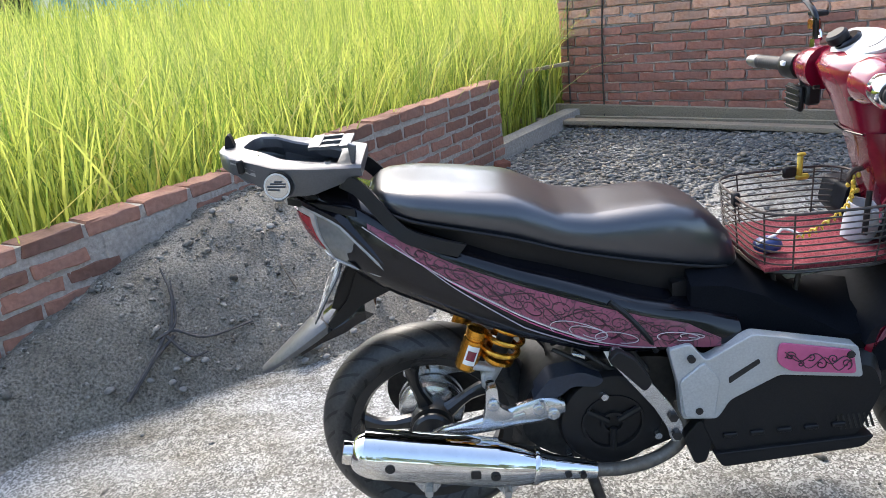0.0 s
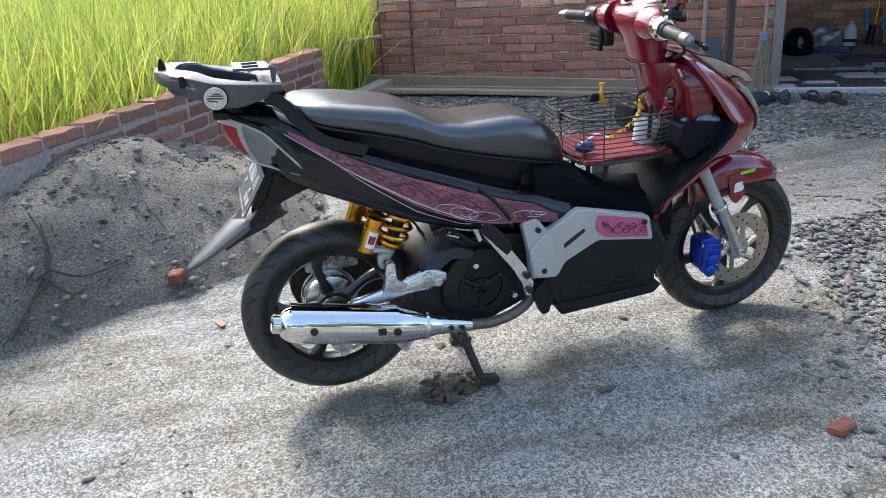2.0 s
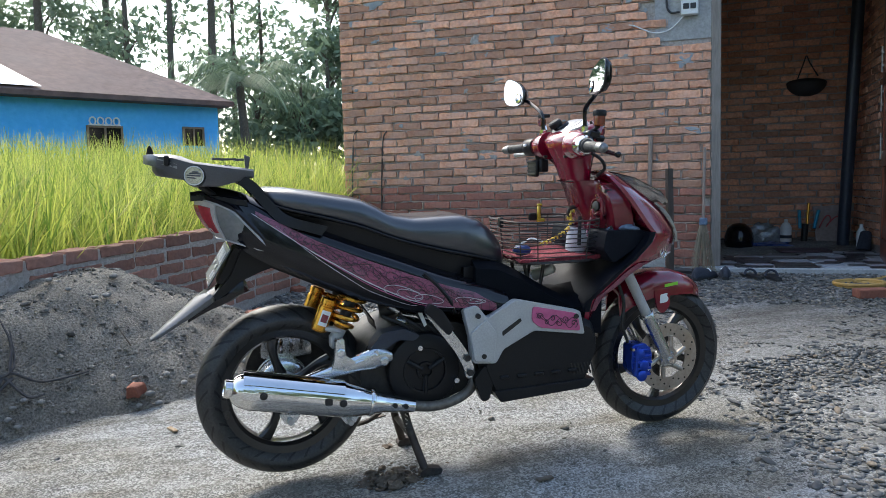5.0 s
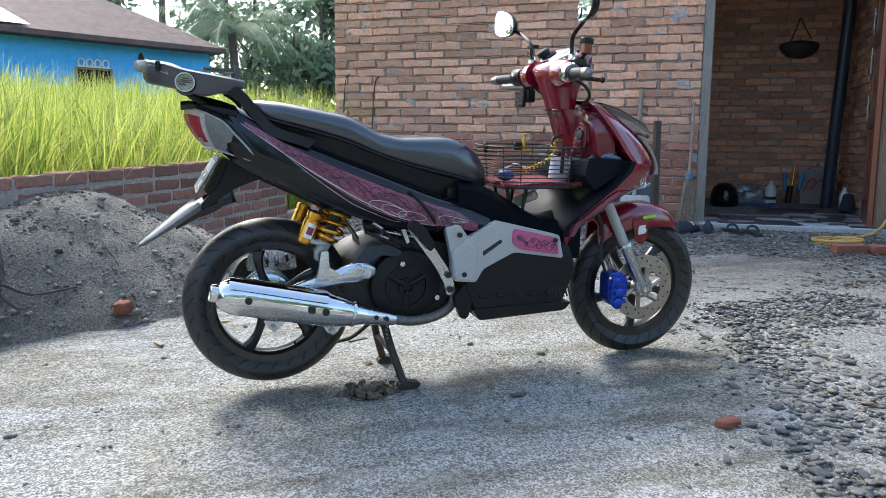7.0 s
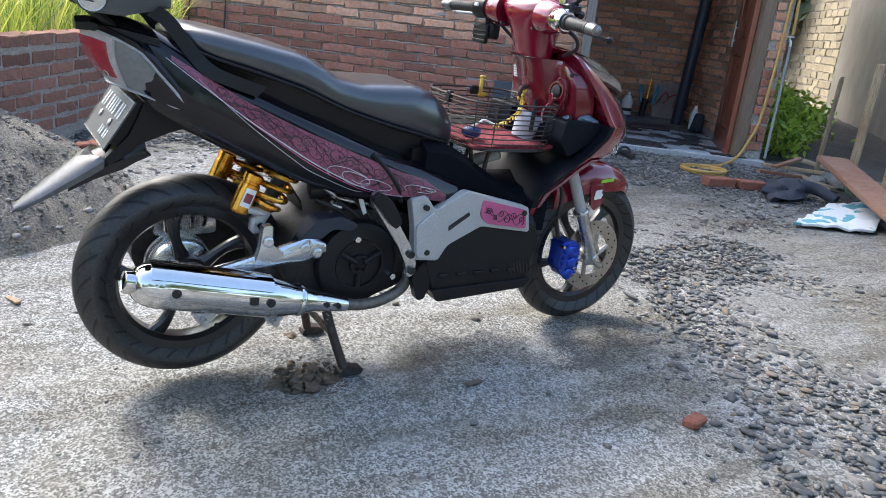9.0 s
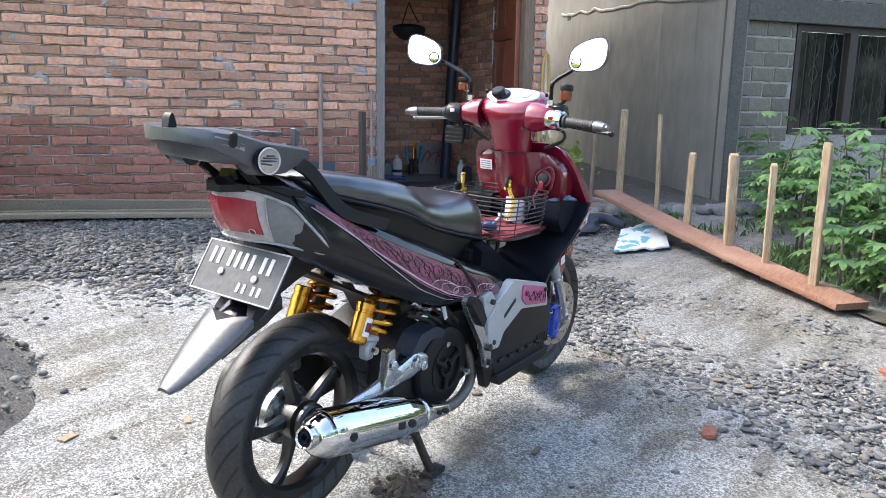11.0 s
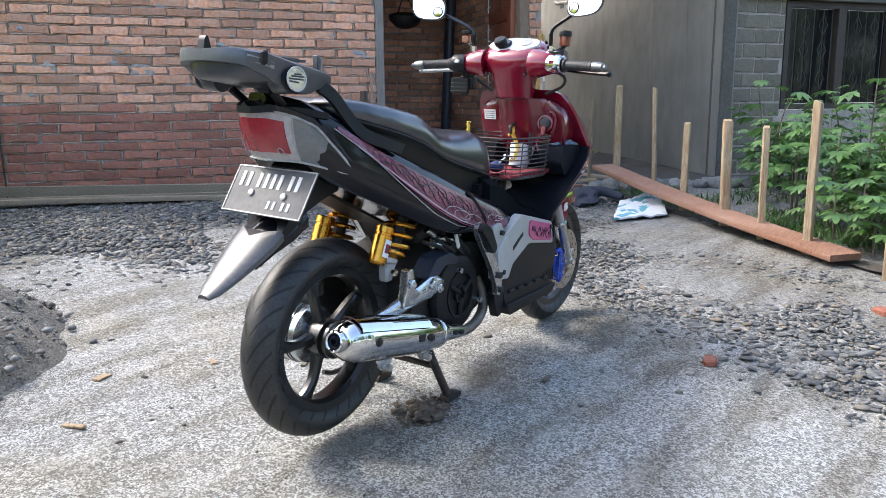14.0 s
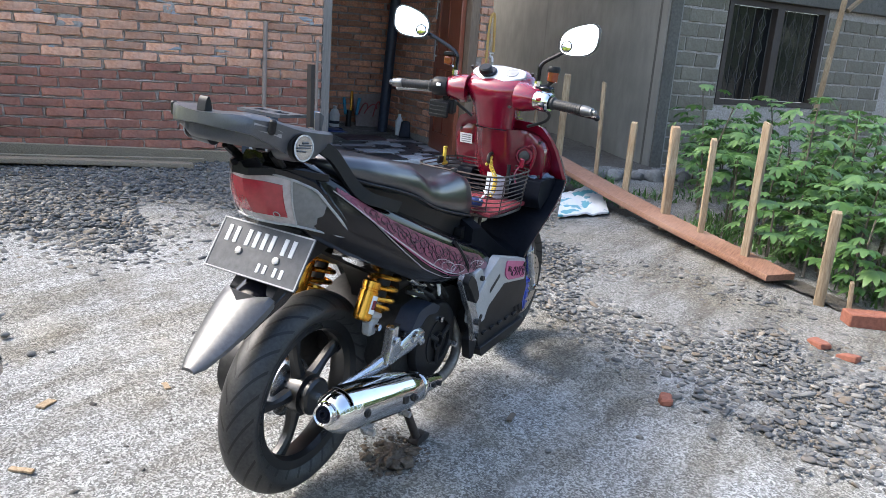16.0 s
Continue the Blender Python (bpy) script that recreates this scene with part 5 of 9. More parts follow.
# ---- tail: lamp, hugger, number plate ----
def tail_lamp():
    tops = [(-0.214, 0.0, 0.836), (-0.200, 0.038, 0.836), (-0.165, 0.075, 0.826), (-0.115, 0.103, 0.803), (-0.050, 0.128, 0.730), (-0.022, 0.134, 0.694)]
    lows = [(-0.160, 0.0, 0.726), (-0.156, 0.040, 0.727), (-0.138, 0.075, 0.726), (-0.105, 0.100, 0.716), (-0.052, 0.124, 0.700), (-0.022, 0.134, 0.690)]

    def at(i, t, lift):
        k = min(4, int(i))
        a, b = Vector(tops[k]).lerp(Vector(tops[k + 1]), i - k), Vector(lows[k]).lerp(Vector(lows[k + 1]), i - k)
        out = Vector((-1, 0.125 * i, 0.1)).normalized()
        return a.lerp(b, t) + out * (0.014 * math.sin(math.pi * t) * (1 - i / 6) + lift)

    def skin(i0, i1, t0, t1, s, lift=0.0, thick=0.012, n=10):
        bm = bmesh.new()
        cols = []
        for i in np.linspace(i0, i1, n):
            cols.append([bm.verts.new((p.x, s * p.y, p.z)) for p in (at(i, t, lift) for t in np.linspace(t0, t1, 7))])
        for c, d in zip(cols, cols[1:]):
            for k in range(6):
                bm.faces.new((c[k], c[k + 1], d[k + 1], d[k]))
        bmesh.ops.recalc_face_normals(bm, faces=bm.faces)
        ext = bmesh.ops.extrude_face_region(bm, geom=bm.faces[:])
        for v in ext["geom"]:
            if isinstance(v, bmesh.types.BMVert):
                v.co.x += thick
        return bm
    lamp = add("tail_lamp", both_join(lambda s: skin(0, 2.08, 0, 1, s)), PALE_LENS, "tail lamp with a clear rim round red", smooth=50)
    part("red_lens", both_join(lambda s: skin(0, 1.72, 0.17, 0.84, s, 0.003, 0.004)), RED_LENS, lamp, "faded red lens", 50)
    for s in (-1, 1):
        part("signal_lens", skin(2.12, 4.7, 0.02, 0.98, s, 0.0, 0.012, 12), CLEAR_LENS, lamp, "smoky clear turn signal lens", 50)
        part("lens_divider", tube([Vector((p.x, s * p.y, p.z)) for p in (at(2.1, t, 0.002) for t in (0.02, 0.35, 0.65, 0.98))], 0.0022, 6, 3), LENS_RIM, lamp)
        part("lamp_edge", tube([Vector((p.x, s * p.y, p.z)) for p in (at(i, 0.0, 0.002) for i in np.linspace(0, 4.8, 12))], 0.0032, 6, 2), LENS_RIM, lamp)
        part("lamp_lip", tube([Vector((p.x, s * p.y, p.z)) for p in (at(i, 1.0, 0.002) for i in np.linspace(0, 4.8, 12))], 0.0028, 6, 2), LENS_RIM, lamp)
        part("lamp_bulb_ring", tube([Vector((p.x, s * p.y, p.z)) for p in (at(1.35 + 0.14 * math.cos(a), 0.80 + 0.06 * math.sin(a), 0.0085) for a in np.linspace(0, 6.283, 13))], 0.0011, 5, 1), LENS_RIM, lamp)
    add("tail_cap", loft([[Vector((x, y * w, z + (0.010 if abs(y) < 0.5 else 0))) for y in (-1, -0.5, 0, 0.5, 1)] + [Vector((x, y * w, z - 0.014)) for y in (1, 0, -1)] for x, z, w in ((-0.222, 0.842, 0.02), (-0.200, 0.845, 0.048), (-0.15, 0.842, 0.084), (-0.08, 0.830, 0.108))]), TEXTURED_BLACK, "black tail cowl")
    add("tail_fin", both_join(lambda s: loft([[Vector((p.x - 0.004, s * (p.y + 0.001), p.z + 0.003)), Vector((p.x - 0.002, s * (p.y + 0.004), p.z + 0.013)), Vector((p.x + 0.016, s * (p.y - 0.006), p.z + 0.017)), Vector((p.x + 0.014, s * (p.y - 0.010), p.z + 0.002))] for p in (at(i, 0.0, 0.0) for i in np.linspace(0.9, 4.9, 9))])), GLOSS_BLACK, "black edge above the lamp", smooth=50)


tail_lamp()


def rear_hugger():
    def arch(x, z, w, th, nose=0.0):
        prof = ((-1.0, -1.0), (-1.0, -0.55), (-0.86, -0.18), (-0.5, 0.10), (0.0, 0.26), (0.5, 0.10), (0.86, -0.18), (1.0, -0.55), (1.0, -1.0))
        ring = [Vector((x - nose * (1 - abs(u)) * 0.72, w * u, z + th * v - nose * (1 - abs(u)) * 0.60)) for u, v in prof]
        return ring + [Vector((x + th * 0.35, w * u, z - th * 0.95)) for u in (0.7, 0.0, -0.7)]
    h = add("rear_mudguard", loft([arch(*r) for r in ((-0.095, 0.622, 0.060, 0.046), (-0.115, 0.614, 0.061, 0.046), (-0.140, 0.598, 0.060, 0.046), (-0.195, 0.566, 0.057, 0.036), (-0.245, 0.528, 0.050, 0.026))]), GLOSS_BLACK, "black upper rear mudguard", smooth=30)
    part("tongue", loft([arch(*r) for r in ((-0.178, 0.590, 0.066, 0.034, 0.055), (-0.200, 0.574, 0.065, 0.033, 0.040), (-0.235, 0.546, 0.059, 0.028, 0.012), (-0.285, 0.505, 0.045, 0.020), (-0.325, 0.473, 0.030, 0.014), (-0.344, 0.458, 0.016, 0.008))]), MUDGUARD, h, "faded grey pointed mudguard tongue", 30)
    part("plate_holder", loft([[Vector((x, y, z)) for y in (-0.05, 0.05)] + [Vector((x + 0.03, y, z - 0.01)) for y in (0.05, -0.05)] for x, z in ((-0.115, 0.70), (-0.165, 0.605))]), TEXTURED_BLACK, h)


rear_hugger()
add("tail_underside", prism(rounded([(-0.090, 0.715), (-0.03, 0.695), (0.03, 0.655), (-0.045, 0.632), (-0.105, 0.606), (-0.160, 0.548), (-0.178, 0.572), (-0.128, 0.625)], 0.008), -0.058, 0.058, 0.006), TEXTURED_BLACK, "black tail underside")


def number_plate():
    m = Matrix.Translation((-0.158, -0.002, 0.656)) @ Euler((0, radians(-58.0), 0)).to_matrix().to_4x4()
    # local x runs up the plate, y across
    def on(bm):
        bm.transform(m)
        return bm
    p = add("number_plate", on(join(box((0.116, 0.244, 0.003), (0, 0, 0), 0.001))), surface("plate_black", (0.034, 0.036, 0.039), (0.072, 0.075, 0.079), 0.50, 0.0, grain=60, patch=9, bump=0.1, spec=0.35), "black metal number plate with white marks")
    fr = [on(box((0.003, 0.240, 0.002), (s * 0.0555, 0, 0.002), 0.0)) for s in (-1, 1)] + [on(box((0.111, 0.003, 0.002), (0, s * 0.119, 0.002), 0.0)) for s in (-1, 1)]
    part("plate_border", join(*fr), LENS_RIM, p)
    y = 0.103
    for w in (0.021, 0.021, -0.012, 0.021, 0.021, 0.021, 0.021, -0.012, 0.021, 0.021):
        if w > 0:
            part("plate_mark", on(box((0.036, w * 0.50, 0.002), (0.024, y - w / 2, 0.0022), 0.0006)), PLATE_PRINT, p)
        y -= abs(w)
    for k, yy in enumerate((-0.015, -0.032, -0.058, -0.075)):
        part("plate_mark", on(box((0.020, 0.008, 0.002), (-0.032, yy, 0.0022), 0.0005)), PLATE_PRINT, p)
    for yy in (0.05, -0.05):
        part("plate_bolt", on(lathe([(0.008, 0.0), (0.008, 0.004), (0.004, 0.006), (0.0, 0.006)], (-0.008, yy, 0.001), (0, 0, 1), 16, False)), STEEL_DULL, p)


number_plate()


# ---- luggage rack ----
RACK = [(-0.336, 0.004, 0.952, 0.929), (-0.333, 0.034, 0.953, 0.928), (-0.323, 0.066, 0.955, 0.926), (-0.302, 0.096, 0.955, 0.921), (-0.262, 0.120, 0.950, 0.902), (-0.21, 0.132, 0.935, 0.872), (-0.15, 0.126, 0.926, 0.868), (-0.09, 0.108, 0.917, 0.882), (-0.058, 0.094, 0.912, 0.888)]


def rack():
    xs = [r[0] for r in RACK]
    right = [(x, -lerp_rows(RACK, x)[0]) for x in xs[0] + (xs[-1] - xs[0]) * np.linspace(0, 1, 30) ** 2]
    loop = right + [(x, -y) for x, y in reversed(right)]
    rings = []
    for x, y in loop:
        w, zt, zb = lerp_rows(RACK, x)
        inner = (-0.20 + (x + 0.20) * 0.66, y * 0.56)
        rings.append([Vector((x, y * 0.93, zt)), Vector((x, y, zt - 0.005)), Vector((x, y, zt - 0.020)), Vector((x, y * (0.99 if x < -0.29 else 0.93), zb + 0.002)), Vector((x + 0.06 * (-0.2 - x), y * (0.95 if x < -0.29 else 0.88), zb)), Vector((inner[0], inner[1] * 1.05, max(zb + 0.004, zt - 0.022))), Vector((inner[0], inner[1], zt - 0.004)), Vector((inner[0] * 1.0, inner[1] * 1.06, zt))])
    rings.append(rings[0])
    r = add("luggage_rack", loft(rings, caps=False), RACK_GREY, "dark grey plastic top-case rack behind the seat", smooth=40)
    bowl = []
    for k, z in ((0.86, 0.924), (0.84, 0.898), (0.78, 0.888), (0.30, 0.882), (0.02, 0.881), (0.02, 0.886), (0.30, 0.887), (0.72, 0.893), (0.78, 0.902), (0.80, 0.922)):
        bowl.append([Vector((-0.20 + (x + 0.20) * k, y * k, z + 0.10 * (-0.20 - x) * k)) for x, y in loop])
    part("tray", loft(bowl, caps=False), RACK_GREY, r, "hollow moulded tray", 45)
    part("catch_plate", join(box((0.022, 0.11, 0.006), (-0.150, 0.015, 0.941)), box((0.022, 0.11, 0.006), (-0.090, 0.015, 0.938)), box((0.040, 0.014, 0.006), (-0.120, -0.033, 0.9395)), box((0.040, 0.014, 0.006), (-0.120, 0.015, 0.9395)), box((0.040, 0.014, 0.006), (-0.120, 0.063, 0.9395))), RACK_GREY, r, "raised slotted catch frame")
    part("catch_post", prism([(-0.078, 0.912), (-0.070, 0.912), (-0.064, 0.945), (-0.080, 0.952)], -0.075, -0.060, 0.002), RACK_GREY, r)
    part("rear_hook", prism(rounded([(-0.328, 0.950), (-0.308, 0.952), (-0.313, 0.972), (-0.318, 0.980), (-0.324, 0.972)], 0.004), -0.010, 0.010, 0.003), TEXTURED_BLACK, r)
    for s in (-1, 1):
        part("side_knob", rod((-0.275, s * 0.118, 0.925), (-0.275, s * 0.122, 0.952), 0.007, n=14, bevel=0.003), TEXTURED_BLACK, r)
        d = Vector((-0.12, s, 0.05)).normalized()
        c = Vector((-0.208, s * 0.124, 0.899))
        badge = part("badge", lathe([(0.0265, 0), (0.0265, 0.017), (0.0240, 0.0170), (0.0, 0.0170)], c - d * 0.004, d, 40, False), TEXTURED_BLACK, r, "round badge with a pale ring")
        part("badge_face", lathe([(0.0225, 0.0172), (0.0225, 0.0180), (0.0, 0.0180)], c, d, 40, False), BADGE_METAL, badge)
        part("badge_ring", lathe([(0.0222, 0.0176), (0.0250, 0.0176), (0.0250, 0.0186), (0.0222, 0.0186), (0.0222, 0.0176)], c, d, 40, False), PLATE_PRINT, badge)
        part("badge_boss", lathe([(0.029, -0.030), (0.028, 0.006), (0.0265, 0.012)], c - d * 0.010, d, 36), RACK_GREY, badge, "", 50)
        q = frame_of(d)
        part("badge_mark", join(*[rod(c + d * 0.0184 + q @ Vector((a, b, 0)), c + d * 0.0184 + q @ Vector((a2, b2, 0)), 0.0019, n=6) for a, b, a2, b2 in ((-0.017, -0.004, 0.004, -0.007), (-0.018, 0.001, 0.016, -0.001), (-0.012, 0.006, 0.017, 0.004), (-0.004, 0.0095, 0.011, 0.009))]), BADGE_INK, badge)
        part("arm", loft([[p + Vector((0.0, s * 0.005, 0.0)) * a + Vector((0.009, 0, 0.011)) * b for a, b in ((-1, -1), (1, -1), (1, 1), (-1, 1))] for p in smoothed([(-0.095, s * 0.096, 0.886), (-0.062, s * 0.104, 0.864), (-0.015, s * 0.122, 0.804), (0.015, s * 0.138, 0.778), (0.06, s * 0.152, 0.762), (0.115, s * 0.160, 0.746)], 4)]), TEXTURED_BLACK, r, "black steel rack arm")
        part("rear_arm", rod((-0.20, s * 0.06, 0.875), (-0.15, s * 0.05, 0.835), 0.009, n=8), TEXTURED_BLACK, r)
        bm = bmesh.new()
        rows = []
        for x in np.linspace(-0.298, -0.250, 7):
            w, zt, zb = lerp_rows(RACK, x)
            m = (zt + zb) / 2
            rows.append([bm.verts.new((x, s * (w * 0.985 + 0.002), m + 0.008)), bm.verts.new((x, s * (w * 0.968 + 0.002), m - 0.004))])
        for p, q2 in zip(rows, rows[1:]):
            bm.faces.new((p[0], p[1], q2[1], q2[0]))
        part("name_mark", bm, GREY_PRINT, r)
        for x in (-0.25, -0.12):
            part("screw", rod((x, s * 0.085, lerp_rows(RACK, x)[1] - 0.002), (x, s * 0.085, lerp_rows(RACK, x)[1] + 0.003), 0.006, n=10), CHROME, r)


rack()


# ---- exhaust ----
BLUE_BLACK = surface("blued_steel", (0.010, 0.012, 0.022), (0.022, 0.026, 0.045), 0.3, 0.7, grain=60, patch=18, bump=0.0)


BURNT_PIPE = surface("burnt_steel_pipe", (0.085, 0.078, 0.068), (0.20, 0.185, 0.160), 0.5, 0.5, grain=60, patch=12, bump=0.2, depth=0.001, stain=(0.13, 0.095, 0.065))


def exhaust():
    a, b = Vector((-0.142, -0.194, 0.348)), Vector((0.262, -0.194, 0.264))
    ax = (b - a)
    ln = ax.length
    e = add("exhaust", lathe([(0.026, -0.004), (0.032, -0.001), (0.038, 0.006), (0.044, 0.017), (0.0485, 0.032), (0.0485, 0.040), (0.0505, 0.043), (0.0505, 0.06), (0.049, ln * 0.70), (0.043, ln * 0.82), (0.036, ln * 0.90), (0.025, ln)], a, ax, 48), CHROME, "mirror-polished chrome silencer", smooth=50)
    part("end_cap", lathe([(0.018, -0.020), (0.021, -0.023), (0.024, -0.021), (0.025, -0.014), (0.025, -0.004), (0.030, 0.002)], a, ax, 36, False), CHROME, e)
    part("baffle", lathe([(0.019, -0.018), (0.012, -0.017), (0.010, -0.021), (0.007, -0.021), (0.006, -0.010)], a, ax, 28, False), BLUE_BLACK, e, "blue-black baffle tip")
    part("outlet", lathe([(0.0062, -0.012), (0.0062, 0.01), (0.0, 0.01)], a, ax, 24, False), ENGINE, e, "sooty outlet hole")
    d = ax.normalized()
    part("clamp_band", lathe([(0.038, 0), (0.0395, 0.002), (0.0395, 0.010), (0.038, 0.012)], a + ax * 0.885, d, 36, False), CHROME, e)
    up = Vector((0.18, -0.05, 1)).normalized()
    part("heat_shield", loft([[a + d * h + Vector((0, -math.cos(t), 0)) * 0.0535 * k + up * math.sin(t) * 0.0535 * k for t in np.linspace(0.55, 1.9, 10)] + [a + d * h + Vector((0, -math.cos(t), 0)) * 0.0515 * k + up * math.sin(t) * 0.0515 * k for t in np.linspace(1.9, 0.55, 10)] for h, k in ((0.02, 1.0), (0.2, 1.0), (ln * 0.70, 1.0))]), CHROME, e, smooth=50)
    for h in (0.075, 0.285):
        c = a + d * h + Vector((0, -0.049, 0.003))
        part("bolt", lathe([(0.010, 0), (0.010, 0.003), (0.006, 0.004), (0.006, 0.007), (0.0, 0.007)], c, (0, -1, 0), 18, False), ENGINE, e)
    c = a + d * 0.245 + Vector((0, -0.0485, 0.003))
    part("hole", prism(rounded([(c.x - 0.010, c.z - 0.008), (c.x + 0.010, c.z - 0.010), (c.x + 0.011, c.z + 0.008), (c.x - 0.009, c.z + 0.010)], 0.004), c.y - 0.003, c.y + 0.003), ENGINE, e)
    for x in (0.285, 0.315):
        part("bolt", rod((x, -0.222, 0.262 - 0.2 * (x - 0.285)), (x, -0.204, 0.262 - 0.2 * (x - 0.285)), 0.007, n=8), ENGINE, e)
    part("joint", rod(b - d * 0.03, b + d * 0.085, 0.029, 0.017, 24), CHROME, e)
    part("header_pipe", tube([b + d * 0.07, (0.40, -0.182, 0.235), (0.47, -0.17, 0.240), (0.525, -0.155, 0.262), (0.545, -0.14, 0.30), (0.535, -0.12, 0.35)], 0.0145, 14), BURNT_PIPE, e, "burnt grey header pipe")
    for x, z in ((0.0, 0.252), (0.16, 0.232)):
        part("hanger_bolt", rod((x, -0.225, z - 0.002), (x, -0.190, z - 0.002), 0.008, n=10), STEEL_DULL, e)
        part("hanger", prism(rounded([(x - 0.03, z + 0.02), (x + 0.03, z + 0.012), (x + 0.012, z - 0.012), (x - 0.012, z - 0.010)], 0.008), -0.208, -0.200, 0.002), ALLOY, e)


exhaust()


# ---- engine, swing arm and shock absorbers ----
def engine():
    body = add("engine", loft([[Vector((x, y, z)) for x, z in rounded([(0.20, 0.30), (0.22, 0.42), (0.34, 0.47), (0.52, 0.46), (0.60, 0.40), (0.58, 0.28), (0.42, 0.22), (0.28, 0.24)], 0.05)] for y in (-0.13, -0.10, 0.10, 0.13)]), ENGINE, "dirty dark engine block")
    c = Vector((0.390, -0.130, 0.335))
    fan = part("fan_cover", lathe([(0.108, 0), (0.110, 0.012), (0.104, 0.024), (0.090, 0.030), (0.066, 0.032), (0.060, 0.026), (0.0, 0.026)], c, (0, -1, 0), 48, False), TEXTURED_BLACK, body, "round black fan cover")
    for r in (0.022, 0.062):
        part("ring_slat", lathe([(r - 0.004, 0.025), (r - 0.003, 0.035), (r + 0.003, 0.035), (r + 0.004, 0.025)], c, (0, -1, 0), 36, False), TEXTURED_BLACK, fan)
    for a in (0.5, 2.6, 4.7):
        part("web", rod(c + Vector((0.012 * math.cos(a), -0.033, 0.012 * math.sin(a))), c + Vector((0.064 * math.cos(a), -0.031, 0.064 * math.sin(a))), 0.0075, n=8), TEXTURED_BLACK, fan)
    part("air_duct", loft([[Vector((x, y, z)) for x, z in rounded([(0.225, 0.405), (0.265, 0.455), (0.33, 0.462), (0.375, 0.440), (0.36, 0.425), (0.31, 0.432), (0.262, 0.398)], 0.012)] for y in (-0.165, -0.11)]), surface("blue_black_rubber", (0.012, 0.018, 0.03), (0.022, 0.032, 0.052), 0.5, grain=120, patch=9, bump=0.1), body, "blue-black air duct")
    for x, z in ((0.245, 0.402), (0.372, 0.405), (0.30, 0.25), (0.48, 0.30)):
        part("bolt", rod((x, -0.176, z), (x, -0.12, z), 0.008, n=6), ALLOY, body)
    for k in range(5):
        part("cooling_fin", box((0.11, 0.10, 0.004), (0.55 + 0.01 * k, 0.0, 0.33 + 0.02 * k), 0.001, Euler((0, -0.5, 0)).to_matrix().to_4x4()), ENGINE, body)
    part("intake", tube([(0.43, -0.02, 0.45), (0.41, -0.06, 0.50), (0.36, -0.08, 0.515), (0.28, -0.07, 0.50)], 0.022, 12), RUBBER, body)
    part("carburettor", join(box((0.07, 0.07, 0.06), (0.40, -0.05, 0.485), 0.008), rod((0.40, -0.05, 0.50), (0.40, -0.05, 0.54), 0.018), rod((0.34, -0.10, 0.49), (0.42, -0.11, 0.475), 0.010)), ALLOY, body)
    for k in range(4):
        part("hose", tube([(0.28 + 0.05 * k, -0.11, 0.49), (0.33 + 0.045 * k, -0.135, 0.47 - 0.01 * k), (0.37 + 0.03 * k, -0.13, 0.44), (0.42, -0.12, 0.42 + 0.02 * k)], 0.005 + 0.001 * (k % 2), 8), RUBBER, body)
    for a, b, r in (((0.300, -0.105, 0.520), (0.330, -0.110, 0.500), 0.011), ((0.318, -0.115, 0.478), (0.345, -0.118, 0.470), 0.013), ((0.352, -0.120, 0.536), (0.384, -0.124, 0.506), 0.009), ((0.395, -0.128, 0.520), (0.430, -0.130, 0.488), 0.006)):
        part("cable_fitting", rod(a, b, r, r * 0.85, 14, 0.002), ALLOY, body, "bright metal fitting")
    part("wire_clip", prism([(0.375, 0.50), (0.385, 0.505), (0.40, 0.465), (0.392, 0.46)], -0.15, -0.145), WHITE_PRINT, body)
    return body


engine()


def swing_arm():
    rows = []
    for x, y, z, hh, hd in ((0.292, -0.160, 0.386, 0.012, 0.010), (0.270, -0.160, 0.386, 0.024, 0.012), (0.24, -0.160, 0.384, 0.028, 0.012), (0.20, -0.158, 0.376, 0.023, 0.012), (0.14, -0.152, 0.360, 0.019, 0.012), (0.09, -0.140, 0.343, 0.016, 0.011), (0.045, -0.122, 0.324, 0.015, 0.010), (0.015, -0.100, 0.298, 0.018, 0.011), (0.012, -0.098, 0.262, 0.012, 0.009)):
        rows.append([Vector((x, y + hd * b, z + hh * c)) for b, c in ((-1, -0.6), (-1, 0.6), (-0.5, 1), (0.5, 1), (1, 0.6), (1, -0.6), (0.5, -1), (-0.5, -1))])
    arm = add("swing_arm", loft(rows), ALLOY, "cast aluminium swing arm", smooth=50)
    part("shock_lug", prism(rounded([(0.118, 0.352), (0.130, 0.392), (0.136, 0.448), (0.158, 0.450), (0.160, 0.402), (0.196, 0.378)], 0.008), -0.170, -0.146, 0.005, 2), ALLOY, arm)
    for x, z in ((0.147, 0.412), (0.238, 0.392), (0.268, 0.378)):
        part("pivot_lug", lathe([(0.012, 0), (0.012, 0.006), (0.009, 0.008), (0.006, 0.008), (0.006, 0.012), (0.0, 0.012)], (x, -0.172, z), (0, -1, 0), 24, False), ALLOY, arm)
    part("rib", rod((0.05, -0.134, 0.330), (0.21, -0.172, 0.386), 0.004, n=8), ALLOY, arm)
    add("axle_nut", rod((0.012, -0.125, 0.277), (0.012, -0.05, 0.277), 0.012, n=8), ALLOY)


swing_arm()


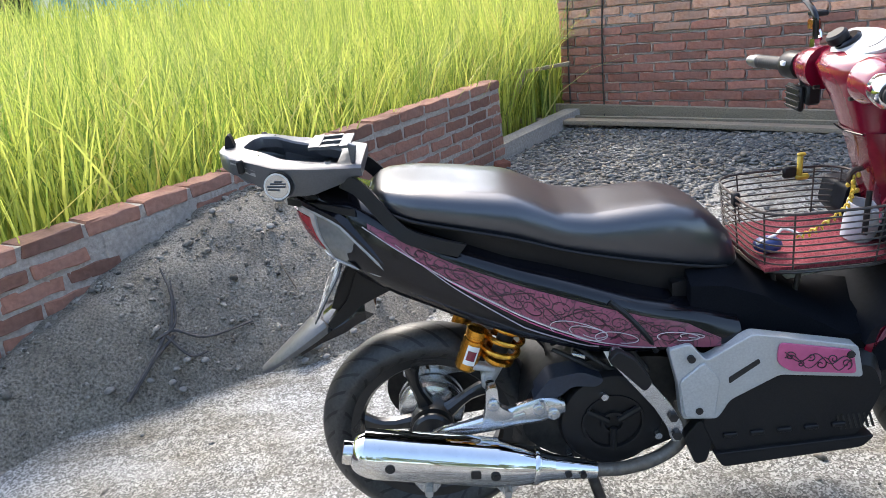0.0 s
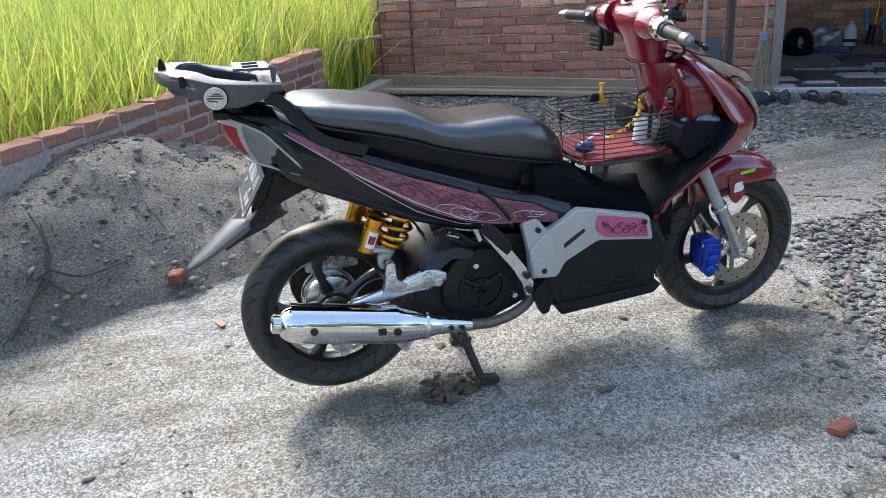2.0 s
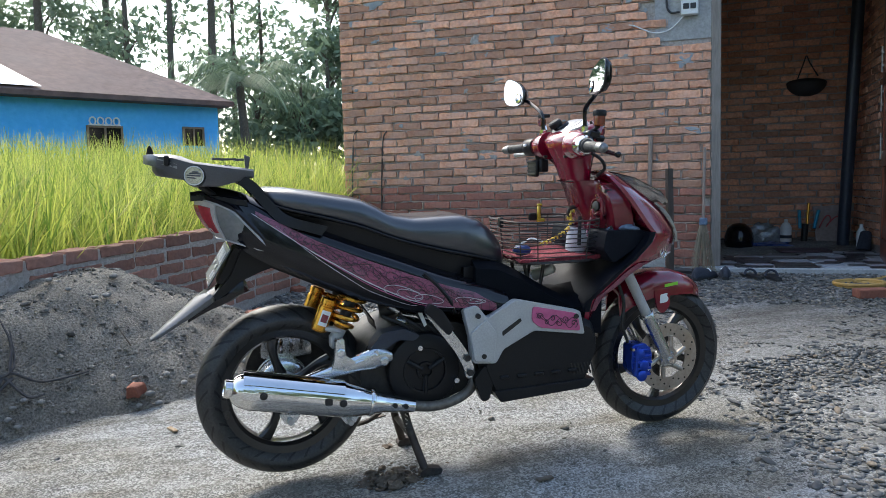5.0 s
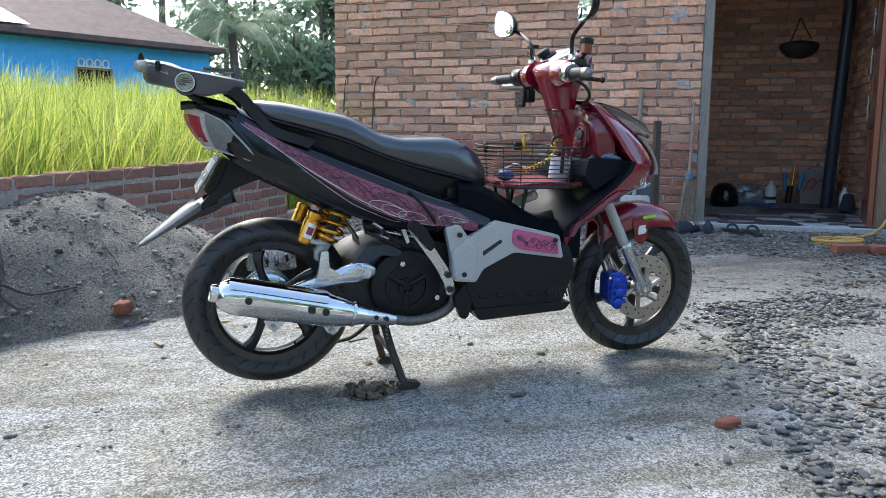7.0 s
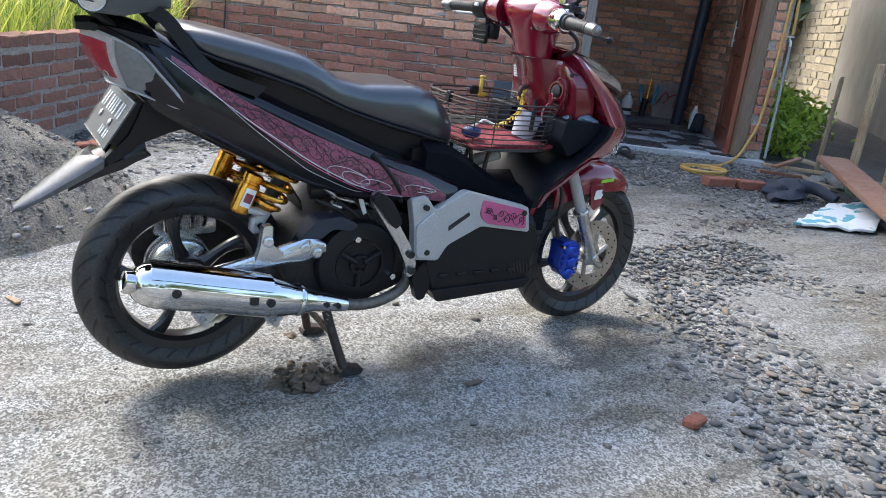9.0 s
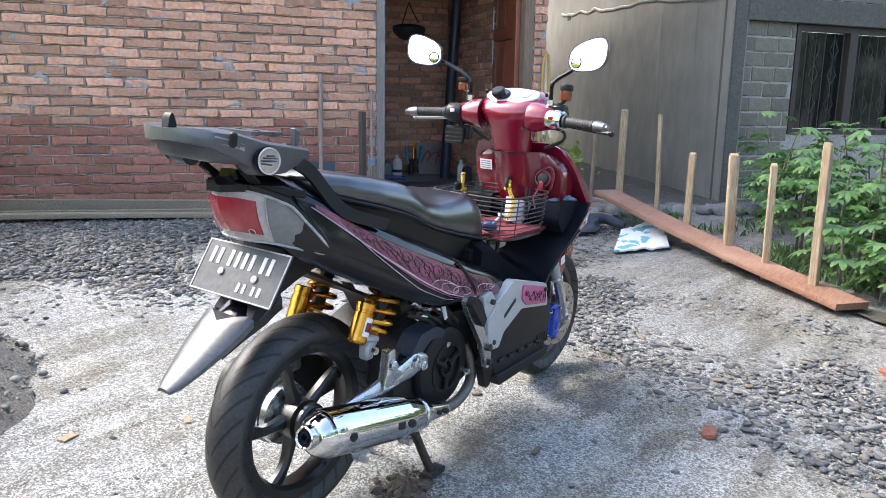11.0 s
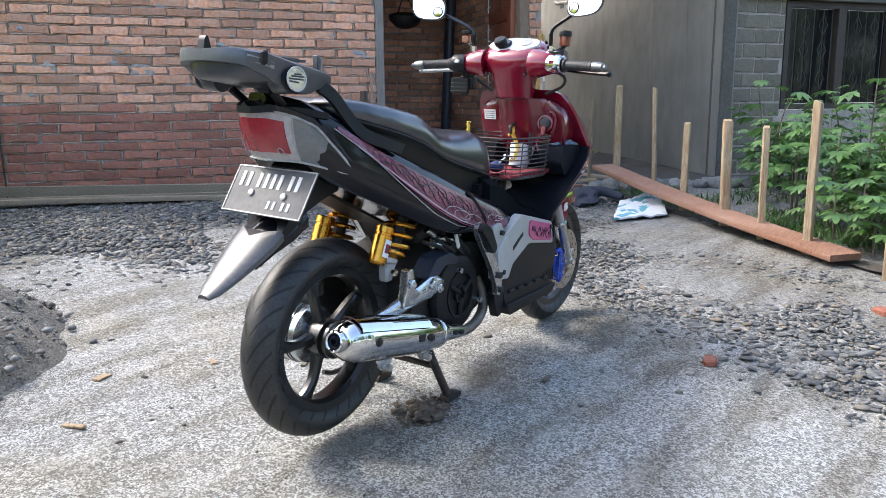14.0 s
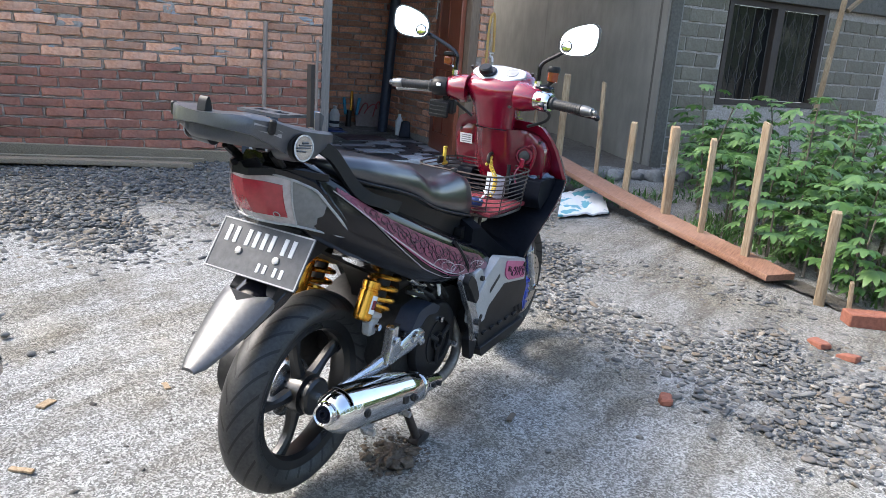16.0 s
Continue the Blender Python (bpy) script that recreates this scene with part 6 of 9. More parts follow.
def shock(s):
    y = s * 0.094
    top, low = Vector((0.236, y, 0.626)), Vector((0.146, y, 0.434))
    d = (low - top).normalized()
    body = add("shock_absorber", rod(top, low, 0.0125, n=16), STEEL_DULL, "rear shock absorber with a gold spring")
    q = frame_of(d)
    turns, h0, h1 = 5.6, 0.006, 0.160
    pts = [top + d * (h0 + (h1 - h0) * t) + q @ Vector((0.036 * math.cos(turns * 6.283 * t), 0.036 * math.sin(turns * 6.283 * t), 0)) for t in np.linspace(0, 1, 120)]
    part("spring", tube(pts, 0.0064, 8, 1), GOLD, body, "gold coil spring")
    part("damper_tube", rod(top, top + d * 0.155, 0.017, n=20), ENGINE, body)
    part("spring_seat", lathe([(0.014, 0.158), (0.036, 0.160), (0.036, 0.167), (0.024, 0.172), (0.020, 0.178)], top, d, 28), GOLD, body)
    part("spring_cap", lathe([(0.014, 0.000), (0.034, 0.002), (0.034, 0.010), (0.014, 0.014)], top, d, 28), GOLD, body)
    part("clevis", join(rod(top + d * 0.165, low + d * 0.004, 0.021, 0.017, 20, 0.003), box((0.028, 0.03, 0.04), low + d * 0.006, 0.006)), SILVER_PAINT, body, "pale grey lower clevis")
    part("clevis_bolt", rod(low + Vector((0, s * 0.02, 0)), low + Vector((0, s * 0.03, 0)), 0.009, n=6), CHROME, body)
    a, b = Vector((0.134, y + s * 0.006, 0.552)), Vector((0.098, y + s * 0.006, 0.462))
    part("reservoir", lathe([(0.016, 0), (0.0225, 0.003), (0.0225, 0.018), (0.020, 0.020), (0.020, 0.024), (0.023, 0.026), (0.023, 0.092), (0.019, 0.097), (0.0, 0.097)], a, b - a, 28), GOLD, body, "gold gas reservoir")
    e = (b - a).normalized()
    side = Vector((0, s * 0.0248, 0))
    flat = Vector((e.z, 0, -e.x))
    def label_at(mid, hw, hl, lift):
        bm = bmesh.new()
        rows = []
        for l in (-hl, hl):
            rows.append([bm.verts.new(mid + e * l + flat * (0.0232 + lift) * math.sin(t) * 1.0 + Vector((0, s * (0.0232 + lift) * math.cos(t), 0))) for t in np.linspace(-hw, hw, 7)])
        for i in range(6):
            bm.faces.new((rows[0][i], rows[0][i + 1], rows[1][i + 1], rows[1][i]))
        return bm
    mid = a.lerp(b, 0.58)
    part("sticker", label_at(mid, 0.55, 0.022, 0.0006), WHITE_PRINT, body)
    part("sticker_mark", label_at(mid, 0.38, 0.011, 0.0012), RED_PAINT, body)
    part("reservoir_bracket", box((0.062, 0.026, 0.014), (0.132, y + s * 0.012, 0.466), 0.004, Euler((0, 0.25, 0)).to_matrix().to_4x4()), SILVER_PAINT, body)


both(shock)
add("inner_mudguard", loft([[Vector((x, y, z)) for y in (-0.05, 0.05)] + [Vector((x, y, z + 0.008)) for y in (0.05, -0.05)] for x, z in ((-0.02, 0.64), (0.12, 0.575), (0.22, 0.53), (0.27, 0.46), (0.285, 0.38))]), TEXTURED_BLACK)
add("subframe", join(tube([(-0.05, -0.07, 0.70), (0.15, -0.09, 0.62), (0.40, -0.09, 0.53), (0.62, -0.06, 0.44), (0.9, -0.03, 0.42)], 0.016, 8), tube([(-0.05, 0.07, 0.70), (0.15, 0.09, 0.62), (0.40, 0.09, 0.53), (0.62, 0.06, 0.44), (0.9, 0.03, 0.42)], 0.016, 8)), TEXTURED_BLACK)


# ---- foot brackets, floor and lower fairings ----
def foot_side(s):
    def slab(poly, a, b, bevel=0.003, r=0.010):
        return prism(rounded(poly, r), min(s * a, s * b), max(s * a, s * b), bevel)
    br = add("step_bracket", slab([(0.492, 0.512), (0.535, 0.520), (0.566, 0.480), (0.655, 0.528), (0.690, 0.520), (0.862, 0.480), (0.878, 0.408), (0.712, 0.432), (0.615, 0.385), (0.592, 0.345), (0.520, 0.352), (0.512, 0.430)], 0.172, 0.200, 0.005), SILVER_PAINT, "silver step bracket with a pink plate")
    part("crease", slab([(0.512, 0.440), (0.560, 0.480), (0.592, 0.438), (0.584, 0.352), (0.524, 0.358)], 0.199, 0.206, 0.003), SILVER_PAINT, br)
    part("slot", slab([(0.610, 0.438), (0.668, 0.474), (0.672, 0.464), (0.612, 0.424)], 0.199, 0.2008, 0.0, 0.004), ENGINE, br)
    part("pink_plate", slab([(0.705, 0.506), (0.850, 0.474), (0.862, 0.420), (0.730, 0.440), (0.702, 0.462)], 0.200, 0.2045, 0.001, 0.012), PINK, br, "pink plate with black curls")
    def on_plate(x, dz):
        return Vector((x, s * 0.2055, 0.470 - 0.20 * (x - 0.72) + dz))
    for lift, swing, phase in ((-0.004, 0.013, 0.4), (0.006, 0.010, 2.2)):
        part("curl", tube([on_plate(0.716 + 0.132 * q, lift + swing * math.sin(phase + 11.0 * q + 2.5 * q * q)) for q in np.linspace(0, 1, 26)], 0.0010, 5, 1), DARK_PRINT, br)
    for x, dz, r, turn, start in ((0.727, 0.006, 0.011, 1, 0.3), (0.748, -0.009, 0.008, -1, 2.0), (0.768, 0.008, 0.009, 1, 4.1), (0.788, -0.006, 0.012, -1, 1.1), (0.812, 0.007, 0.010, -1, 3.2), (0.838, -0.001, 0.013, 1, 5.0)):
        part("curl", tube([on_plate(x + r * (1 - a / 8.5) * math.cos(start + turn * a), dz + r * (1 - a / 8.5) * math.sin(start + turn * a)) for a in np.linspace(0, 7.2, 22)], 0.0012, 5, 1), DARK_PRINT, br)
    for x, z in ((0.535, 0.490), (0.552, 0.372), (0.845, 0.466)):
        part("screw", rod((x, s * 0.200, z), (x, s * 0.209, z), 0.0075, n=10), ENGINE, br)
    peg = add("passenger_step", slab([(0.372, 0.522), (0.386, 0.540), (0.404, 0.526), (0.492, 0.402), (0.516, 0.352), (0.510, 0.318), (0.494, 0.316), (0.484, 0.352), (0.458, 0.400), (0.386, 0.496)], 0.205, 0.222, 0.004), ALLOY, "cast passenger step bracket")
    part("step_rubber", slab([(0.366, 0.522), (0.386, 0.544), (0.420, 0.520), (0.452, 0.468), (0.436, 0.448), (0.390, 0.500)], 0.221, 0.240, 0.005), TEXTURED_BLACK, peg)
    for x, z in ((0.494, 0.378), (0.502, 0.335)):
        part("bolt", rod((x, s * 0.220, z), (x, s * 0.231, z), 0.010, n=6), ENGINE, peg)
    fl = add("lower_fairing", loft([[Vector((x, s * y, z)) for x, z in rounded(pg, 0.025)] for y, pg in (
        (0.05, [(0.56, 0.36), (0.60, 0.25), (0.86, 0.262), (0.93, 0.36), (0.91, 0.44), (0.70, 0.45)]),
        (0.165, [(0.545, 0.352), (0.585, 0.238), (0.89, 0.250), (0.94, 0.37), (0.915, 0.45), (0.70, 0.46)]),
        (0.192, [(0.560, 0.345), (0.600, 0.250), (0.88, 0.262), (0.925, 0.37), (0.90, 0.43), (0.70, 0.44)]))]), TEXTURED_BLACK, "black lower fairing", smooth=35)
    part("lip", slab([(0.585, 0.262), (0.605, 0.228), (0.89, 0.244), (0.915, 0.270)], 0.150, 0.202, 0.006), TEXTURED_BLACK, fl)
    for k in range(7):
        part("vent_slot", slab([(0.845 + 0.011 * k, 0.285), (0.850 + 0.011 * k, 0.285), (0.838 + 0.011 * k, 0.320), (0.834 + 0.011 * k, 0.320)], 0.190, 0.1935, 0.0, 0.001), ENGINE, fl)
    for k in range(5):
        part("tread_block", box((0.028, 0.010, 0.010), (0.62 + 0.055 * k, s * 0.194, 0.300), 0.002), TEXTURED_BLACK, fl)
    part("clip", slab([(0.528, 0.300), (0.560, 0.340), (0.590, 0.300), (0.575, 0.235), (0.552, 0.232)], 0.165, 0.190, 0.004), TEXTURED_BLACK, fl)


both(foot_side)
TUNNEL_BLACK = surface("matt_black_floor", (0.004, 0.005, 0.007), (0.009, 0.010, 0.013), 0.7, grain=300, patch=8, bump=0.1, depth=0.0006, spec=0.03)
add("floor_tunnel", loft([[Vector((x, y, z)) for y, z in ((-w, zb), (-w, zt - 0.03), (-w * 0.7, zt - 0.006), (0, zt), (w * 0.7, zt - 0.006), (w, zt - 0.03), (w, zb))] for x, zt, zb, w in ((0.55, 0.648, 0.43, 0.150), (0.62, 0.640, 0.43, 0.145), (0.70, 0.604, 0.42, 0.130), (0.78, 0.556, 0.42, 0.135), (0.86, 0.512, 0.42, 0.155), (0.91, 0.516, 0.40, 0.168), (0.95, 0.545, 0.40, 0.170))]), TUNNEL_BLACK, "black central floor tunnel", smooth=45)


# ---- leg shield ----
INNER_BLACK = surface("satin_blue_black_plastic", (0.005, 0.006, 0.009), (0.010, 0.012, 0.018), 0.5, grain=90, patch=8, bump=0.0, spec=0.08)
HEAD_LENS = clear_lens("hazy_headlamp_lens", (0.40, 0.38, 0.33), 0.12, 0.25)
SHIELD = [(0.40, 0.900, 0.930, 0.150), (0.43, 0.895, 0.940, 0.165), (0.464, 0.892, 0.988, 0.178), (0.511, 0.896, 1.036, 0.190), (0.535, 0.930, 1.078, 0.194), (0.579, 0.980, 1.135, 0.200), (0.605, 1.010, 1.205, 0.204), (0.622, 1.035, 1.278, 0.205), (0.67, 1.085, 1.284, 0.208), (0.70, 1.104, 1.274, 0.208), (0.725, 1.084, 1.262, 0.204),
          (0.76, 1.060, 1.235, 0.198), (0.80, 1.034, 1.182, 0.190), (0.84, 1.005, 1.120, 0.176), (0.875, 0.980, 1.064, 0.154), (0.888, 0.975, 1.030, 0.120)]


def leg_shield():
    rings = []
    for z in np.linspace(0.40, 0.888, 40):
        xr, xf, w = lerp_rows(SHIELD, z)
        half = [(xr + 0.012, w * 0.55), (xr, w * 0.97), (xr + 0.012, w), (xr + (xf - xr) * 0.35, w * 0.93), (xr + (xf - xr) * 0.7, w * 0.66), (xr + (xf - xr) * 0.93, w * 0.33)]
        rings.append([Vector((xr + 0.012, 0, z))] + [Vector((x, -y, z)) for x, y in half] + [Vector((xf, 0, z))] + [Vector((x, y, z)) for x, y in reversed(half)])
    sh = add("leg_shield", loft(rings), RED_PAINT, "glossy red front leg shield", smooth=45)
    inner = []
    for z in (0.470, 0.505, 0.56, 0.62, 0.675, 0.705):
        x, w = lerp_rows(SHIELD, z)[0], lerp_rows(SHIELD, z)[2] + 0.003
        inner.append([Vector((x + 0.012, -w * 0.985, z)), Vector((x - 0.008, -w, z)), Vector((x - 0.006, -w * 0.85, z)), Vector((x + 0.006, -w * 0.4, z)), Vector((x + 0.006, w * 0.4, z)), Vector((x - 0.006, w * 0.85, z)), Vector((x - 0.008, w, z)), Vector((x + 0.012, w * 0.985, z))])
    part("inner_panel", loft(inner), INNER_BLACK, sh, "blue-black inner leg panel", 45)
    for s in (-1, 1):
        part("pocket", prism(rounded([(0.985, 0.612), (1.060, 0.655), (1.098, 0.694), (1.085, 0.712), (0.960, 0.712), (0.950, 0.655)], 0.01), min(s * 0.07, s * 0.178), max(s * 0.07, s * 0.178), 0.006), INNER_BLACK, sh, "dark front pocket")
    rag = stone((0.05, 0.04, 0.016), 4, 3, 0.6)
    bmesh.ops.translate(rag, vec=(1.045, -0.135, 0.716), verts=rag.verts)
    part("rag", rag, CYAN_CLOTH, sh, "crumpled light blue rag")
    # one moulding: a raised column in the middle that flares into the key panel
    red = []
    for z, xc, xp, w in ((0.690, 0.982, 1.000, 0.150), (0.715, 0.972, 0.995, 0.160), (0.755, 0.958, 0.984, 0.168), (0.795, 0.944, 0.974, 0.168), (0.830, 0.932, 0.968, 0.156), (0.850, 0.922, 0.970, 0.132), (0.860, 0.916, 0.975, 0.105)):
        half = [(xp + 0.070, w), (xp + 0.006, w), (xp, w * 0.93), (xp + 0.004, 0.105), (xp - 0.004, 0.082), (xc + 0.012, 0.066), (xc + 0.001, 0.052), (xc - 0.004, 0.0)]
        red.append([Vector((x, -y, z)) for x, y in half] + [Vector((x + (0.034 if y > 0.07 else 0.010 if y > 0.06 else 0), y, z)) for x, y in half[-2::-1]])
    part("key_panel", loft(red), RED_DARK, sh, "glossy red inner panel round the steering column", 50)
    part("panel_ridge", tube([(0.970, -0.128, 0.742), (0.966, -0.138, 0.770), (0.961, -0.142, 0.800), (0.958, -0.132, 0.818), (0.957, -0.118, 0.815)], 0.0055, 8, 5), RED_DARK, sh)
    part("key_boss", lathe([(0.034, -0.01), (0.032, 0.006), (0.026, 0.014), (0.022, 0.014), (0.020, 0.008), (0.0, 0.008)], (0.975, -0.105, 0.780), (-1, -0.15, 0.1), 32, False), RED_DARK, sh)
    part("key_lock", lathe([(0.016, 0), (0.016, 0.010), (0.008, 0.012), (0.0, 0.012)], (0.969, -0.106, 0.781), (-1, -0.15, 0.1), 24, False), ENGINE, sh, "black ignition lock")
    part("key", join(box((0.004, 0.018, 0.03), (0.948, -0.108, 0.760), 0.003), tube([(0.953, -0.10, 0.75), (0.943, -0.09, 0.72), (0.938, -0.10, 0.69)], 0.003, 6)), RED_PAINT, sh, "hanging ignition keys")
    part("info_label", box((0.001, 0.045, 0.034), (1.0045, 0.128, 0.800), 0.0, Euler((0, -0.2, 0)).to_matrix().to_4x4()), WHITE_PRINT, sh, "pale printed sticker")
    for k in range(4):
        part("label_bar", box((0.001, 0.036, 0.003), (1.0020 + 0.0014 * k, 0.128, 0.810 - 0.007 * k)), GREY_PRINT, sh)
    for y, z in ((-0.15, 0.83), (-0.155, 0.72), (0.15, 0.83), (0.15, 0.72)):
        part("screw", rod((0.990 + (0.034 if y > 0 else 0), y, z), ((0.966 if z > 0.8 else 0.988) + (0.034 if y > 0 else 0), y, z), 0.005, n=10), ENGINE, sh)
    part("bag_hook", tube([(0.955, 0.0, 0.775), (0.930, 0.0, 0.77), (0.923, 0.0, 0.755), (0.933, 0.0, 0.742)], 0.006, 8), IRON, sh)
    for s in (-1, 1):
        def face(z, f):
            xr, xf, w = lerp_rows(SHIELD, z)
            return Vector((xr + (xf - xr) * f, s * float(np.interp(f, [0.05, 0.35, 0.7, 0.93], [w, w * 0.93, w * 0.66, w * 0.33])), z))
        em = face(0.640, 0.46)
        part("emblem", tube([em + Vector((0.020 * math.cos(a) * 0.8, s * (0.004 - 0.010 * math.cos(a)), 0.020 * math.sin(a))) for a in np.linspace(0, 6.283, 17)], 0.0022, 6, 1), CHROME, sh, "round chrome emblem")
        part("emblem_bar", join(*[rod(em + Vector((0, s * 0.004, 0)), em + Vector((0.014 * math.cos(a), s * (0.004 - 0.009 * math.cos(a)), 0.018 * math.sin(a))), 0.002, n=6) for a in (1.57, 3.66, 5.76)]), CHROME, sh)
        bm = bmesh.new()
        g = [[bm.verts.new(face(z, f) + Vector((0.0, s * 0.004, 0))) for f in np.linspace(0.16, 0.97, 11)] for z in np.linspace(0.470, 0.612, 11)]
        for a, b in zip(g, g[1:]):
            for i in range(10):
                bm.faces.new((a[i], a[i + 1], b[i + 1], b[i]))
        part("decal", bm, SWIRL, sh, "dark pink curled decal")
        part("nose_lamp", loft([[face(z, f) + Vector((0.004, s * 0.004, 0.0)) for f in (0.62, 0.72, 0.84, 0.93, 0.99)] for z in (0.655, 0.68, 0.71, 0.735, 0.76, 0.785)], closed=False), HEAD_LENS, sh, "clear front signal lens")
        for k in range(3):
            pts = [face(0.585 + 0.010 * k + 0.026 * math.sin(a), 0.60 + 0.05 * k + 0.16 * math.cos(a)) + Vector((0, s * 0.004, 0)) for a in np.linspace(-1.2 + 0.4 * k, 2.6, 10)]
            part("curl", tube(pts, 0.0013, 5, 2), WHITE_PRINT, sh)


leg_shield()
add("visor", loft([[Vector((x, y * w, z + 0.01 * (1 - abs(y)))) for y in (-1, -0.6, 0, 0.6, 1)] + [Vector((x, y * w, z - 0.004 + 0.01 * (1 - abs(y)))) for y in (1, 0.6, 0, -0.6, -1)] for x, z, w in ((1.035, 0.882, 0.112), (1.09, 0.868, 0.118), (1.15, 0.842, 0.110), (1.20, 0.822, 0.098), (1.245, 0.790, 0.072), (1.258, 0.775, 0.04))]), VISOR, "smoky plastic visor")


# ---- handlebar, dash and mirrors ----
def headset():
    rows = [(0.852, 0.912, 0.982, 0.062), (0.89, 0.897, 0.986, 0.066), (0.925, 0.882, 0.992, 0.074), (0.955, 0.867, 1.000, 0.090), (0.985, 0.859, 1.012, 0.112), (1.005, 0.874, 1.020, 0.114), (1.025, 0.912, 1.020, 0.104), (1.042, 0.952, 1.012, 0.075), (1.048, 0.967, 1.002, 0.045)]
    rings = []
    for z, x0, x1, w in rows:
        m = (x0 + x1) / 2
        r = (x1 - x0) / 2
        rings.append([Vector((m + r * (abs(math.cos(a)) ** 0.75) * math.copysign(1, math.cos(a)), w * (abs(math.sin(a)) ** 0.8) * math.copysign(1, math.sin(a)), z)) for a in np.linspace(0, 2 * math.pi, 29)[:-1]])
    h = add("handlebar_cover", loft(rings), RED_PAINT, "glossy red handlebar cover", smooth=55)
    up = Vector((-0.62, 0, 1)).normalized()
    c = Vector((0.917, 0.0, 1.022))
    q = Matrix((Vector((0.85, 0, 0.53)), Vector((0, 1, 0)), up)).transposed()
    def dial(pts, z0, z1):
        return loft([[c + q @ Vector((a * k, b * k, z)) for a, b in pts] for z, k in ((z0, 1.0), (z1, 1.0), (z1 + 0.003, 0.94))])
    face = rounded([(-0.045, -0.030), (-0.045, 0.030), (0.0, 0.094), (0.038, 0.082), (0.050, 0.0), (0.038, -0.082), (0.0, -0.094)], 0.022, 5)
    dash = part("dash", dial(face, -0.012, 0.004), surface("silver_dash", (0.50, 0.51, 0.52), (0.62, 0.63, 0.64), 0.3, 0.3, grain=60, patch=15, bump=0.0, coat=0.4), h, "silver instrument panel", 50)
    part("gauge", lathe([(0.026, 0.005), (0.026, 0.012), (0.022, 0.016), (0.0, 0.016)], c + q @ Vector((0.0, 0.030, 0)), up, 28, False), GLOSS_BLACK, dash, "black round gauge")
    part("gauge", lathe([(0.020, 0.005), (0.020, 0.009), (0.0, 0.010)], c + q @ Vector((0.012, -0.045, 0)), up, 28, False), GREY_PRINT, dash, "pale fuel gauge")
    part("clock_knob", lathe([(0.019, 0.016), (0.021, 0.020), (0.021, 0.032), (0.017, 0.036), (0.0, 0.036)], c + q @ Vector((-0.012, 0.034, 0)), up, 20, False), TEXTURED_BLACK, dash, "black knob on the dash")
    for s in (-1, 1):
        part("screw", rod(c + q @ Vector((0.03, s * 0.105, -0.006)), c + q @ Vector((0.03, s * 0.105, 0.004)), 0.0045, n=10), ENGINE, h)
        part("wing", lathe([(0.044, 0.0), (0.044, 0.02), (0.036, 0.05), (0.030, 0.072), (0.022, 0.076)], (0.900, s * 0.088, 0.970), (-0.12, s, -0.02), 28), RED_PAINT, h, "", 50)
        part("screw", rod((0.882, s * 0.070, 0.935), (0.870, s * 0.070, 0.935), 0.004, n=10), ENGINE, h)
    part("seam", tube([(0.912, -0.055, 0.858), (0.904, 0, 0.857), (0.912, 0.055, 0.858)], 0.002, 6, 4), GLOSS_BLACK, h)
    return h


headset()


BAR_END = surface("worn_bar_end", (0.13, 0.13, 0.13), (0.24, 0.24, 0.235), 0.38, 0.8, grain=60, patch=18, bump=0.05)


def grip(s):
    a, b = Vector((0.884, s * 0.150, 0.968)), Vector((0.850, s * 0.346, 0.958))
    d = (b - a).normalized()
    g = add("grip", lathe([(0.017, 0.055), (0.0195, 0.058), (0.0195, 0.064), (0.0148, 0.068), (0.0140, 0.150), (0.0152, 0.153), (0.0152, 0.158), (0.012, 0.160)], a, d, 24), RUBBER, "black rubber handlebar grip")
    for k in range(9):
        part("grip_rib", lathe([(0.0141, 0), (0.0150, 0.002), (0.0150, 0.005), (0.0141, 0.007)], a + d * (0.072 + 0.0085 * k), d, 18, False), RUBBER, g)
    part("bar_end", lathe([(0.010, 0.158), (0.0150, 0.161), (0.0160, 0.176), (0.0130, 0.186), (0.0130, 0.194), (0.007, 0.197), (0.0085, 0.204), (0.004, 0.208)], a, d, 20), BAR_END, g, "dull metal bar end")
    hs = part("switch_housing", lathe([(0.020, 0.0), (0.028, 0.004), (0.030, 0.02), (0.030, 0.046), (0.024, 0.054)], a, d, 24), CHROME if s < 0 else TEXTURED_BLACK, g, "throttle housing" if s < 0 else "black switch housing")
    part("switch", box((0.012, 0.016, 0.010), a + d * 0.022 + Vector((-0.028, 0, 0.006)), 0.002), WHITE_PRINT if s > 0 else RED_PAINT, hs)
    lv = part("brake_lever", tube([a + d * 0.03 + Vector((0.035, 0, -0.012)), a + d * 0.08 + Vector((0.055, 0, -0.016)), a + d * 0.15 + Vector((0.050, 0, -0.018)), a + d * 0.195 + Vector((0.043, 0, -0.018))], 0.0065, 8), GLOSS_BLACK if s < 0 else SILVER_PAINT, g, "brake lever")
    part("lever_tip", stone_at((0.009, 0.009, 0.009), a + d * 0.198 + Vector((0.043, 0, -0.018))), GLOSS_BLACK if s < 0 else SILVER_PAINT, lv)
    return g


both(grip)


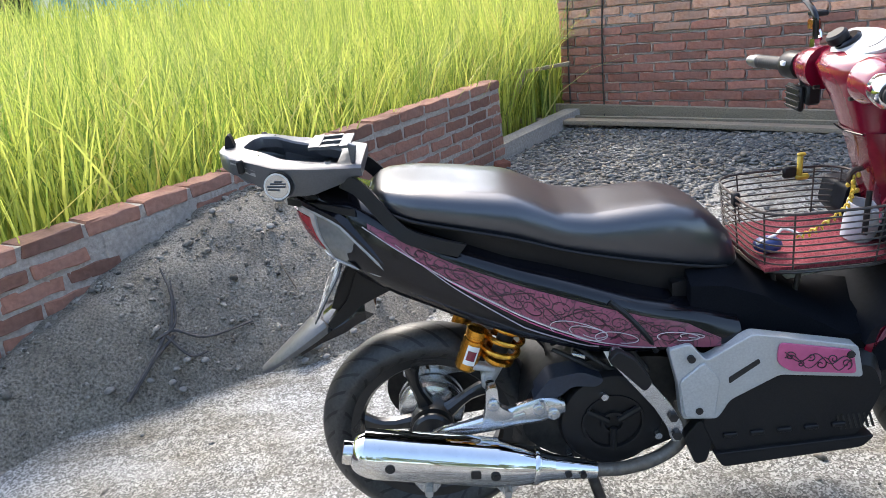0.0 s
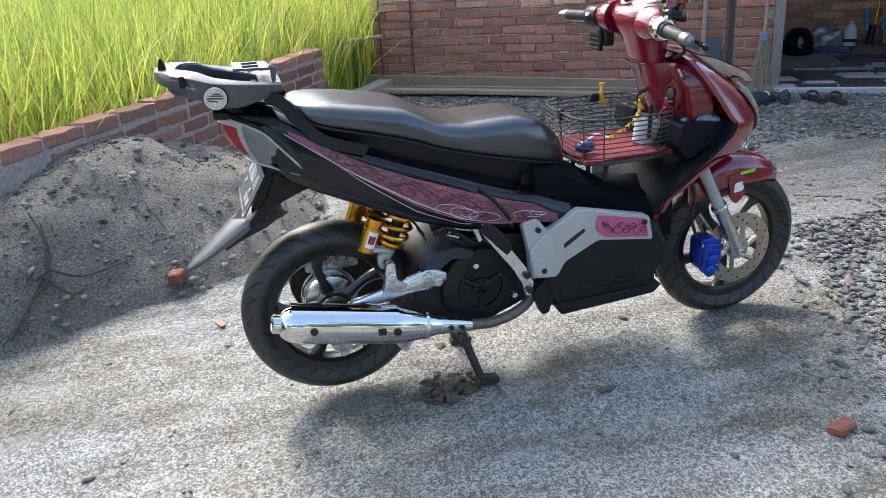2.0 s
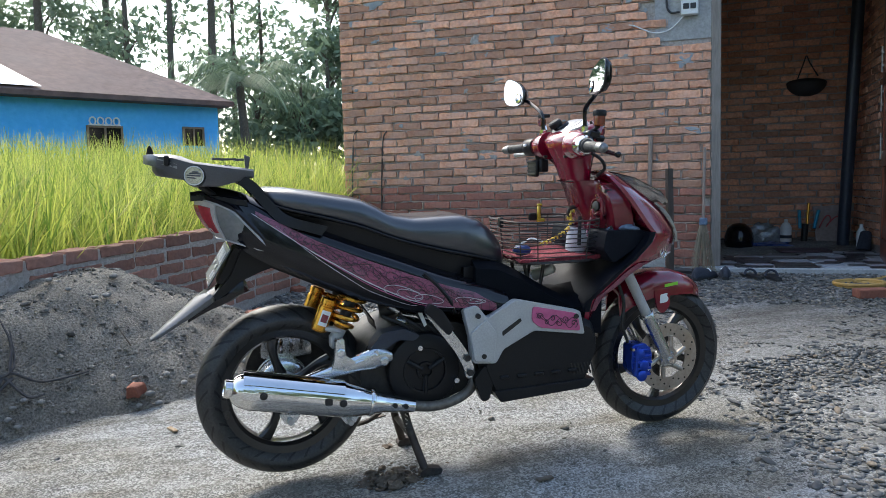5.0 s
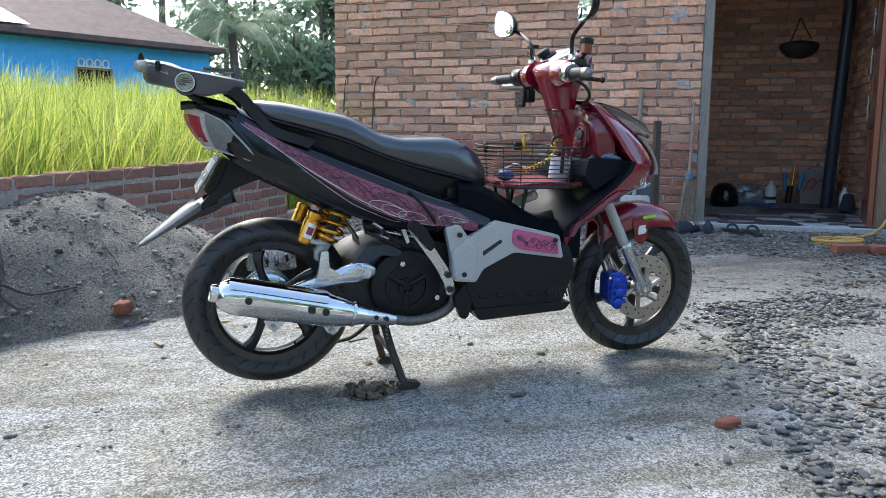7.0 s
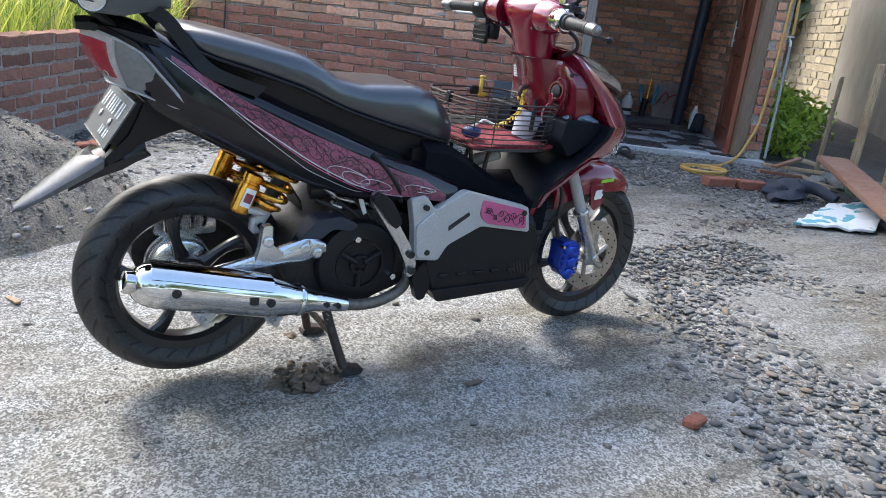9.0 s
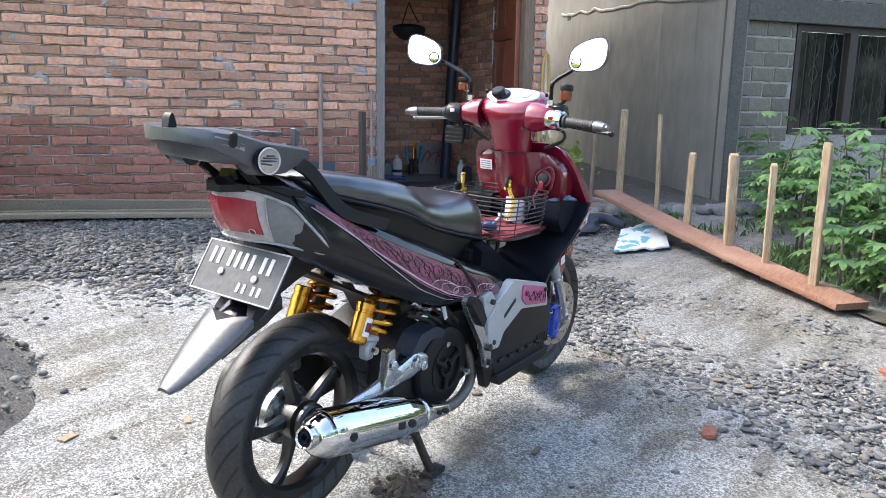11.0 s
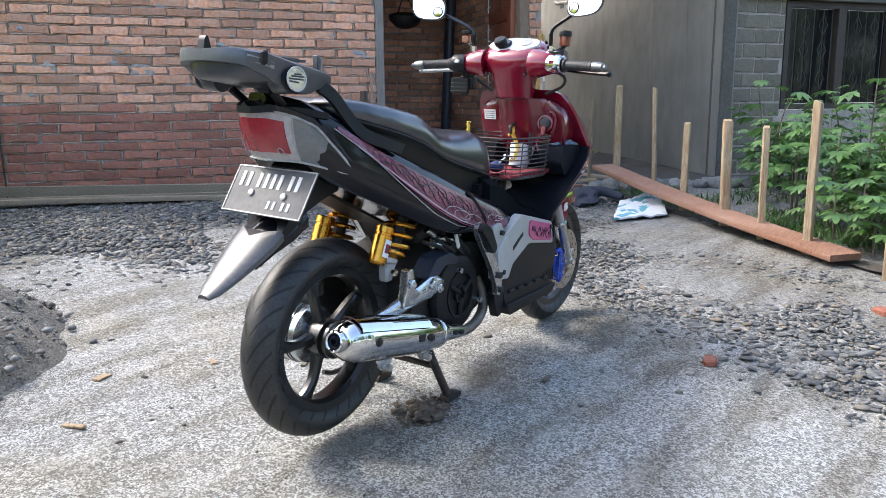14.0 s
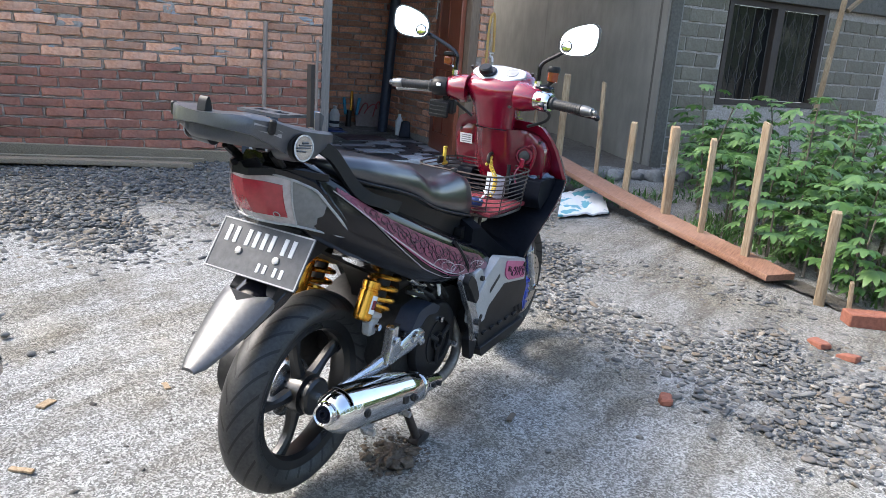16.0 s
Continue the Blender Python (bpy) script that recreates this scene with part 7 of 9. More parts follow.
def mirror(s):
    base, neck = Vector((0.902, s * 0.142, 0.995)), Vector((0.900, s * 0.148, 1.075))
    c = Vector((0.878, s * 0.262, 1.152)) if s < 0 else Vector((0.870, 0.302, 1.152))
    m = add("mirror", tube([base, base + Vector((0, 0, 0.04)), neck, neck.lerp(c, 0.45) + Vector((0.012, 0, 0)), c + Vector((0.022, -s * 0.042, -0.026))], 0.0062, 8), GLOSS_BLACK, "round-cornered mirror on a black stem")
    face = Vector((-1.0, s * -0.16, 0.08)).normalized()
    side = Vector((0, 0, 1)).cross(face).normalized()
    up = face.cross(side)
    out = side if side.y * s > 0 else -side
    shape = []
    for a in np.linspace(0, 2 * math.pi, 37)[:-1]:
        u, v = abs(math.cos(a)) ** 0.72 * math.copysign(1, math.cos(a)), abs(math.sin(a)) ** 0.72 * math.copysign(1, math.sin(a))
        shape.append((u * 0.062, v * 0.044 * (1 + 0.16 * u) + 0.012 * u))
    def skin(k, d):
        return [c + out * u * k + up * v * k + face * d for u, v in shape]
    part("shell", loft([skin(0.55, -0.026), skin(0.86, -0.016), skin(1.03, 0.0), skin(1.03, 0.005), skin(0.97, 0.005)]), GLOSS_BLACK, m, "", 50)
    part("glass", loft([skin(0.955, 0.0052), skin(0.955, 0.0062)]), MIRROR, m, "bright mirror glass")
    spot = c + out * (-0.036) + up * (-0.020) + face * 0.0065
    part("blind_spot_glass", lathe([(0.0155, 0), (0.0155, 0.001), (0.010, 0.0026), (0.0, 0.0032)], spot, face, 24, False), MIRROR, m)
    part("blind_spot_ring", lathe([(0.0152, -0.0005), (0.0172, -0.0005), (0.0172, 0.0022), (0.0152, 0.0022), (0.0152, -0.0005)], spot, face, 24, False), GLOSS_BLACK, m)
    part("nut", rod(base + Vector((0, 0, 0.012)), base + Vector((0, 0, 0.028)), 0.011, n=6), CHROME, m)
    if s > 0:
        r = add("reflector", box((0.018, 0.030, 0.026), (0.917, 0.180, 1.048), 0.004), ORANGE_LENS, "small orange reflector on the handlebar")
        part("reflector_body", box((0.030, 0.036, 0.012), (0.924, 0.180, 1.070), 0.003), TEXTURED_BLACK, r)
        part("reflector_bracket", tube([(0.917, 0.150, 1.02), (0.922, 0.165, 1.03), (0.922, 0.178, 1.04)], 0.005, 6), CHROME, r)
    else:
        r = add("fluid_cup", lathe([(0.012, 0.0), (0.0165, 0.003), (0.0175, 0.020), (0.0175, 0.032)], (0.930, -0.176, 1.022), (0.05, 0, 1), 24), ORANGE_LENS, "amber brake fluid cup with a black cap")
        part("cap", lathe([(0.0190, 0.030), (0.0200, 0.033), (0.0200, 0.044), (0.0170, 0.048), (0.0, 0.048)], (0.930, -0.176, 1.022), (0.05, 0, 1), 24, False), TEXTURED_BLACK, r, "black screw cap")
        part("cup_bracket", tube([(0.912, -0.150, 1.005), (0.920, -0.165, 1.012), (0.930, -0.176, 1.024)], 0.006, 8), TEXTURED_BLACK, r)


both(mirror)
add("master_cylinder", join(box((0.040, 0.044, 0.026), (0.910, -0.168, 0.998), 0.006), rod((0.922, -0.176, 0.990), (0.945, -0.176, 0.985), 0.010, n=14, bevel=0.002)), GLOSS_BLACK, "black brake lever clamp")
# chunky black accessory block with fins, no phone holder
horn = add("finned_block", join(box((0.030, 0.055, 0.045), (0.905, 0.160, 0.905), 0.005), box((0.012, 0.070, 0.055), (0.885, 0.180, 0.895), 0.004), rod((0.89, 0.165, 0.955), (0.90, 0.165, 0.92), 0.010)), TEXTURED_BLACK, "black finned accessory block under the grip")
for k in range(4):
    part("rib", box((0.003, 0.066, 0.004), (0.8775, 0.180, 0.876 + 0.013 * k), 0.001), ENGINE, horn)
for line in ([(0.90, -0.14, 0.955), (0.93, -0.18, 0.93), (0.96, -0.16, 0.90), (0.97, -0.10, 0.875)], [(0.90, 0.14, 0.95), (0.94, 0.15, 0.92), (0.97, 0.10, 0.88)], [(0.91, 0.17, 0.93), (0.93, 0.12, 0.96), (0.92, 0.10, 0.93)]):
    add("control_cable", tube(line, 0.005, 8), RUBBER)


# ---- centre stand ----
def stand():
    st = add("centre_stand", join(tube([(0.345, -0.075, 0.20), (0.365, -0.10, 0.12), (0.395, -0.128, 0.025)], 0.0125, 10), tube([(0.345, 0.075, 0.20), (0.365, 0.10, 0.12), (0.395, 0.125, 0.025)], 0.0125, 10), rod((0.345, -0.085, 0.20), (0.345, 0.085, 0.20), 0.014), rod((0.368, -0.10, 0.115), (0.368, 0.10, 0.115), 0.009)), IRON, "black steel centre stand")
    for s in (-1, 1):
        part("foot", prism(rounded([(0.375, 0.010), (0.440, 0.012), (0.446, 0.028), (0.40, 0.036), (0.378, 0.028)], 0.008), s * 0.127 - 0.016, s * 0.127 + 0.016, 0.003), IRON, st)
    part("return_spring", tube([(0.35 + 0.003 * math.cos(a), -0.092 + 0.006 * math.sin(a), 0.22 - 0.002 * a) for a in np.linspace(0, 40, 90)], 0.0018, 5, 1), STEEL_DULL, st)
    part("step_lever", tube([(0.34, 0.09, 0.16), (0.28, 0.12, 0.105), (0.20, 0.13, 0.095), (0.16, 0.135, 0.105)], 0.007, 8), IRON, st)


stand()
side = add("side_stand", tube([(0.40, 0.12, 0.26), (0.33, 0.15, 0.235), (0.24, 0.16, 0.22)], 0.009, 8), IRON)


# ---- wire basket on the floor tunnel, with its load ----
def basket():
    cx, cy, hx, hy, z0, z1 = 0.835, 0.0, 0.148, 0.148, 0.618, 0.742
    def outline(k, z, n=40):
        pts = []
        for a in np.linspace(0, 2 * math.pi, n + 1)[:-1]:
            u, v = abs(math.cos(a)) ** 0.45 * math.copysign(1, math.cos(a)), abs(math.sin(a)) ** 0.45 * math.copysign(1, math.sin(a))
            pts.append(Vector((cx + hx * k * u, cy + hy * k * v, z)))
        return pts
    b = add("wire_basket", tube(outline(1.0, z1) + outline(1.0, z1)[:1], 0.0028, 6, 1), IRON, "black wire basket holding a red mat")
    for k in range(9):
        z = z0 + (z1 - z0) * (k + 0.3) / 9.2
        part("hoop_wire", tube(outline(0.93 + 0.07 * k / 8, z) + outline(0.93 + 0.07 * k / 8, z)[:1], 0.0019, 5, 1), IRON, b)
    lo, hi = outline(0.92, z0), outline(1.0, z1)
    for i in range(0, 40, 4):
        part("upright_wire", rod(lo[i], hi[i], 0.0019, n=5), IRON, b)
    part("bottom_rim", tube(lo + lo[:1], 0.0030, 6, 1), IRON, b)
    for k in range(7):
        y = -0.12 + 0.04 * k
        part("bottom_wire", rod((cx - 0.13, y, z0), (cx + 0.13, y, z0), 0.0018, n=5), IRON, b)
    for y in (-0.05, 0.05):
        part("leg", join(rod((0.76, y, 0.545), (0.745, y, z0), 0.006, n=8), rod((0.80, y, 0.530), (0.815, y, z0), 0.006, n=8)), IRON, b)
    mat = loft([[Vector((cx + (hx * 0.90) * u, y, z0 + 0.012 + t + 0.012 * noise.noise((u * 3, y * 18, 2)))) for u, t in ((-1, 0), (-0.6, 0), (0, 0.004), (0.5, 0.006), (1, 0.004), (1, -0.008), (0, -0.008), (-1, -0.008))] for y in np.linspace(-0.128, 0.128, 16)])
    part("mat", mat, RED_MAT, b, "red coiled rubber mat")
    part("cup", lathe([(0.030, 0), (0.040, 0.06), (0.042, 0.075), (0.038, 0.075), (0.028, 0.006), (0.0, 0.006)], (0.930, -0.03, z0 + 0.016), (0.25, -0.1, 1), 28, False), surface("pale_grey_plastic", (0.40, 0.43, 0.47), (0.52, 0.55, 0.58), 0.45, grain=60, patch=15, bump=0.03), b, "pale grey plastic cup")
    part("ball", stone_at((0.030, 0.024, 0.018), (0.735, -0.06, z0 + 0.034)), BLUE_PLASTIC, b, "blue plastic ball")
    part("string", tube([(0.70, -0.09, z0 + 0.05), (0.735, -0.09, z0 + 0.065), (0.76, -0.075, z0 + 0.07), (0.79, -0.09, z0 + 0.06)], 0.003, 6), WHITE_PRINT, b)
    pts = []
    line = smoothed([(0.785, -0.085, z0 + 0.050), (0.84, -0.07, z0 + 0.066), (0.895, -0.045, z0 + 0.088), (0.925, -0.015, z0 + 0.112), (0.930, 0.0, 0.765)], 16)
    for i, p in enumerate(line):
        pts.append(p + Vector((0, 0.006 * math.cos(i * 1.5), 0.006 * math.sin(i * 1.5))))
    part("coil_cord", tube(pts, 0.0024, 6, 2), YELLOW_PLASTIC, b, "yellow coiled cord")
    part("cord_knot", join(*[stone_at((0.005, 0.0045, 0.006), (0.930 + 0.010 * math.cos(k * 2.1), 0.010 * math.sin(k * 2.1) - 0.004, 0.728 + 0.011 * k)) for k in range(4)]), YELLOW_PLASTIC, b)
    part("clip_hook", join(box((0.012, 0.012, 0.050), (0.888, 0.142, 0.748), 0.004), box((0.032, 0.012, 0.014), (0.895, 0.142, 0.722), 0.005), box((0.020, 0.010, 0.008), (0.890, 0.142, 0.774), 0.003)), YELLOW_PLASTIC, b, "yellow plastic clip")
    part("black_clip", box((0.03, 0.012, 0.026), (0.866, 0.144, 0.735), 0.004), TEXTURED_BLACK, b)
    part("lock", box((0.014, 0.02, 0.03), (0.690, 0.0, 0.735), 0.003), TEXTURED_BLACK, b)
    part("lock_bar", rod((0.92, -0.08, 0.66), (0.925, -0.075, 0.75), 0.006), TEXTURED_BLACK, b)
    part("bottle", rod((0.80, 0.0, 0.560), (0.85, -0.05, 0.590), 0.017, 0.015, 16, 0.005), surface("pale_bottle", (0.5, 0.5, 0.48), (0.62, 0.62, 0.6), 0.3, grain=60, patch=15, bump=0.0), b, "pale bottle under the basket")


basket()


# ---- things in the yard ----
def at_house(bm, u, y, z, turn=None):
    bm.transform(HOUSE @ Matrix.Translation((u, y, z)) @ (turn or Matrix()))
    return bm


def plank_between(a, b, width, thick, up=Vector((0, 0, 1)), bevel=0.004, bow=0.0, steps=8, seed=0):
    """A slightly bowed board from a to b."""
    a, b = Vector(a), Vector(b)
    d = (b - a).normalized()
    side = d.cross(up).normalized()
    n = side.cross(d).normalized()
    rings = []
    for i in range(steps + 1):
        t = i / steps
        c = a.lerp(b, t) + n * bow * math.sin(math.pi * t) + side * 0.004 * noise.noise((t * 4, seed, 0))
        w = width * (1 + 0.03 * noise.noise((t * 5, seed, 3)))
        rings.append([c + side * u * w / 2 + n * v * thick / 2 for u, v in ((-1, -0.7), (-0.97, -1), (0.97, -1), (1, -0.7), (1, 0.7), (0.97, 1), (-0.97, 1), (-1, 0.7))])
    return loft(rings)


def H(u, y, z):
    return HOUSE @ Vector((u, y, z))


UPRIGHT = HOUSE.to_3x3() @ Vector((0, 1, 0.15))
for nm, a, b, w, th, upv, lab in (
        ("board", (-3.12, -0.045, 0.262), (-0.70, -0.045, 0.195), 0.115, 0.028, UPRIGHT, "weathered grey board leaning along the brick wall"),
        ("board", (-3.30, -0.13, 0.205), (-0.95, -0.10, 0.165), 0.085, 0.025, UPRIGHT, "weathered grey board lying against the wall's foot"),
        ("board", (-3.38, -0.30, 0.235), (-1.05, -0.27, 0.185), 0.10, 0.03, Vector((0, 0, 1)), "pale split board lying flat on pebbles"),
        ("rail", (-3.46, -0.46, 0.545), (-2.86, -0.26, 0.640), 0.075, 0.022, Vector((0, 0, 1)), "weathered rail propped beside the garden wall"),
        ("post", (-3.16, -0.40, 0.615), (-3.24, -0.62, 0.20), 0.05, 0.035, Vector((0, 1, 0)), "leaning grey wooden post under a rail")):
    ob = part(nm, plank_between(H(*a), H(*b), w, th, upv, bow=0.01, seed=len(lab)), WOOD_GREY)
    tagged(ob, lab, nm if nm != "rail" else "wooden rail", "boards at the house")

red_plank = part("plank", plank_between((2.98, -0.69, 0.062), (4.42, 1.33, 0.335), 0.20, 0.034, bow=-0.02, steps=14), WOOD_RED)
tagged(red_plank, "long red-brown timber plank along the yard's edge", "plank")


def stake(x, y, z, w, t, lean=(0, 0), label="raw pine stake driven into the soil"):
    g = gz(x, y) - 0.12
    base = Vector((x - lean[0], y - lean[1], g))
    top = Vector((x, y, z))
    d = top - base
    q = frame_of(d)
    rot = Euler((0, 0, random.uniform(-0.4, 0.4))).to_matrix()
    rings = [[base + d * k + q @ (rot @ Vector((u * w / 2, v * t / 2, 0))) for u, v in ((-1, -0.8), (-0.8, -1), (0.8, -1), (1, -0.8), (1, 0.8), (0.8, 1), (-0.8, 1), (-1, 0.8))] for k in (0, 0.3, 0.62, 0.985)]
    rings.append([p + d.normalized() * (0.010 + 0.012 * (i < 4)) for i, p in enumerate([(r - (base + d)) * 0.85 + base + d for r in rings[-1]])])
    ob = part("stake", loft(rings), WOOD_STAKE)
    tagged(ob, label, "stake", "stakes along the plank")


for x, y, z, w, t, ln in ((4.667, 1.322, 0.965, 0.055, 0.03, (0.02, 0.0)), (4.239, 0.853, 0.94, 0.045, 0.03, (0.0, 0.03)), (4.007, 0.516, 0.690, 0.045, 0.03, (0.02, 0.0)), (3.65, 0.136, 0.720, 0.055, 0.045, (0.02, 0.02)), (3.42, -0.155, 0.69, 0.036, 0.03, (0.02, 0.01)), (3.168, -0.469, 0.832, 0.052, 0.042, (0.0, 0.0)), (2.84, -0.90, 0.46, 0.048, 0.03, (0.02, 0.0)), (4.60, 1.53, 0.85, 0.03, 0.02, (0.0, -0.02)), (2.70, -1.03, 0.16, 0.02, 0.015, (0.06, 0.02))):
    stake(x, y, z, w, t, ln)
prop = part("prop_post", plank_between(H(4.95, -0.3, -0.1), H(5.24, -0.28, 2.6), 0.06, 0.05, Vector((0, 1, 0))), WOOD_STAKE)
tagged(prop, "tall pale timber prop leaning by the blockwork", "post")
brace = part("brace", plank_between(H(5.20, -0.31, 1.75), H(5.55, -0.30, 2.02), 0.045, 0.03, Vector((0, 1, 0))), WOOD_STAKE)
tagged(brace, "short timber brace on a tall prop", "brace")


# soil bed behind the plank
def soil_bed():
    a = Vector((2.0, -1.42)).normalized()
    vs, fs, keep = [], [], {}
    for i in range(60):
        for j in range(44):
            s, d = -1.4 + i * 0.075, 0.02 + j * 0.07
            x, y = 2.98 + 0.576 * s + a.x * d, -0.68 + 0.818 * s + a.y * d
            if (HOUSE.inverted() @ Vector((x, y, 0))).y > 0.15:
                continue
            z = gz(x, y) + 0.012 - 0.10 * min(1, d / 0.4) + 0.03 * noise.noise((x * 3, y * 3, 2)) + 0.02 * noise.noise((x * 9, y * 9, 5))
            if d < 0.2:
                z = max(z, gz(x, y) - 0.006)
            keep[(i, j)] = len(vs)
            vs.append((x, y, z + 0.075 * min(1, d / 0.5)))
    for (i, j), k in keep.items():
        q = [keep.get(c) for c in ((i + 1, j), (i + 1, j + 1), (i, j + 1))]
        if None not in q:
            fs.append((k, *q))
    ob = arrays("soil_bed", np.array(vs), np.array(fs), SOIL)
    tagged(ob, "dark moist soil bed under leafy plants", "soil", kind="structure")


soil_bed()


def alley_soil():
    """Dark trodden soil between the two houses, along the plastered wall."""
    vs, fs, keep = [], [], {}
    for i in range(66):
        for j in range(30):
            q = SIDE @ Vector((-0.35 + i * 0.075, 0.035 + j * 0.065, 0))
            edge = min(1.0, (29 - j) / 6, (i + 1) / 5)
            z = gz(q.x, q.y) - 0.03 + 0.045 * edge + 0.020 * noise.noise((q.x * 3, q.y * 3, 2)) + 0.014 * noise.noise((q.x * 9, q.y * 9, 5))
            keep[(i, j)] = len(vs)
            vs.append((q.x, q.y, z))
    for (i, j), k in keep.items():
        q = [keep.get(c) for c in ((i + 1, j), (i + 1, j + 1), (i, j + 1))]
        if None not in q:
            fs.append((k, *q))
    ob = arrays("soil_strip", np.array(vs), np.array(fs), SOIL)
    tagged(ob, "dark trodden soil along the plastered wall", "soil", kind="structure")


alley_soil()


def cassava(x, y, height, seed):
    rng = np.random.default_rng(seed)
    g = gz(x, y) - 0.02
    plant = empty("cassava_plant", pose(x, y, g), "leafy green cassava plant growing in dark soil", "plant", "cassava plants by the wall")
    lean = rng.normal(0, 0.08, 2)
    tip = Vector((lean[0] * height, lean[1] * height, height))
    part("stem", tube([(0, 0, -0.03), (lean[0] * height * 0.3, lean[1] * height * 0.3, height * 0.5), tip], 0.009, 6, 4, taper=0.004), BARK, plant)
    vs, fs = [], []
    count = int(10 + height * 20)
    for k in range(count):
        t = rng.uniform(0.25, 1.0)
        a = k * 2.4 + rng.normal(0, 0.4)
        base = Vector((lean[0] * height * t, lean[1] * height * t, height * t))
        reach = rng.uniform(0.08, 0.24)
        d = Vector((math.cos(a), math.sin(a), rng.uniform(0.15, 0.7))).normalized()
        hub = base + d * reach
        side = d.cross(Vector((0, 0, 1))).normalized()
        # leaf stalk
        n0 = len(vs)
        for p in (base, hub):
            vs += [p - side * 0.0022, p + side * 0.0022]
        fs.append((n0, n0 + 1, n0 + 3, n0 + 2))
        flat = Vector((math.cos(a), math.sin(a), rng.uniform(-0.45, 0.05))).normalized()
        sd = flat.cross(Vector((0, 0, 1))).normalized()
        nrm = sd.cross(flat)
        lobes = int(rng.choice([5, 5, 7]))
        size = rng.uniform(0.07, 0.125)
        for i in range(lobes):
            b = (i - (lobes - 1) / 2) * (0.62 if lobes == 5 else 0.5)
            ln = size * (1 - 0.13 * abs(i - (lobes - 1) / 2))
            e = flat * math.cos(b) + sd * math.sin(b)
            w = sd * math.cos(b) - flat * math.sin(b)
            n1 = len(vs)
            droop = nrm * (-0.22 * ln)
            pts = [(0, 0.008), (0.35, 0.13), (0.65, 0.17), (0.88, 0.08), (1.0, 0.0)]
            for q, hw in pts:
                c = hub + e * ln * q + droop * q * q
                vs += [c - w * ln * hw + nrm * 0.03 * ln * (hw > 0.1), c + w * ln * hw + nrm * 0.03 * ln * (hw > 0.1)]
            for q in range(4):
                fs.append((n1 + 2 * q, n1 + 2 * q + 1, n1 + 2 * q + 3, n1 + 2 * q + 2))
    me = bpy.data.meshes.new("leaves")
    me.from_pydata([v[:] for v in vs], [], fs)
    me.polygons.foreach_set("use_smooth", [True] * len(me.polygons))
    me.materials.append(LEAF)
    ob = new("foliage", me)
    ob.parent = plant


def plant_bed():
    rng = np.random.default_rng(71)
    a = Vector((2.0, -1.42)).normalized()
    k = 0
    while k < 120:
        s, d = rng.uniform(-1.2, 3.0), rng.uniform(0.12, 2.6)
        x, y = 2.98 + 0.576 * s + a.x * d, -0.68 + 0.818 * s + a.y * d
        h = HOUSE.inverted() @ Vector((x, y, 0))
        if h.y > -0.12 or x > 7.2 or y > 0.26 * (x + 1.276) - 1.32:
            continue
        tall = rng.uniform(0.22, 0.5) if d < 0.5 else rng.uniform(0.40, 0.92)
        cassava(x, y, tall * (0.75 if s > 1.9 else 1.0), 700 + k)
        k += 1


plant_bed()


def weed_spots():
    rng = np.random.default_rng(81)
    a = Vector((2.0, -1.42)).normalized()
    out = []
    while len(out) < 1700:
        s, d = rng.uniform(-1.4, 2.6), abs(rng.normal(0.1, 0.5)) + 0.12
        x, y = 2.98 + 0.576 * s + a.x * d, -0.68 + 0.818 * s + a.y * d
        if noise.noise((x * 2.2, y * 2.2, 0)) > -0.05 and (HOUSE.inverted() @ Vector((x, y, 0))).y < -0.1:
            out.append((x, y, gz(x, y) - 0.02))
    return out


blades("weeds", weed_spots(), 82, "low green weeds on the soil", "weeds", LEAF, 0.014, 0.11, 3, 0.9)


# ---- loose bits on the ground ----
def shard(x, y, size, seed, turn, lift=0.4, label="broken piece of red brick on the ground"):
    bm = box((size[0] * 2, size[1] * 2, size[2] * 2), bevel=0.006)
    bmesh.ops.subdivide_edges(bm, edges=bm.edges[:], cuts=2, use_grid_fill=True)
    for v in bm.verts:
        v.co += Vector((noise.noise(v.co * 30 + Vector((seed, 0, 0))), noise.noise(v.co * 30 + Vector((0, seed, 0))), noise.noise(v.co * 30 + Vector((0, 0, seed))))) * size[2] * 0.5
    ob = part("brick_shard", bm, BRICK_SHARD, smooth=30)
    ob.matrix_world = pose(x, y, gz(x, y) + heap_height(x, y) + size[2] * lift, random.uniform(-8, 8), random.uniform(-8, 8), turn)
    tagged(ob, label, "brick piece", "brick pieces in the yard")


for x, y, sz, sd, tn in ((1.19, -0.60, (0.036, 0.021, 0.014), 1, 20), (-0.50, 0.87, (0.030, 0.026, 0.022), 2, 60), (-0.01, 2.02, (0.055, 0.04, 0.022), 3, 15), (2.21, -0.97, (0.05, 0.03, 0.014), 4, 40), (2.13, -1.09, (0.04, 0.03, 0.014), 5, 70), (0.30, 3.15, (0.045, 0.04, 0.03), 6, 30)):
    shard(x, y, sz, sd, tn)
half = part("brick_block", box((0.10, 0.20, 0.07), (2.66, -1.12, gz(2.66, -1.12) + 0.03), 0.006, Euler((0, 0, 0.5)).to_matrix().to_4x4()), BRICK_SHARD)
tagged(half, "half-buried red brick at the yard's edge", "brick")


def loose_stone(x, y, s, seed, flat=0.6, mat=None):
    s *= 0.78
    ob = part("stone", stone((s, s * 0.8, s * flat), seed), mat or STONE, smooth=60)
    ob.matrix_world = pose(x, y, gz(x, y) + heap_height(x, y) + s * flat * 0.5, 0, 0, seed * 50)
    tagged(ob, "pale grey stone lying on the sand", "stone", "loose stones by the sand heap")


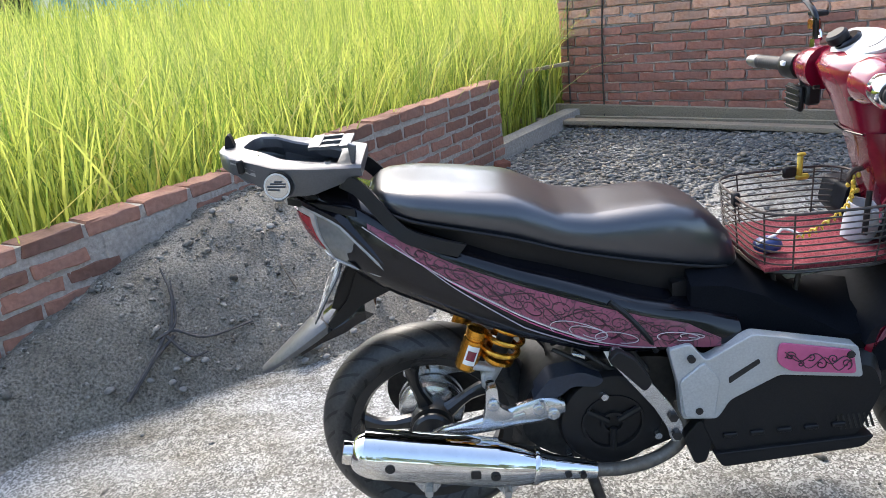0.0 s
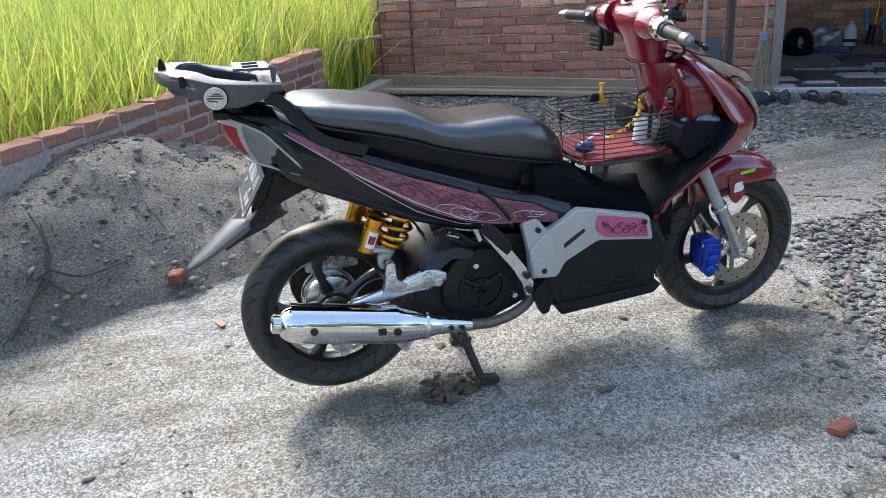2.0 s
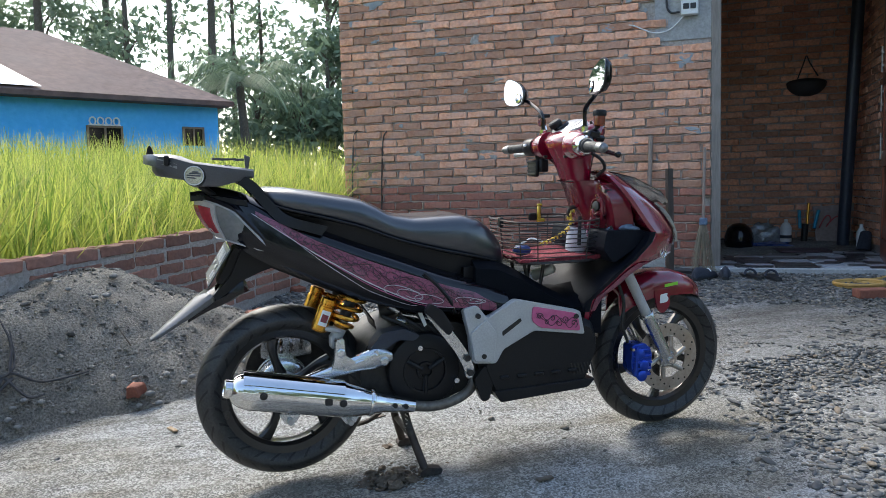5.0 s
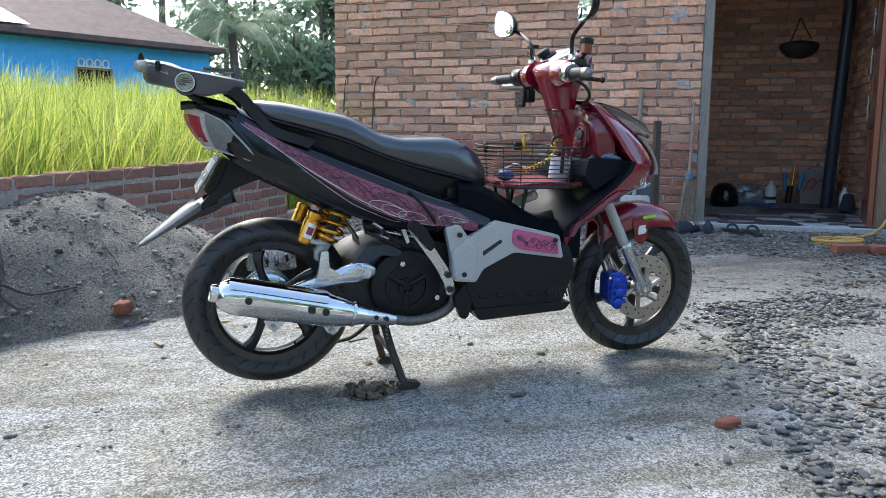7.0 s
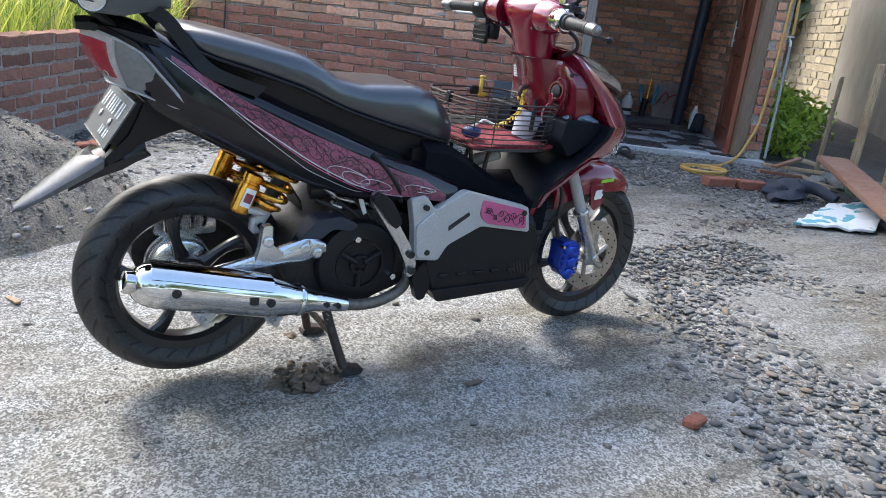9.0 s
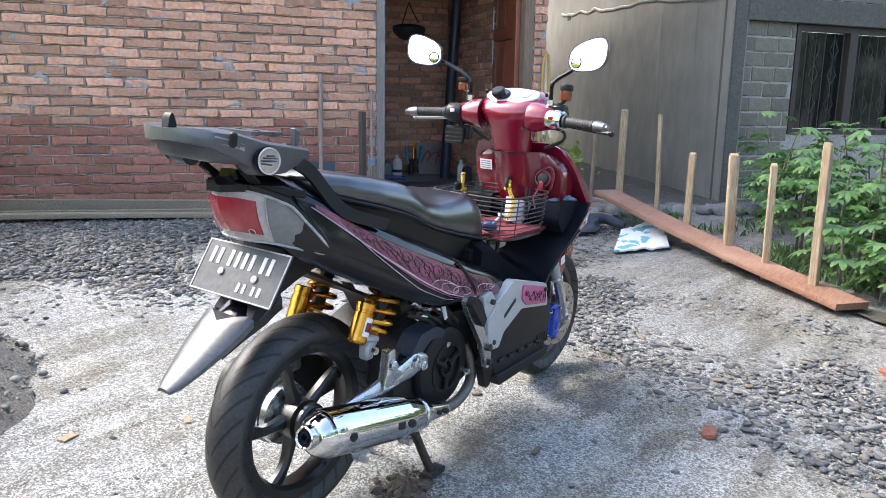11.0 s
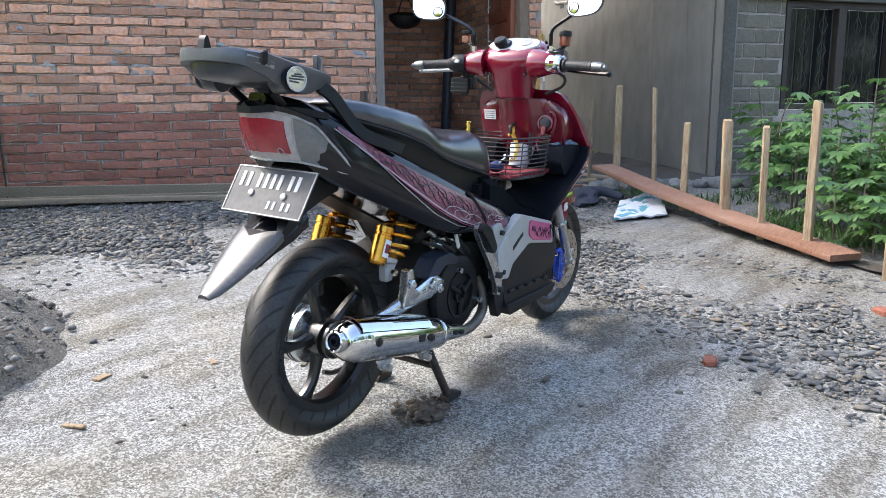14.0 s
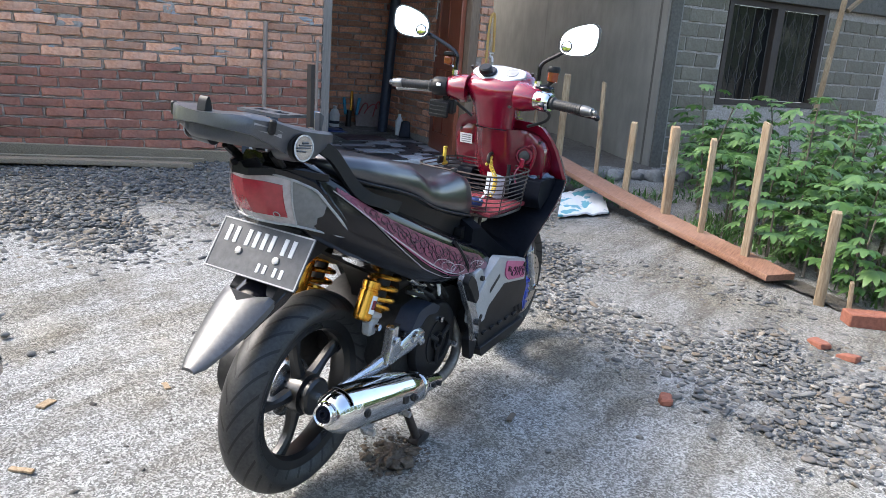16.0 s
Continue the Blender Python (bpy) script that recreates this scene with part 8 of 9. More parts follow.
for k, (x, y, s) in enumerate(((-1.07, 0.60, 0.024), (-0.90, 0.68, 0.022), (-0.87, 0.68, 0.019), (-0.89, 0.71, 0.017), (-0.86, 0.74, 0.02), (-0.81, 0.76, 0.022), (-0.96, 0.66, 0.018), (-0.45, 0.87, 0.026), (-0.49, 0.83, 0.021), (-0.64, 1.21, 0.024), (-0.68, 1.19, 0.018), (-0.63, 1.37, 0.026), (-0.86, 1.24, 0.022), (-0.78, 1.19, 0.018), (-0.42, 0.85, 0.02), (-0.33, 0.94, 0.022), (-0.09, 1.20, 0.024), (0.04, 1.30, 0.022), (-0.30, 0.97, 0.02), (-0.20, 1.02, 0.018), (-0.25, 1.10, 0.016), (0.02, 1.12, 0.02), (0.9, -0.35, 0.012), (0.62, -0.42, 0.014), (1.5, 0.55, 0.018))):
    loose_stone(x, y, s, k + 1)


ROOT = surface("dark_dry_root", (0.035, 0.034, 0.036), (0.085, 0.080, 0.078), 0.9, grain=30, patch=6, bump=0.7, depth=0.006)


def bark_strip():
    pts = [(-1.02, 0.60), (-0.95, 0.71), (-0.91, 0.78), (-0.81, 0.81), (-0.67, 0.90)]
    bm = tube([(x, y, gz(x, y) + heap_height(x, y) + 0.006) for x, y in pts], 0.008, 6, 5, taper=0.004)
    for q in ([(-0.91, 0.78), (-0.92, 0.86), (-0.97, 0.93)], [(-0.90, 0.77), (-0.95, 0.70), (-1.00, 0.62)], [(-0.92, 0.76), (-0.85, 0.75), (-0.80, 0.78)], [(-0.95, 0.74), (-0.90, 0.80), (-0.93, 0.90)]):
        bm = join(bm, tube([(x, y, gz(x, y) + heap_height(x, y) + 0.010) for x, y in q], 0.007, 5, 4, taper=0.003))
    ob = part("dead_branch", bm, ROOT)
    tagged(ob, "dry dark branch lying on the sand heap", "branch")


bark_strip()
for k, (x, y, ln, a) in enumerate(((-0.13, 0.80, 0.05, 0.3), (0.16, 0.65, 0.045, 1.2), (-0.35, 0.55, 0.06, 2.0), (0.72, -0.25, 0.05, 0.2), (0.35, 0.42, 0.08, 0.5))):
    d = Vector((math.cos(a), math.sin(a), 0)) * ln / 2
    c = Vector((x, y, gz(x, y) + 0.006))
    ob = part("wood_chip", plank_between(c - d, c + d, 0.016 if k else 0.028, 0.006, steps=3, seed=k), WOOD_STAKE if k < 3 else BARK)
    tagged(ob, "small wood chip on the sandy ground", "wood chip", "chips on the ground")
bm = tube([(x, y, gz(x, y) + heap_height(x, y) + dz) for x, y, dz in ((-0.60, 1.10, 0.0), (-0.57, 1.06, 0.004), (-0.53, 1.02, -0.002))], 0.003, 5)
tagged(part("twig", bm, BARK), "thin dry twig on the sand heap", "twig")


MUD = surface("brown_mud", (0.07, 0.052, 0.036), (0.17, 0.135, 0.10), 0.95, grain=80, patch=10, bump=1.0, depth=0.01)
# mud clods dug up round the stand
for k, (x, y, s) in enumerate(((0.25, -0.04, 0.014), (0.29, -0.10, 0.020), (0.33, -0.07, 0.016), (0.36, -0.12, 0.013), (0.22, -0.10, 0.012), (0.31, -0.14, 0.015), (0.27, -0.13, 0.012), (0.34, 0.14, 0.014))):
    ob = part("earth_clod", stone((s * 1.5, s * 1.1, s * 0.7), 40 + k, 3, 1.0), MUD)
    ob.matrix_world = pose(x, y, gz(x, y) + 0.001, 0, 0, k * 40)
    tagged(ob, "dark clod of earth dug up by the stand", "clod", "clods under the stand")
rng_m = np.random.default_rng(14)
scatter("earth_crumbs", [(x, y, gz(x, y) - 0.002, rng_m.choice([0.004, 0.007, 0.010])) for x, y in zip(rng_m.normal(0.31, 0.065, 170), rng_m.normal(-0.09, 0.045, 170))], MUD, "crumbled damp earth round the stand's feet", "earth", 15, sub=1, flat=0.6)


# ---- tools at the wall ----
def shovel():
    s = empty("shovel", HOUSE @ pose(-0.51, -0.10, 0.14), "square shovel with a wooden handle against bricks", "shovel")
    rows = []
    for z, w, dish in ((0.0, 0.105, 0.0), (0.06, 0.115, 0.010), (0.16, 0.115, 0.014), (0.235, 0.108, 0.006), (0.25, 0.09, 0.0)):
        rows.append([Vector((u * w, -0.02 + 0.09 * z - dish * (1 - u * u), z)) for u in (-1, -0.5, 0, 0.5, 1)] + [Vector((u * w, -0.017 + 0.09 * z - dish * (1 - u * u), z)) for u in (1, 0.5, 0, -0.5, -1)])
    part("blade", loft(rows), STEEL_DULL, s, "worn pale steel blade", 60)
    part("socket", tube([(-0.01, -0.012, 0.08), (-0.008, 0.008, 0.20), (-0.005, 0.02, 0.36)], 0.016, 10, 4), STEEL_DULL, s)
    part("handle", tube([(-0.006, 0.015, 0.30), (0.0, 0.045, 0.65), (0.01, 0.075, 1.05)], 0.0165, 10, 4), HANDLE_WOOD, s)


shovel()
panel = part("panel_sheet", at_house(box((0.27, 0.012, 0.40), (0, 0, 0), 0.003, Euler((-0.08, 0, 0)).to_matrix().to_4x4()), -0.53, -0.03, 0.34), surface("slate_panel", (0.045, 0.055, 0.07), (0.07, 0.08, 0.095), 0.5, grain=40, patch=5, bump=0.1))
tagged(panel, "dark slate-blue panel leaning on the brick wall", "panel")
rodp = part("timber_rod", plank_between(H(-0.345, -0.72, 0.05), H(-0.350, -0.714, 0.93), 0.04, 0.035, Vector((0, 1, 0))), WOOD_DARK)
tagged(rodp, "short dark timber stake standing before the wall", "stake")


def broom():
    b = empty("broom", HOUSE @ pose(-0.125, -0.12, 0.13), "palm-rib broom with a long wooden handle", "broom")
    part("handle", tube([(0.002, 0.03, 0.38), (0.006, 0.06, 0.7), (0.012, 0.085, 0.96)], 0.011, 8, 3), HANDLE_WOOD, b)
    part("binding", lathe([(0.022, 0.0), (0.030, 0.01), (0.030, 0.05), (0.022, 0.06)], (0.001, 0.022, 0.38), (0, 0.06, 1), 16), CYAN_CLOTH, b, "pale blue binding")
    rng = random.Random(4)
    bms = []
    for k in range(90):
        a, r = rng.uniform(0, 6.28), rng.uniform(0.2, 1) ** 0.6
        top = Vector((0.018 * r * math.cos(a), 0.02 + 0.018 * r * math.sin(a), 0.42))
        low = Vector((0.105 * r * math.cos(a) - 0.01, -0.02 + 0.045 * r * math.sin(a), rng.uniform(0.0, 0.05)))
        bms.append(rod(top, low, 0.0022, 0.001, 4))
    me_all = join(*bms)
    ob = part("bristles", me_all, STRAW, b, "stiff palm-rib bristles", 0)
    tagged(ob, kind="stuff")


broom()


def shoe(u, y, turn, mat, label, sandal=False):
    base = H(u, y, 0)
    g = gz(base.x, base.y)
    sh = empty("shoe" if not sandal else "sandal", Matrix.Translation((base.x, base.y, g)) @ pose(0, 0, 0, 0, 0, turn), label, "shoe", "shoes by the porch")
    outline = [(-0.12, 0.025), (-0.13, 0.0), (-0.12, -0.025), (-0.03, -0.03), (0.06, -0.042), (0.12, -0.025), (0.135, 0.0), (0.12, 0.03), (0.06, 0.042), (-0.03, 0.03)]
    part("sole", loft([[Vector((x, yy, z)) for x, yy in outline] for z in (0.004, 0.024)]), RUBBER, sh)
    if sandal:
        part("strap", tube([(0.02, -0.042, 0.02), (0.03, -0.03, 0.05), (0.035, 0, 0.06), (0.03, 0.03, 0.05), (0.02, 0.042, 0.02)], 0.009, 6, 4), mat, sh)
    else:
        part("upper", loft([[Vector((x, w * math.cos(a), 0.022 + h * max(0, math.sin(a)))) for a in np.linspace(-0.25, math.pi + 0.25, 9)] for x, w, h in ((-0.125, 0.02, 0.05), (-0.10, 0.032, 0.075), (-0.03, 0.034, 0.07), (0.04, 0.040, 0.055), (0.10, 0.034, 0.035), (0.13, 0.015, 0.02))]), mat, sh, "", 60)
        part("toe_stripe", tube([(0.03, -0.03, 0.06), (0.035, 0.0, 0.078), (0.03, 0.03, 0.06)], 0.005, 6, 3), WHITE_PRINT, sh)


DARK_CLOTH = surface("dark_blue_cloth", (0.015, 0.018, 0.028), (0.04, 0.045, 0.06), 0.9, grain=120, patch=9, bump=0.4)
shoe(-0.12, -0.42, 20, DARK_CLOTH, "black canvas shoe lying near the porch step")
shoe(0.02, -0.34, 55, DARK_CLOTH, "black canvas shoe lying near the porch step")
shoe(0.20, -0.30, 80, DARK_CLOTH, "dark strapped sandal near the porch step", True)
shoe(0.33, -0.33, 70, DARK_CLOTH, "dark strapped sandal near the porch step", True)
flat_shoe = part("rubber_strip", tube([H(-0.55, -0.30, 0.205), H(-0.35, -0.33, 0.205), H(-0.2, -0.36, 0.20)], 0.02, 8, 4), DARK_PLASTIC)
tagged(flat_shoe, "dark rubber strip lying on pebbles", "rubber strip")


# ---- inside the porch ----
def porch_things():
    def put(name, bm, mat, label, cat):
        ob = part(name, bm, mat, smooth=50)
        ob.matrix_world = HOUSE
        return tagged(ob, label, cat)
    put("hat_cord", tube([(0.78, 2.17, 1.80), (0.84, 2.185, 1.97), (0.86, 2.19, 2.02), (0.89, 2.185, 1.95), (0.96, 2.17, 1.82)], 0.006, 6, 4), DARK_PLASTIC, "thin dark cord that holds a hat", "cord")
    hat = loft([[Vector((0.86 + 0.18 * k * math.cos(a), 2.19 - 0.10 * dy, 1.76 + 0.13 * k * math.sin(a) * (0.35 if math.sin(a) > 0 else 1.0))) for a in np.linspace(0, 6.283, 25)[:-1]] for k, dy in ((1.0, 0.0), (1.0, 0.2), (0.8, 0.7), (0.4, 1.0), (0.05, 1.05))])
    put("sun_hat", hat, DARK_PLASTIC, "dark round hat hanging on the inner wall", "hat")
    put("wall_pipe", rod((1.12, 1.72, 0.202), (1.20, 1.58, 2.55), 0.052, 0.052, 20), surface("blue_black_pipe", (0.018, 0.025, 0.04), (0.03, 0.04, 0.06), 0.4, grain=30, patch=4, bump=0.05), "dark blue plastic pipe leaning in the porch", "pipe")
    hel = put("helmet", loft([[Vector((0.22 + 0.13 * r * math.cos(a), 1.55 + 0.15 * r * math.sin(a), 0.202 + z)) for a in np.linspace(0, 6.283, 25)[:-1]] for r, z in ((0.9, 0.0), (1.0, 0.06), (0.98, 0.12), (0.8, 0.19), (0.45, 0.23), (0.1, 0.24))]), GLOSS_BLACK, "glossy black motorcycle helmet on the porch floor", "helmet")
    b = put("bottle", lathe([(0.045, 0), (0.052, 0.01), (0.052, 0.17), (0.03, 0.215), (0.018, 0.22), (0.018, 0.25)], (0.66, 1.90, 0.202), (0, 0, 1), 24), WHITE_PLASTIC, "white plastic bottle with a printed label", "bottle")
    lb = part("bottle_label", lathe([(0.0528, 0.07), (0.0528, 0.10)], (0.66, 1.90, 0.202), (0, 0, 1), 24, False), DARK_CLOTH, b)
    b = put("bottle", lathe([(0.035, 0), (0.04, 0.01), (0.04, 0.15), (0.016, 0.19), (0.016, 0.22)], (1.24, 1.55, 0.202), (0, 0, 1), 24), WHITE_PLASTIC, "small white bottle standing by the pipe", "bottle")
    toy = empty("hand_pump", HOUSE @ pose(0.84, 1.94, 0.202), "pair of blue-handled pump tubes propped upright", "pump")
    part("pump_rod", rod((0.0, 0, 0.02), (0.03, 0.05, 0.40), 0.013, n=10), GOLD, toy)
    for s in (-1, 1):
        part("blue_tube", rod((s * 0.06 + 0.01, 0.0, 0.16), (s * 0.085 + 0.03, 0.05, 0.33), 0.016, n=12), surface("cyan_metal", (0.01, 0.16, 0.28), (0.03, 0.30, 0.45), 0.3, grain=30, patch=5, bump=0.0) if s < 0 else bpy.data.materials["cyan_metal"], toy)
    part("pump_body", rod((-0.02, 0, 0.0), (0.0, 0.03, 0.2), 0.03, n=12), TEXTURED_BLACK, toy)
    card = put("cardboard_sheet", plank_between((0.93, 2.06, 0.385), (1.25, 2.10, 0.405), 0.36, 0.012, Vector((0, 1, -0.15)), bow=0.01), surface("pale_pink_card", (0.24, 0.185, 0.17), (0.37, 0.31, 0.285), 0.85, grain=40, patch=6, bump=0.3), "pale pinkish cardboard sheet with red marks", "cardboard")
    red_ink = surface("red_ink", (0.34, 0.05, 0.055), (0.46, 0.09, 0.09), 0.8, grain=60, patch=12, bump=0.0)
    for c, w, h in ((1.02, 0.05, 0.06), (1.10, 0.07, 0.05), (1.17, 0.04, 0.08)):
        part("red_mark", tube([(c + w * math.cos(a), 2.035, 0.42 + h * math.sin(a * 1.5)) for a in np.linspace(0, 5.2, 16)], 0.006, 6, 2), red_ink, card)
    def crumpled(name, size, at, seed, mat, label):
        bm = stone(size, seed, 4, 0.55)
        for v in bm.verts:
            k = noise.noise(v.co * 22 + Vector((seed, 0, 0))) * 0.018 + noise.noise(v.co * 48) * 0.008
            v.co += v.co.normalized() * k
            v.co.z = max(v.co.z, -at[2] + 0.204)
        bmesh.ops.translate(bm, vec=at, verts=bm.verts)
        ob = part(name, bm, mat, smooth=25)
        ob.matrix_world = HOUSE
        return tagged(ob, label, "bag")
    crumpled("plastic_bag", (0.20, 0.10, 0.035), (0.52, 1.62, 0.222), 9, surface("blue_bag", (0.012, 0.04, 0.16), (0.04, 0.09, 0.28), 0.3, grain=60, patch=12, bump=0.5), "crumpled blue plastic bag on the floor")
    crumpled("plastic_bag", (0.18, 0.08, 0.12), (0.46, 1.95, 0.29), 12, surface("clear_bag", (0.13, 0.14, 0.15), (0.25, 0.27, 0.29), 0.2, grain=60, patch=12, bump=0.5, spec=0.8), "crumpled clear plastic bag by the wall")
    put("door_mat", box((0.42, 0.30, 0.02), (0.72, 1.25, 0.212), 0.006, Euler((0, 0, 0.1)).to_matrix().to_4x4()), surface("dark_red_mat", (0.04, 0.025, 0.028), (0.08, 0.05, 0.055), 0.95, grain=120, patch=9, bump=0.6), "dark worn door mat on the porch floor", "mat")
    put("work_boot", rod((1.22, 1.35, 0.202), (1.25, 1.40, 0.36), 0.06, 0.045, 14, 0.01), DARK_CLOTH, "dark rubber boot standing in the corner", "boot")


porch_things()


# ---- pile at the far end of the plank ----
HOSE_TAN = surface("tan_hose", (0.42, 0.24, 0.06), (0.56, 0.34, 0.10), 0.5, grain=60, patch=12, bump=0.05)


PVC = surface("pale_pvc", (0.24, 0.24, 0.225), (0.34, 0.34, 0.32), 0.5, grain=30, patch=5, bump=0.05)


def pile():
    z_at = gz
    g = z_at(3.80, 1.83)
    hose = [Vector((3.80 + 0.15 * math.cos(a) * (1 + 0.06 * k), 1.83 + 0.13 * math.sin(a) * (1 + 0.04 * k), g + 0.012 + 0.014 * k)) for k in range(2) for a in np.linspace(1.2, 7.3, 14)]
    hose += [Vector((4.05, 1.95, g + 0.02)), Vector((4.25, 2.02, g + 0.03)), H(1.20, -0.06, 0.215), H(1.26, -0.04, 0.34), H(1.306, -0.03, 0.50), H(1.33, -0.026, 0.944), H(1.337, -0.026, 1.30), H(1.36, -0.026, 1.40), H(1.385, -0.02, 1.36), H(1.402, -0.01, 1.10)]
    tagged(part("hose", tube(hose, 0.011, 8, 4), HOSE_TAN), "orange-yellow garden hose led from a wall tap", "hose")
    tap = empty("water_tap", HOUSE @ pose(1.404, 0.088, 1.06), "small pale water tap on the wall", "tap")
    part("spout", tube([(0, 0, 0), (0, -0.06, 0.0), (0, -0.085, -0.015), (0, -0.088, -0.04)], 0.010, 8, 3), WHITE_PLASTIC, tap)
    part("riser", tube([(0.004, -0.098, -0.85), (0.002, -0.096, -0.4), (0.0, -0.090, -0.04)], 0.011, 10, 3), PVC, tap, "pale plastic riser pipe")
    part("tap_handle", box((0.06, 0.012, 0.012), (0, -0.05, 0.028), 0.003), WHITE_PLASTIC, tap)
    part("tap_stem", rod((0, -0.05, 0.0), (0, -0.05, 0.028), 0.006), WHITE_PLASTIC, tap)
    for k, (x, y, t) in enumerate(((3.58, 1.50, 12), (3.78, 1.41, 5))):
        ob = part("brick_block", box((0.19, 0.10, 0.055), (0, 0, 0), 0.005), BRICK_SHARD)
        ob.matrix_world = pose(x, y, z_at(x, y) + 0.03, 0, 0, t - 30)
        tagged(ob, "loose red brick beside a hose", "brick", "bricks by the hose")
    sheet = []
    for i in range(18):
        row = []
        for j in range(14):
            u, v = i / 17, j / 13
            p = Vector((3.30, 0.72)).lerp(Vector((3.98, 0.98)), u).lerp(Vector((3.72, 0.52)).lerp(Vector((4.36, 0.86)), u), v)
            row.append(Vector((p.x, p.y, z_at(p.x, p.y) + 0.03 + 0.022 * noise.noise((u * 6, v * 5, 1)) + 0.02 * noise.noise((u * 13, v * 11, 4)) + 0.06 * v * u)))
        sheet.append(row)
    m, t, b = shader("printed_sack")
    tc = t.nodes.new("ShaderNodeTexCoord").outputs["Object"]
    wv = node(t, "ShaderNodeTexNoise", Scale=9.0, Detail=1.0)
    t.links.new(tc, wv.inputs["Vector"])
    c = mixed(t, ramp(t, wv.outputs["Fac"], 0.56, 0.60), (0.62, 0.64, 0.64), (0.10, 0.32, 0.38))
    t.links.new(c, b.inputs["Base Color"])
    b.inputs["Roughness"].default_value = 0.6
    bumped(t, b, noise_of(t, 60.0), 0.4, 0.004)
    bm = loft(sheet, closed=False)
    ext = bmesh.ops.extrude_face_region(bm, geom=bm.faces[:])
    for q in ext["geom"]:
        if isinstance(q, bmesh.types.BMVert):
            q.co.z -= 0.012
    tagged(part("sack", bm, m, smooth=60), "flattened white sack with teal printing", "sack")
    cl = stone((0.20, 0.10, 0.06), 22, 3, 0.8)
    ob = part("trousers", join(cl, tube([(0.05, -0.05, 0.03), (0.12, -0.14, 0.03), (0.10, -0.28, -0.01)], 0.045, 10, 4, taper=0.03)), DARK_CLOTH, smooth=60)
    ob.matrix_world = pose(3.86, 1.22, z_at(3.86, 1.22) + 0.05, 0, 0, 20)
    tagged(ob, "dark work trousers dropped on timber scraps", "trousers")
    rng = random.Random(9)
    for k in range(5):
        a = rng.uniform(0, 3.1)
        c = Vector((4.5 + rng.uniform(-0.3, 0.3), 1.55 + rng.uniform(-0.2, 0.2), 0.16 + 0.022 * k))
        d = Vector((math.cos(a), math.sin(a), rng.uniform(-0.05, 0.1))) * rng.uniform(0.15, 0.38)
        ob = part("timber_scrap", plank_between(c - d, c + d, rng.uniform(0.03, 0.08), 0.02, steps=3, seed=k), (WOOD_GREY, WOOD_RED, WOOD_STAKE)[k % 3])
        tagged(ob, "scrap of sawn timber on a pile", "timber", "timber scraps at the plank's end")
    for k in range(14):
        x, y = 4.45 + 0.13 * k, 1.45 - 0.085 * k + rng.uniform(-0.05, 0.05)
        s = rng.uniform(0.06, 0.11)
        ob = part("stone", stone((s, s * 0.8, s * 0.7), 60 + k, 2, 0.5), STONE, smooth=45)
        ob.matrix_world = pose(x, y, z_at(x, y) + 0.03, 0, 0, k * 33)
        tagged(ob, "rough grey foundation stone at the plaster wall", "stone", "stones under the plaster wall")


pile()


# ---- tiles on the porch floor ----
def porch_tiles():
    rng = random.Random(12)
    floor_ob = bpy.data.objects["floor"]
    y = -0.05
    while y < 1.6:
        d = rng.uniform(0.09, 0.15)
        u = -0.16
        while u < 1.26:
            ln = rng.uniform(0.12, 0.34)
            e = min(u + ln, 1.28)
            poly = [(u + rng.uniform(0, 0.02), y), (e - rng.uniform(0.004, 0.03), y + rng.uniform(0, 0.01)), (e - 0.006, y + d * 0.55), (e - rng.uniform(0.004, 0.03), y + d - 0.006), (u + rng.uniform(0, 0.03), y + d - 0.006), (u, y + d * 0.5)]
            bm = bmesh.new()
            lo = [bm.verts.new((a, b, 0.1955)) for a, b in poly]
            hi = [bm.verts.new((a, b, 0.2015)) for a, b in poly]
            bm.faces.new(hi)
            for i in range(6):
                bm.faces.new((lo[i], lo[(i + 1) % 6], hi[(i + 1) % 6], hi[i]))
            part("tile", bm, TILE_DARK if rng.random() < 0.5 else TILE_LIGHT, floor_ob, smooth=0)
            u = e
        y += d


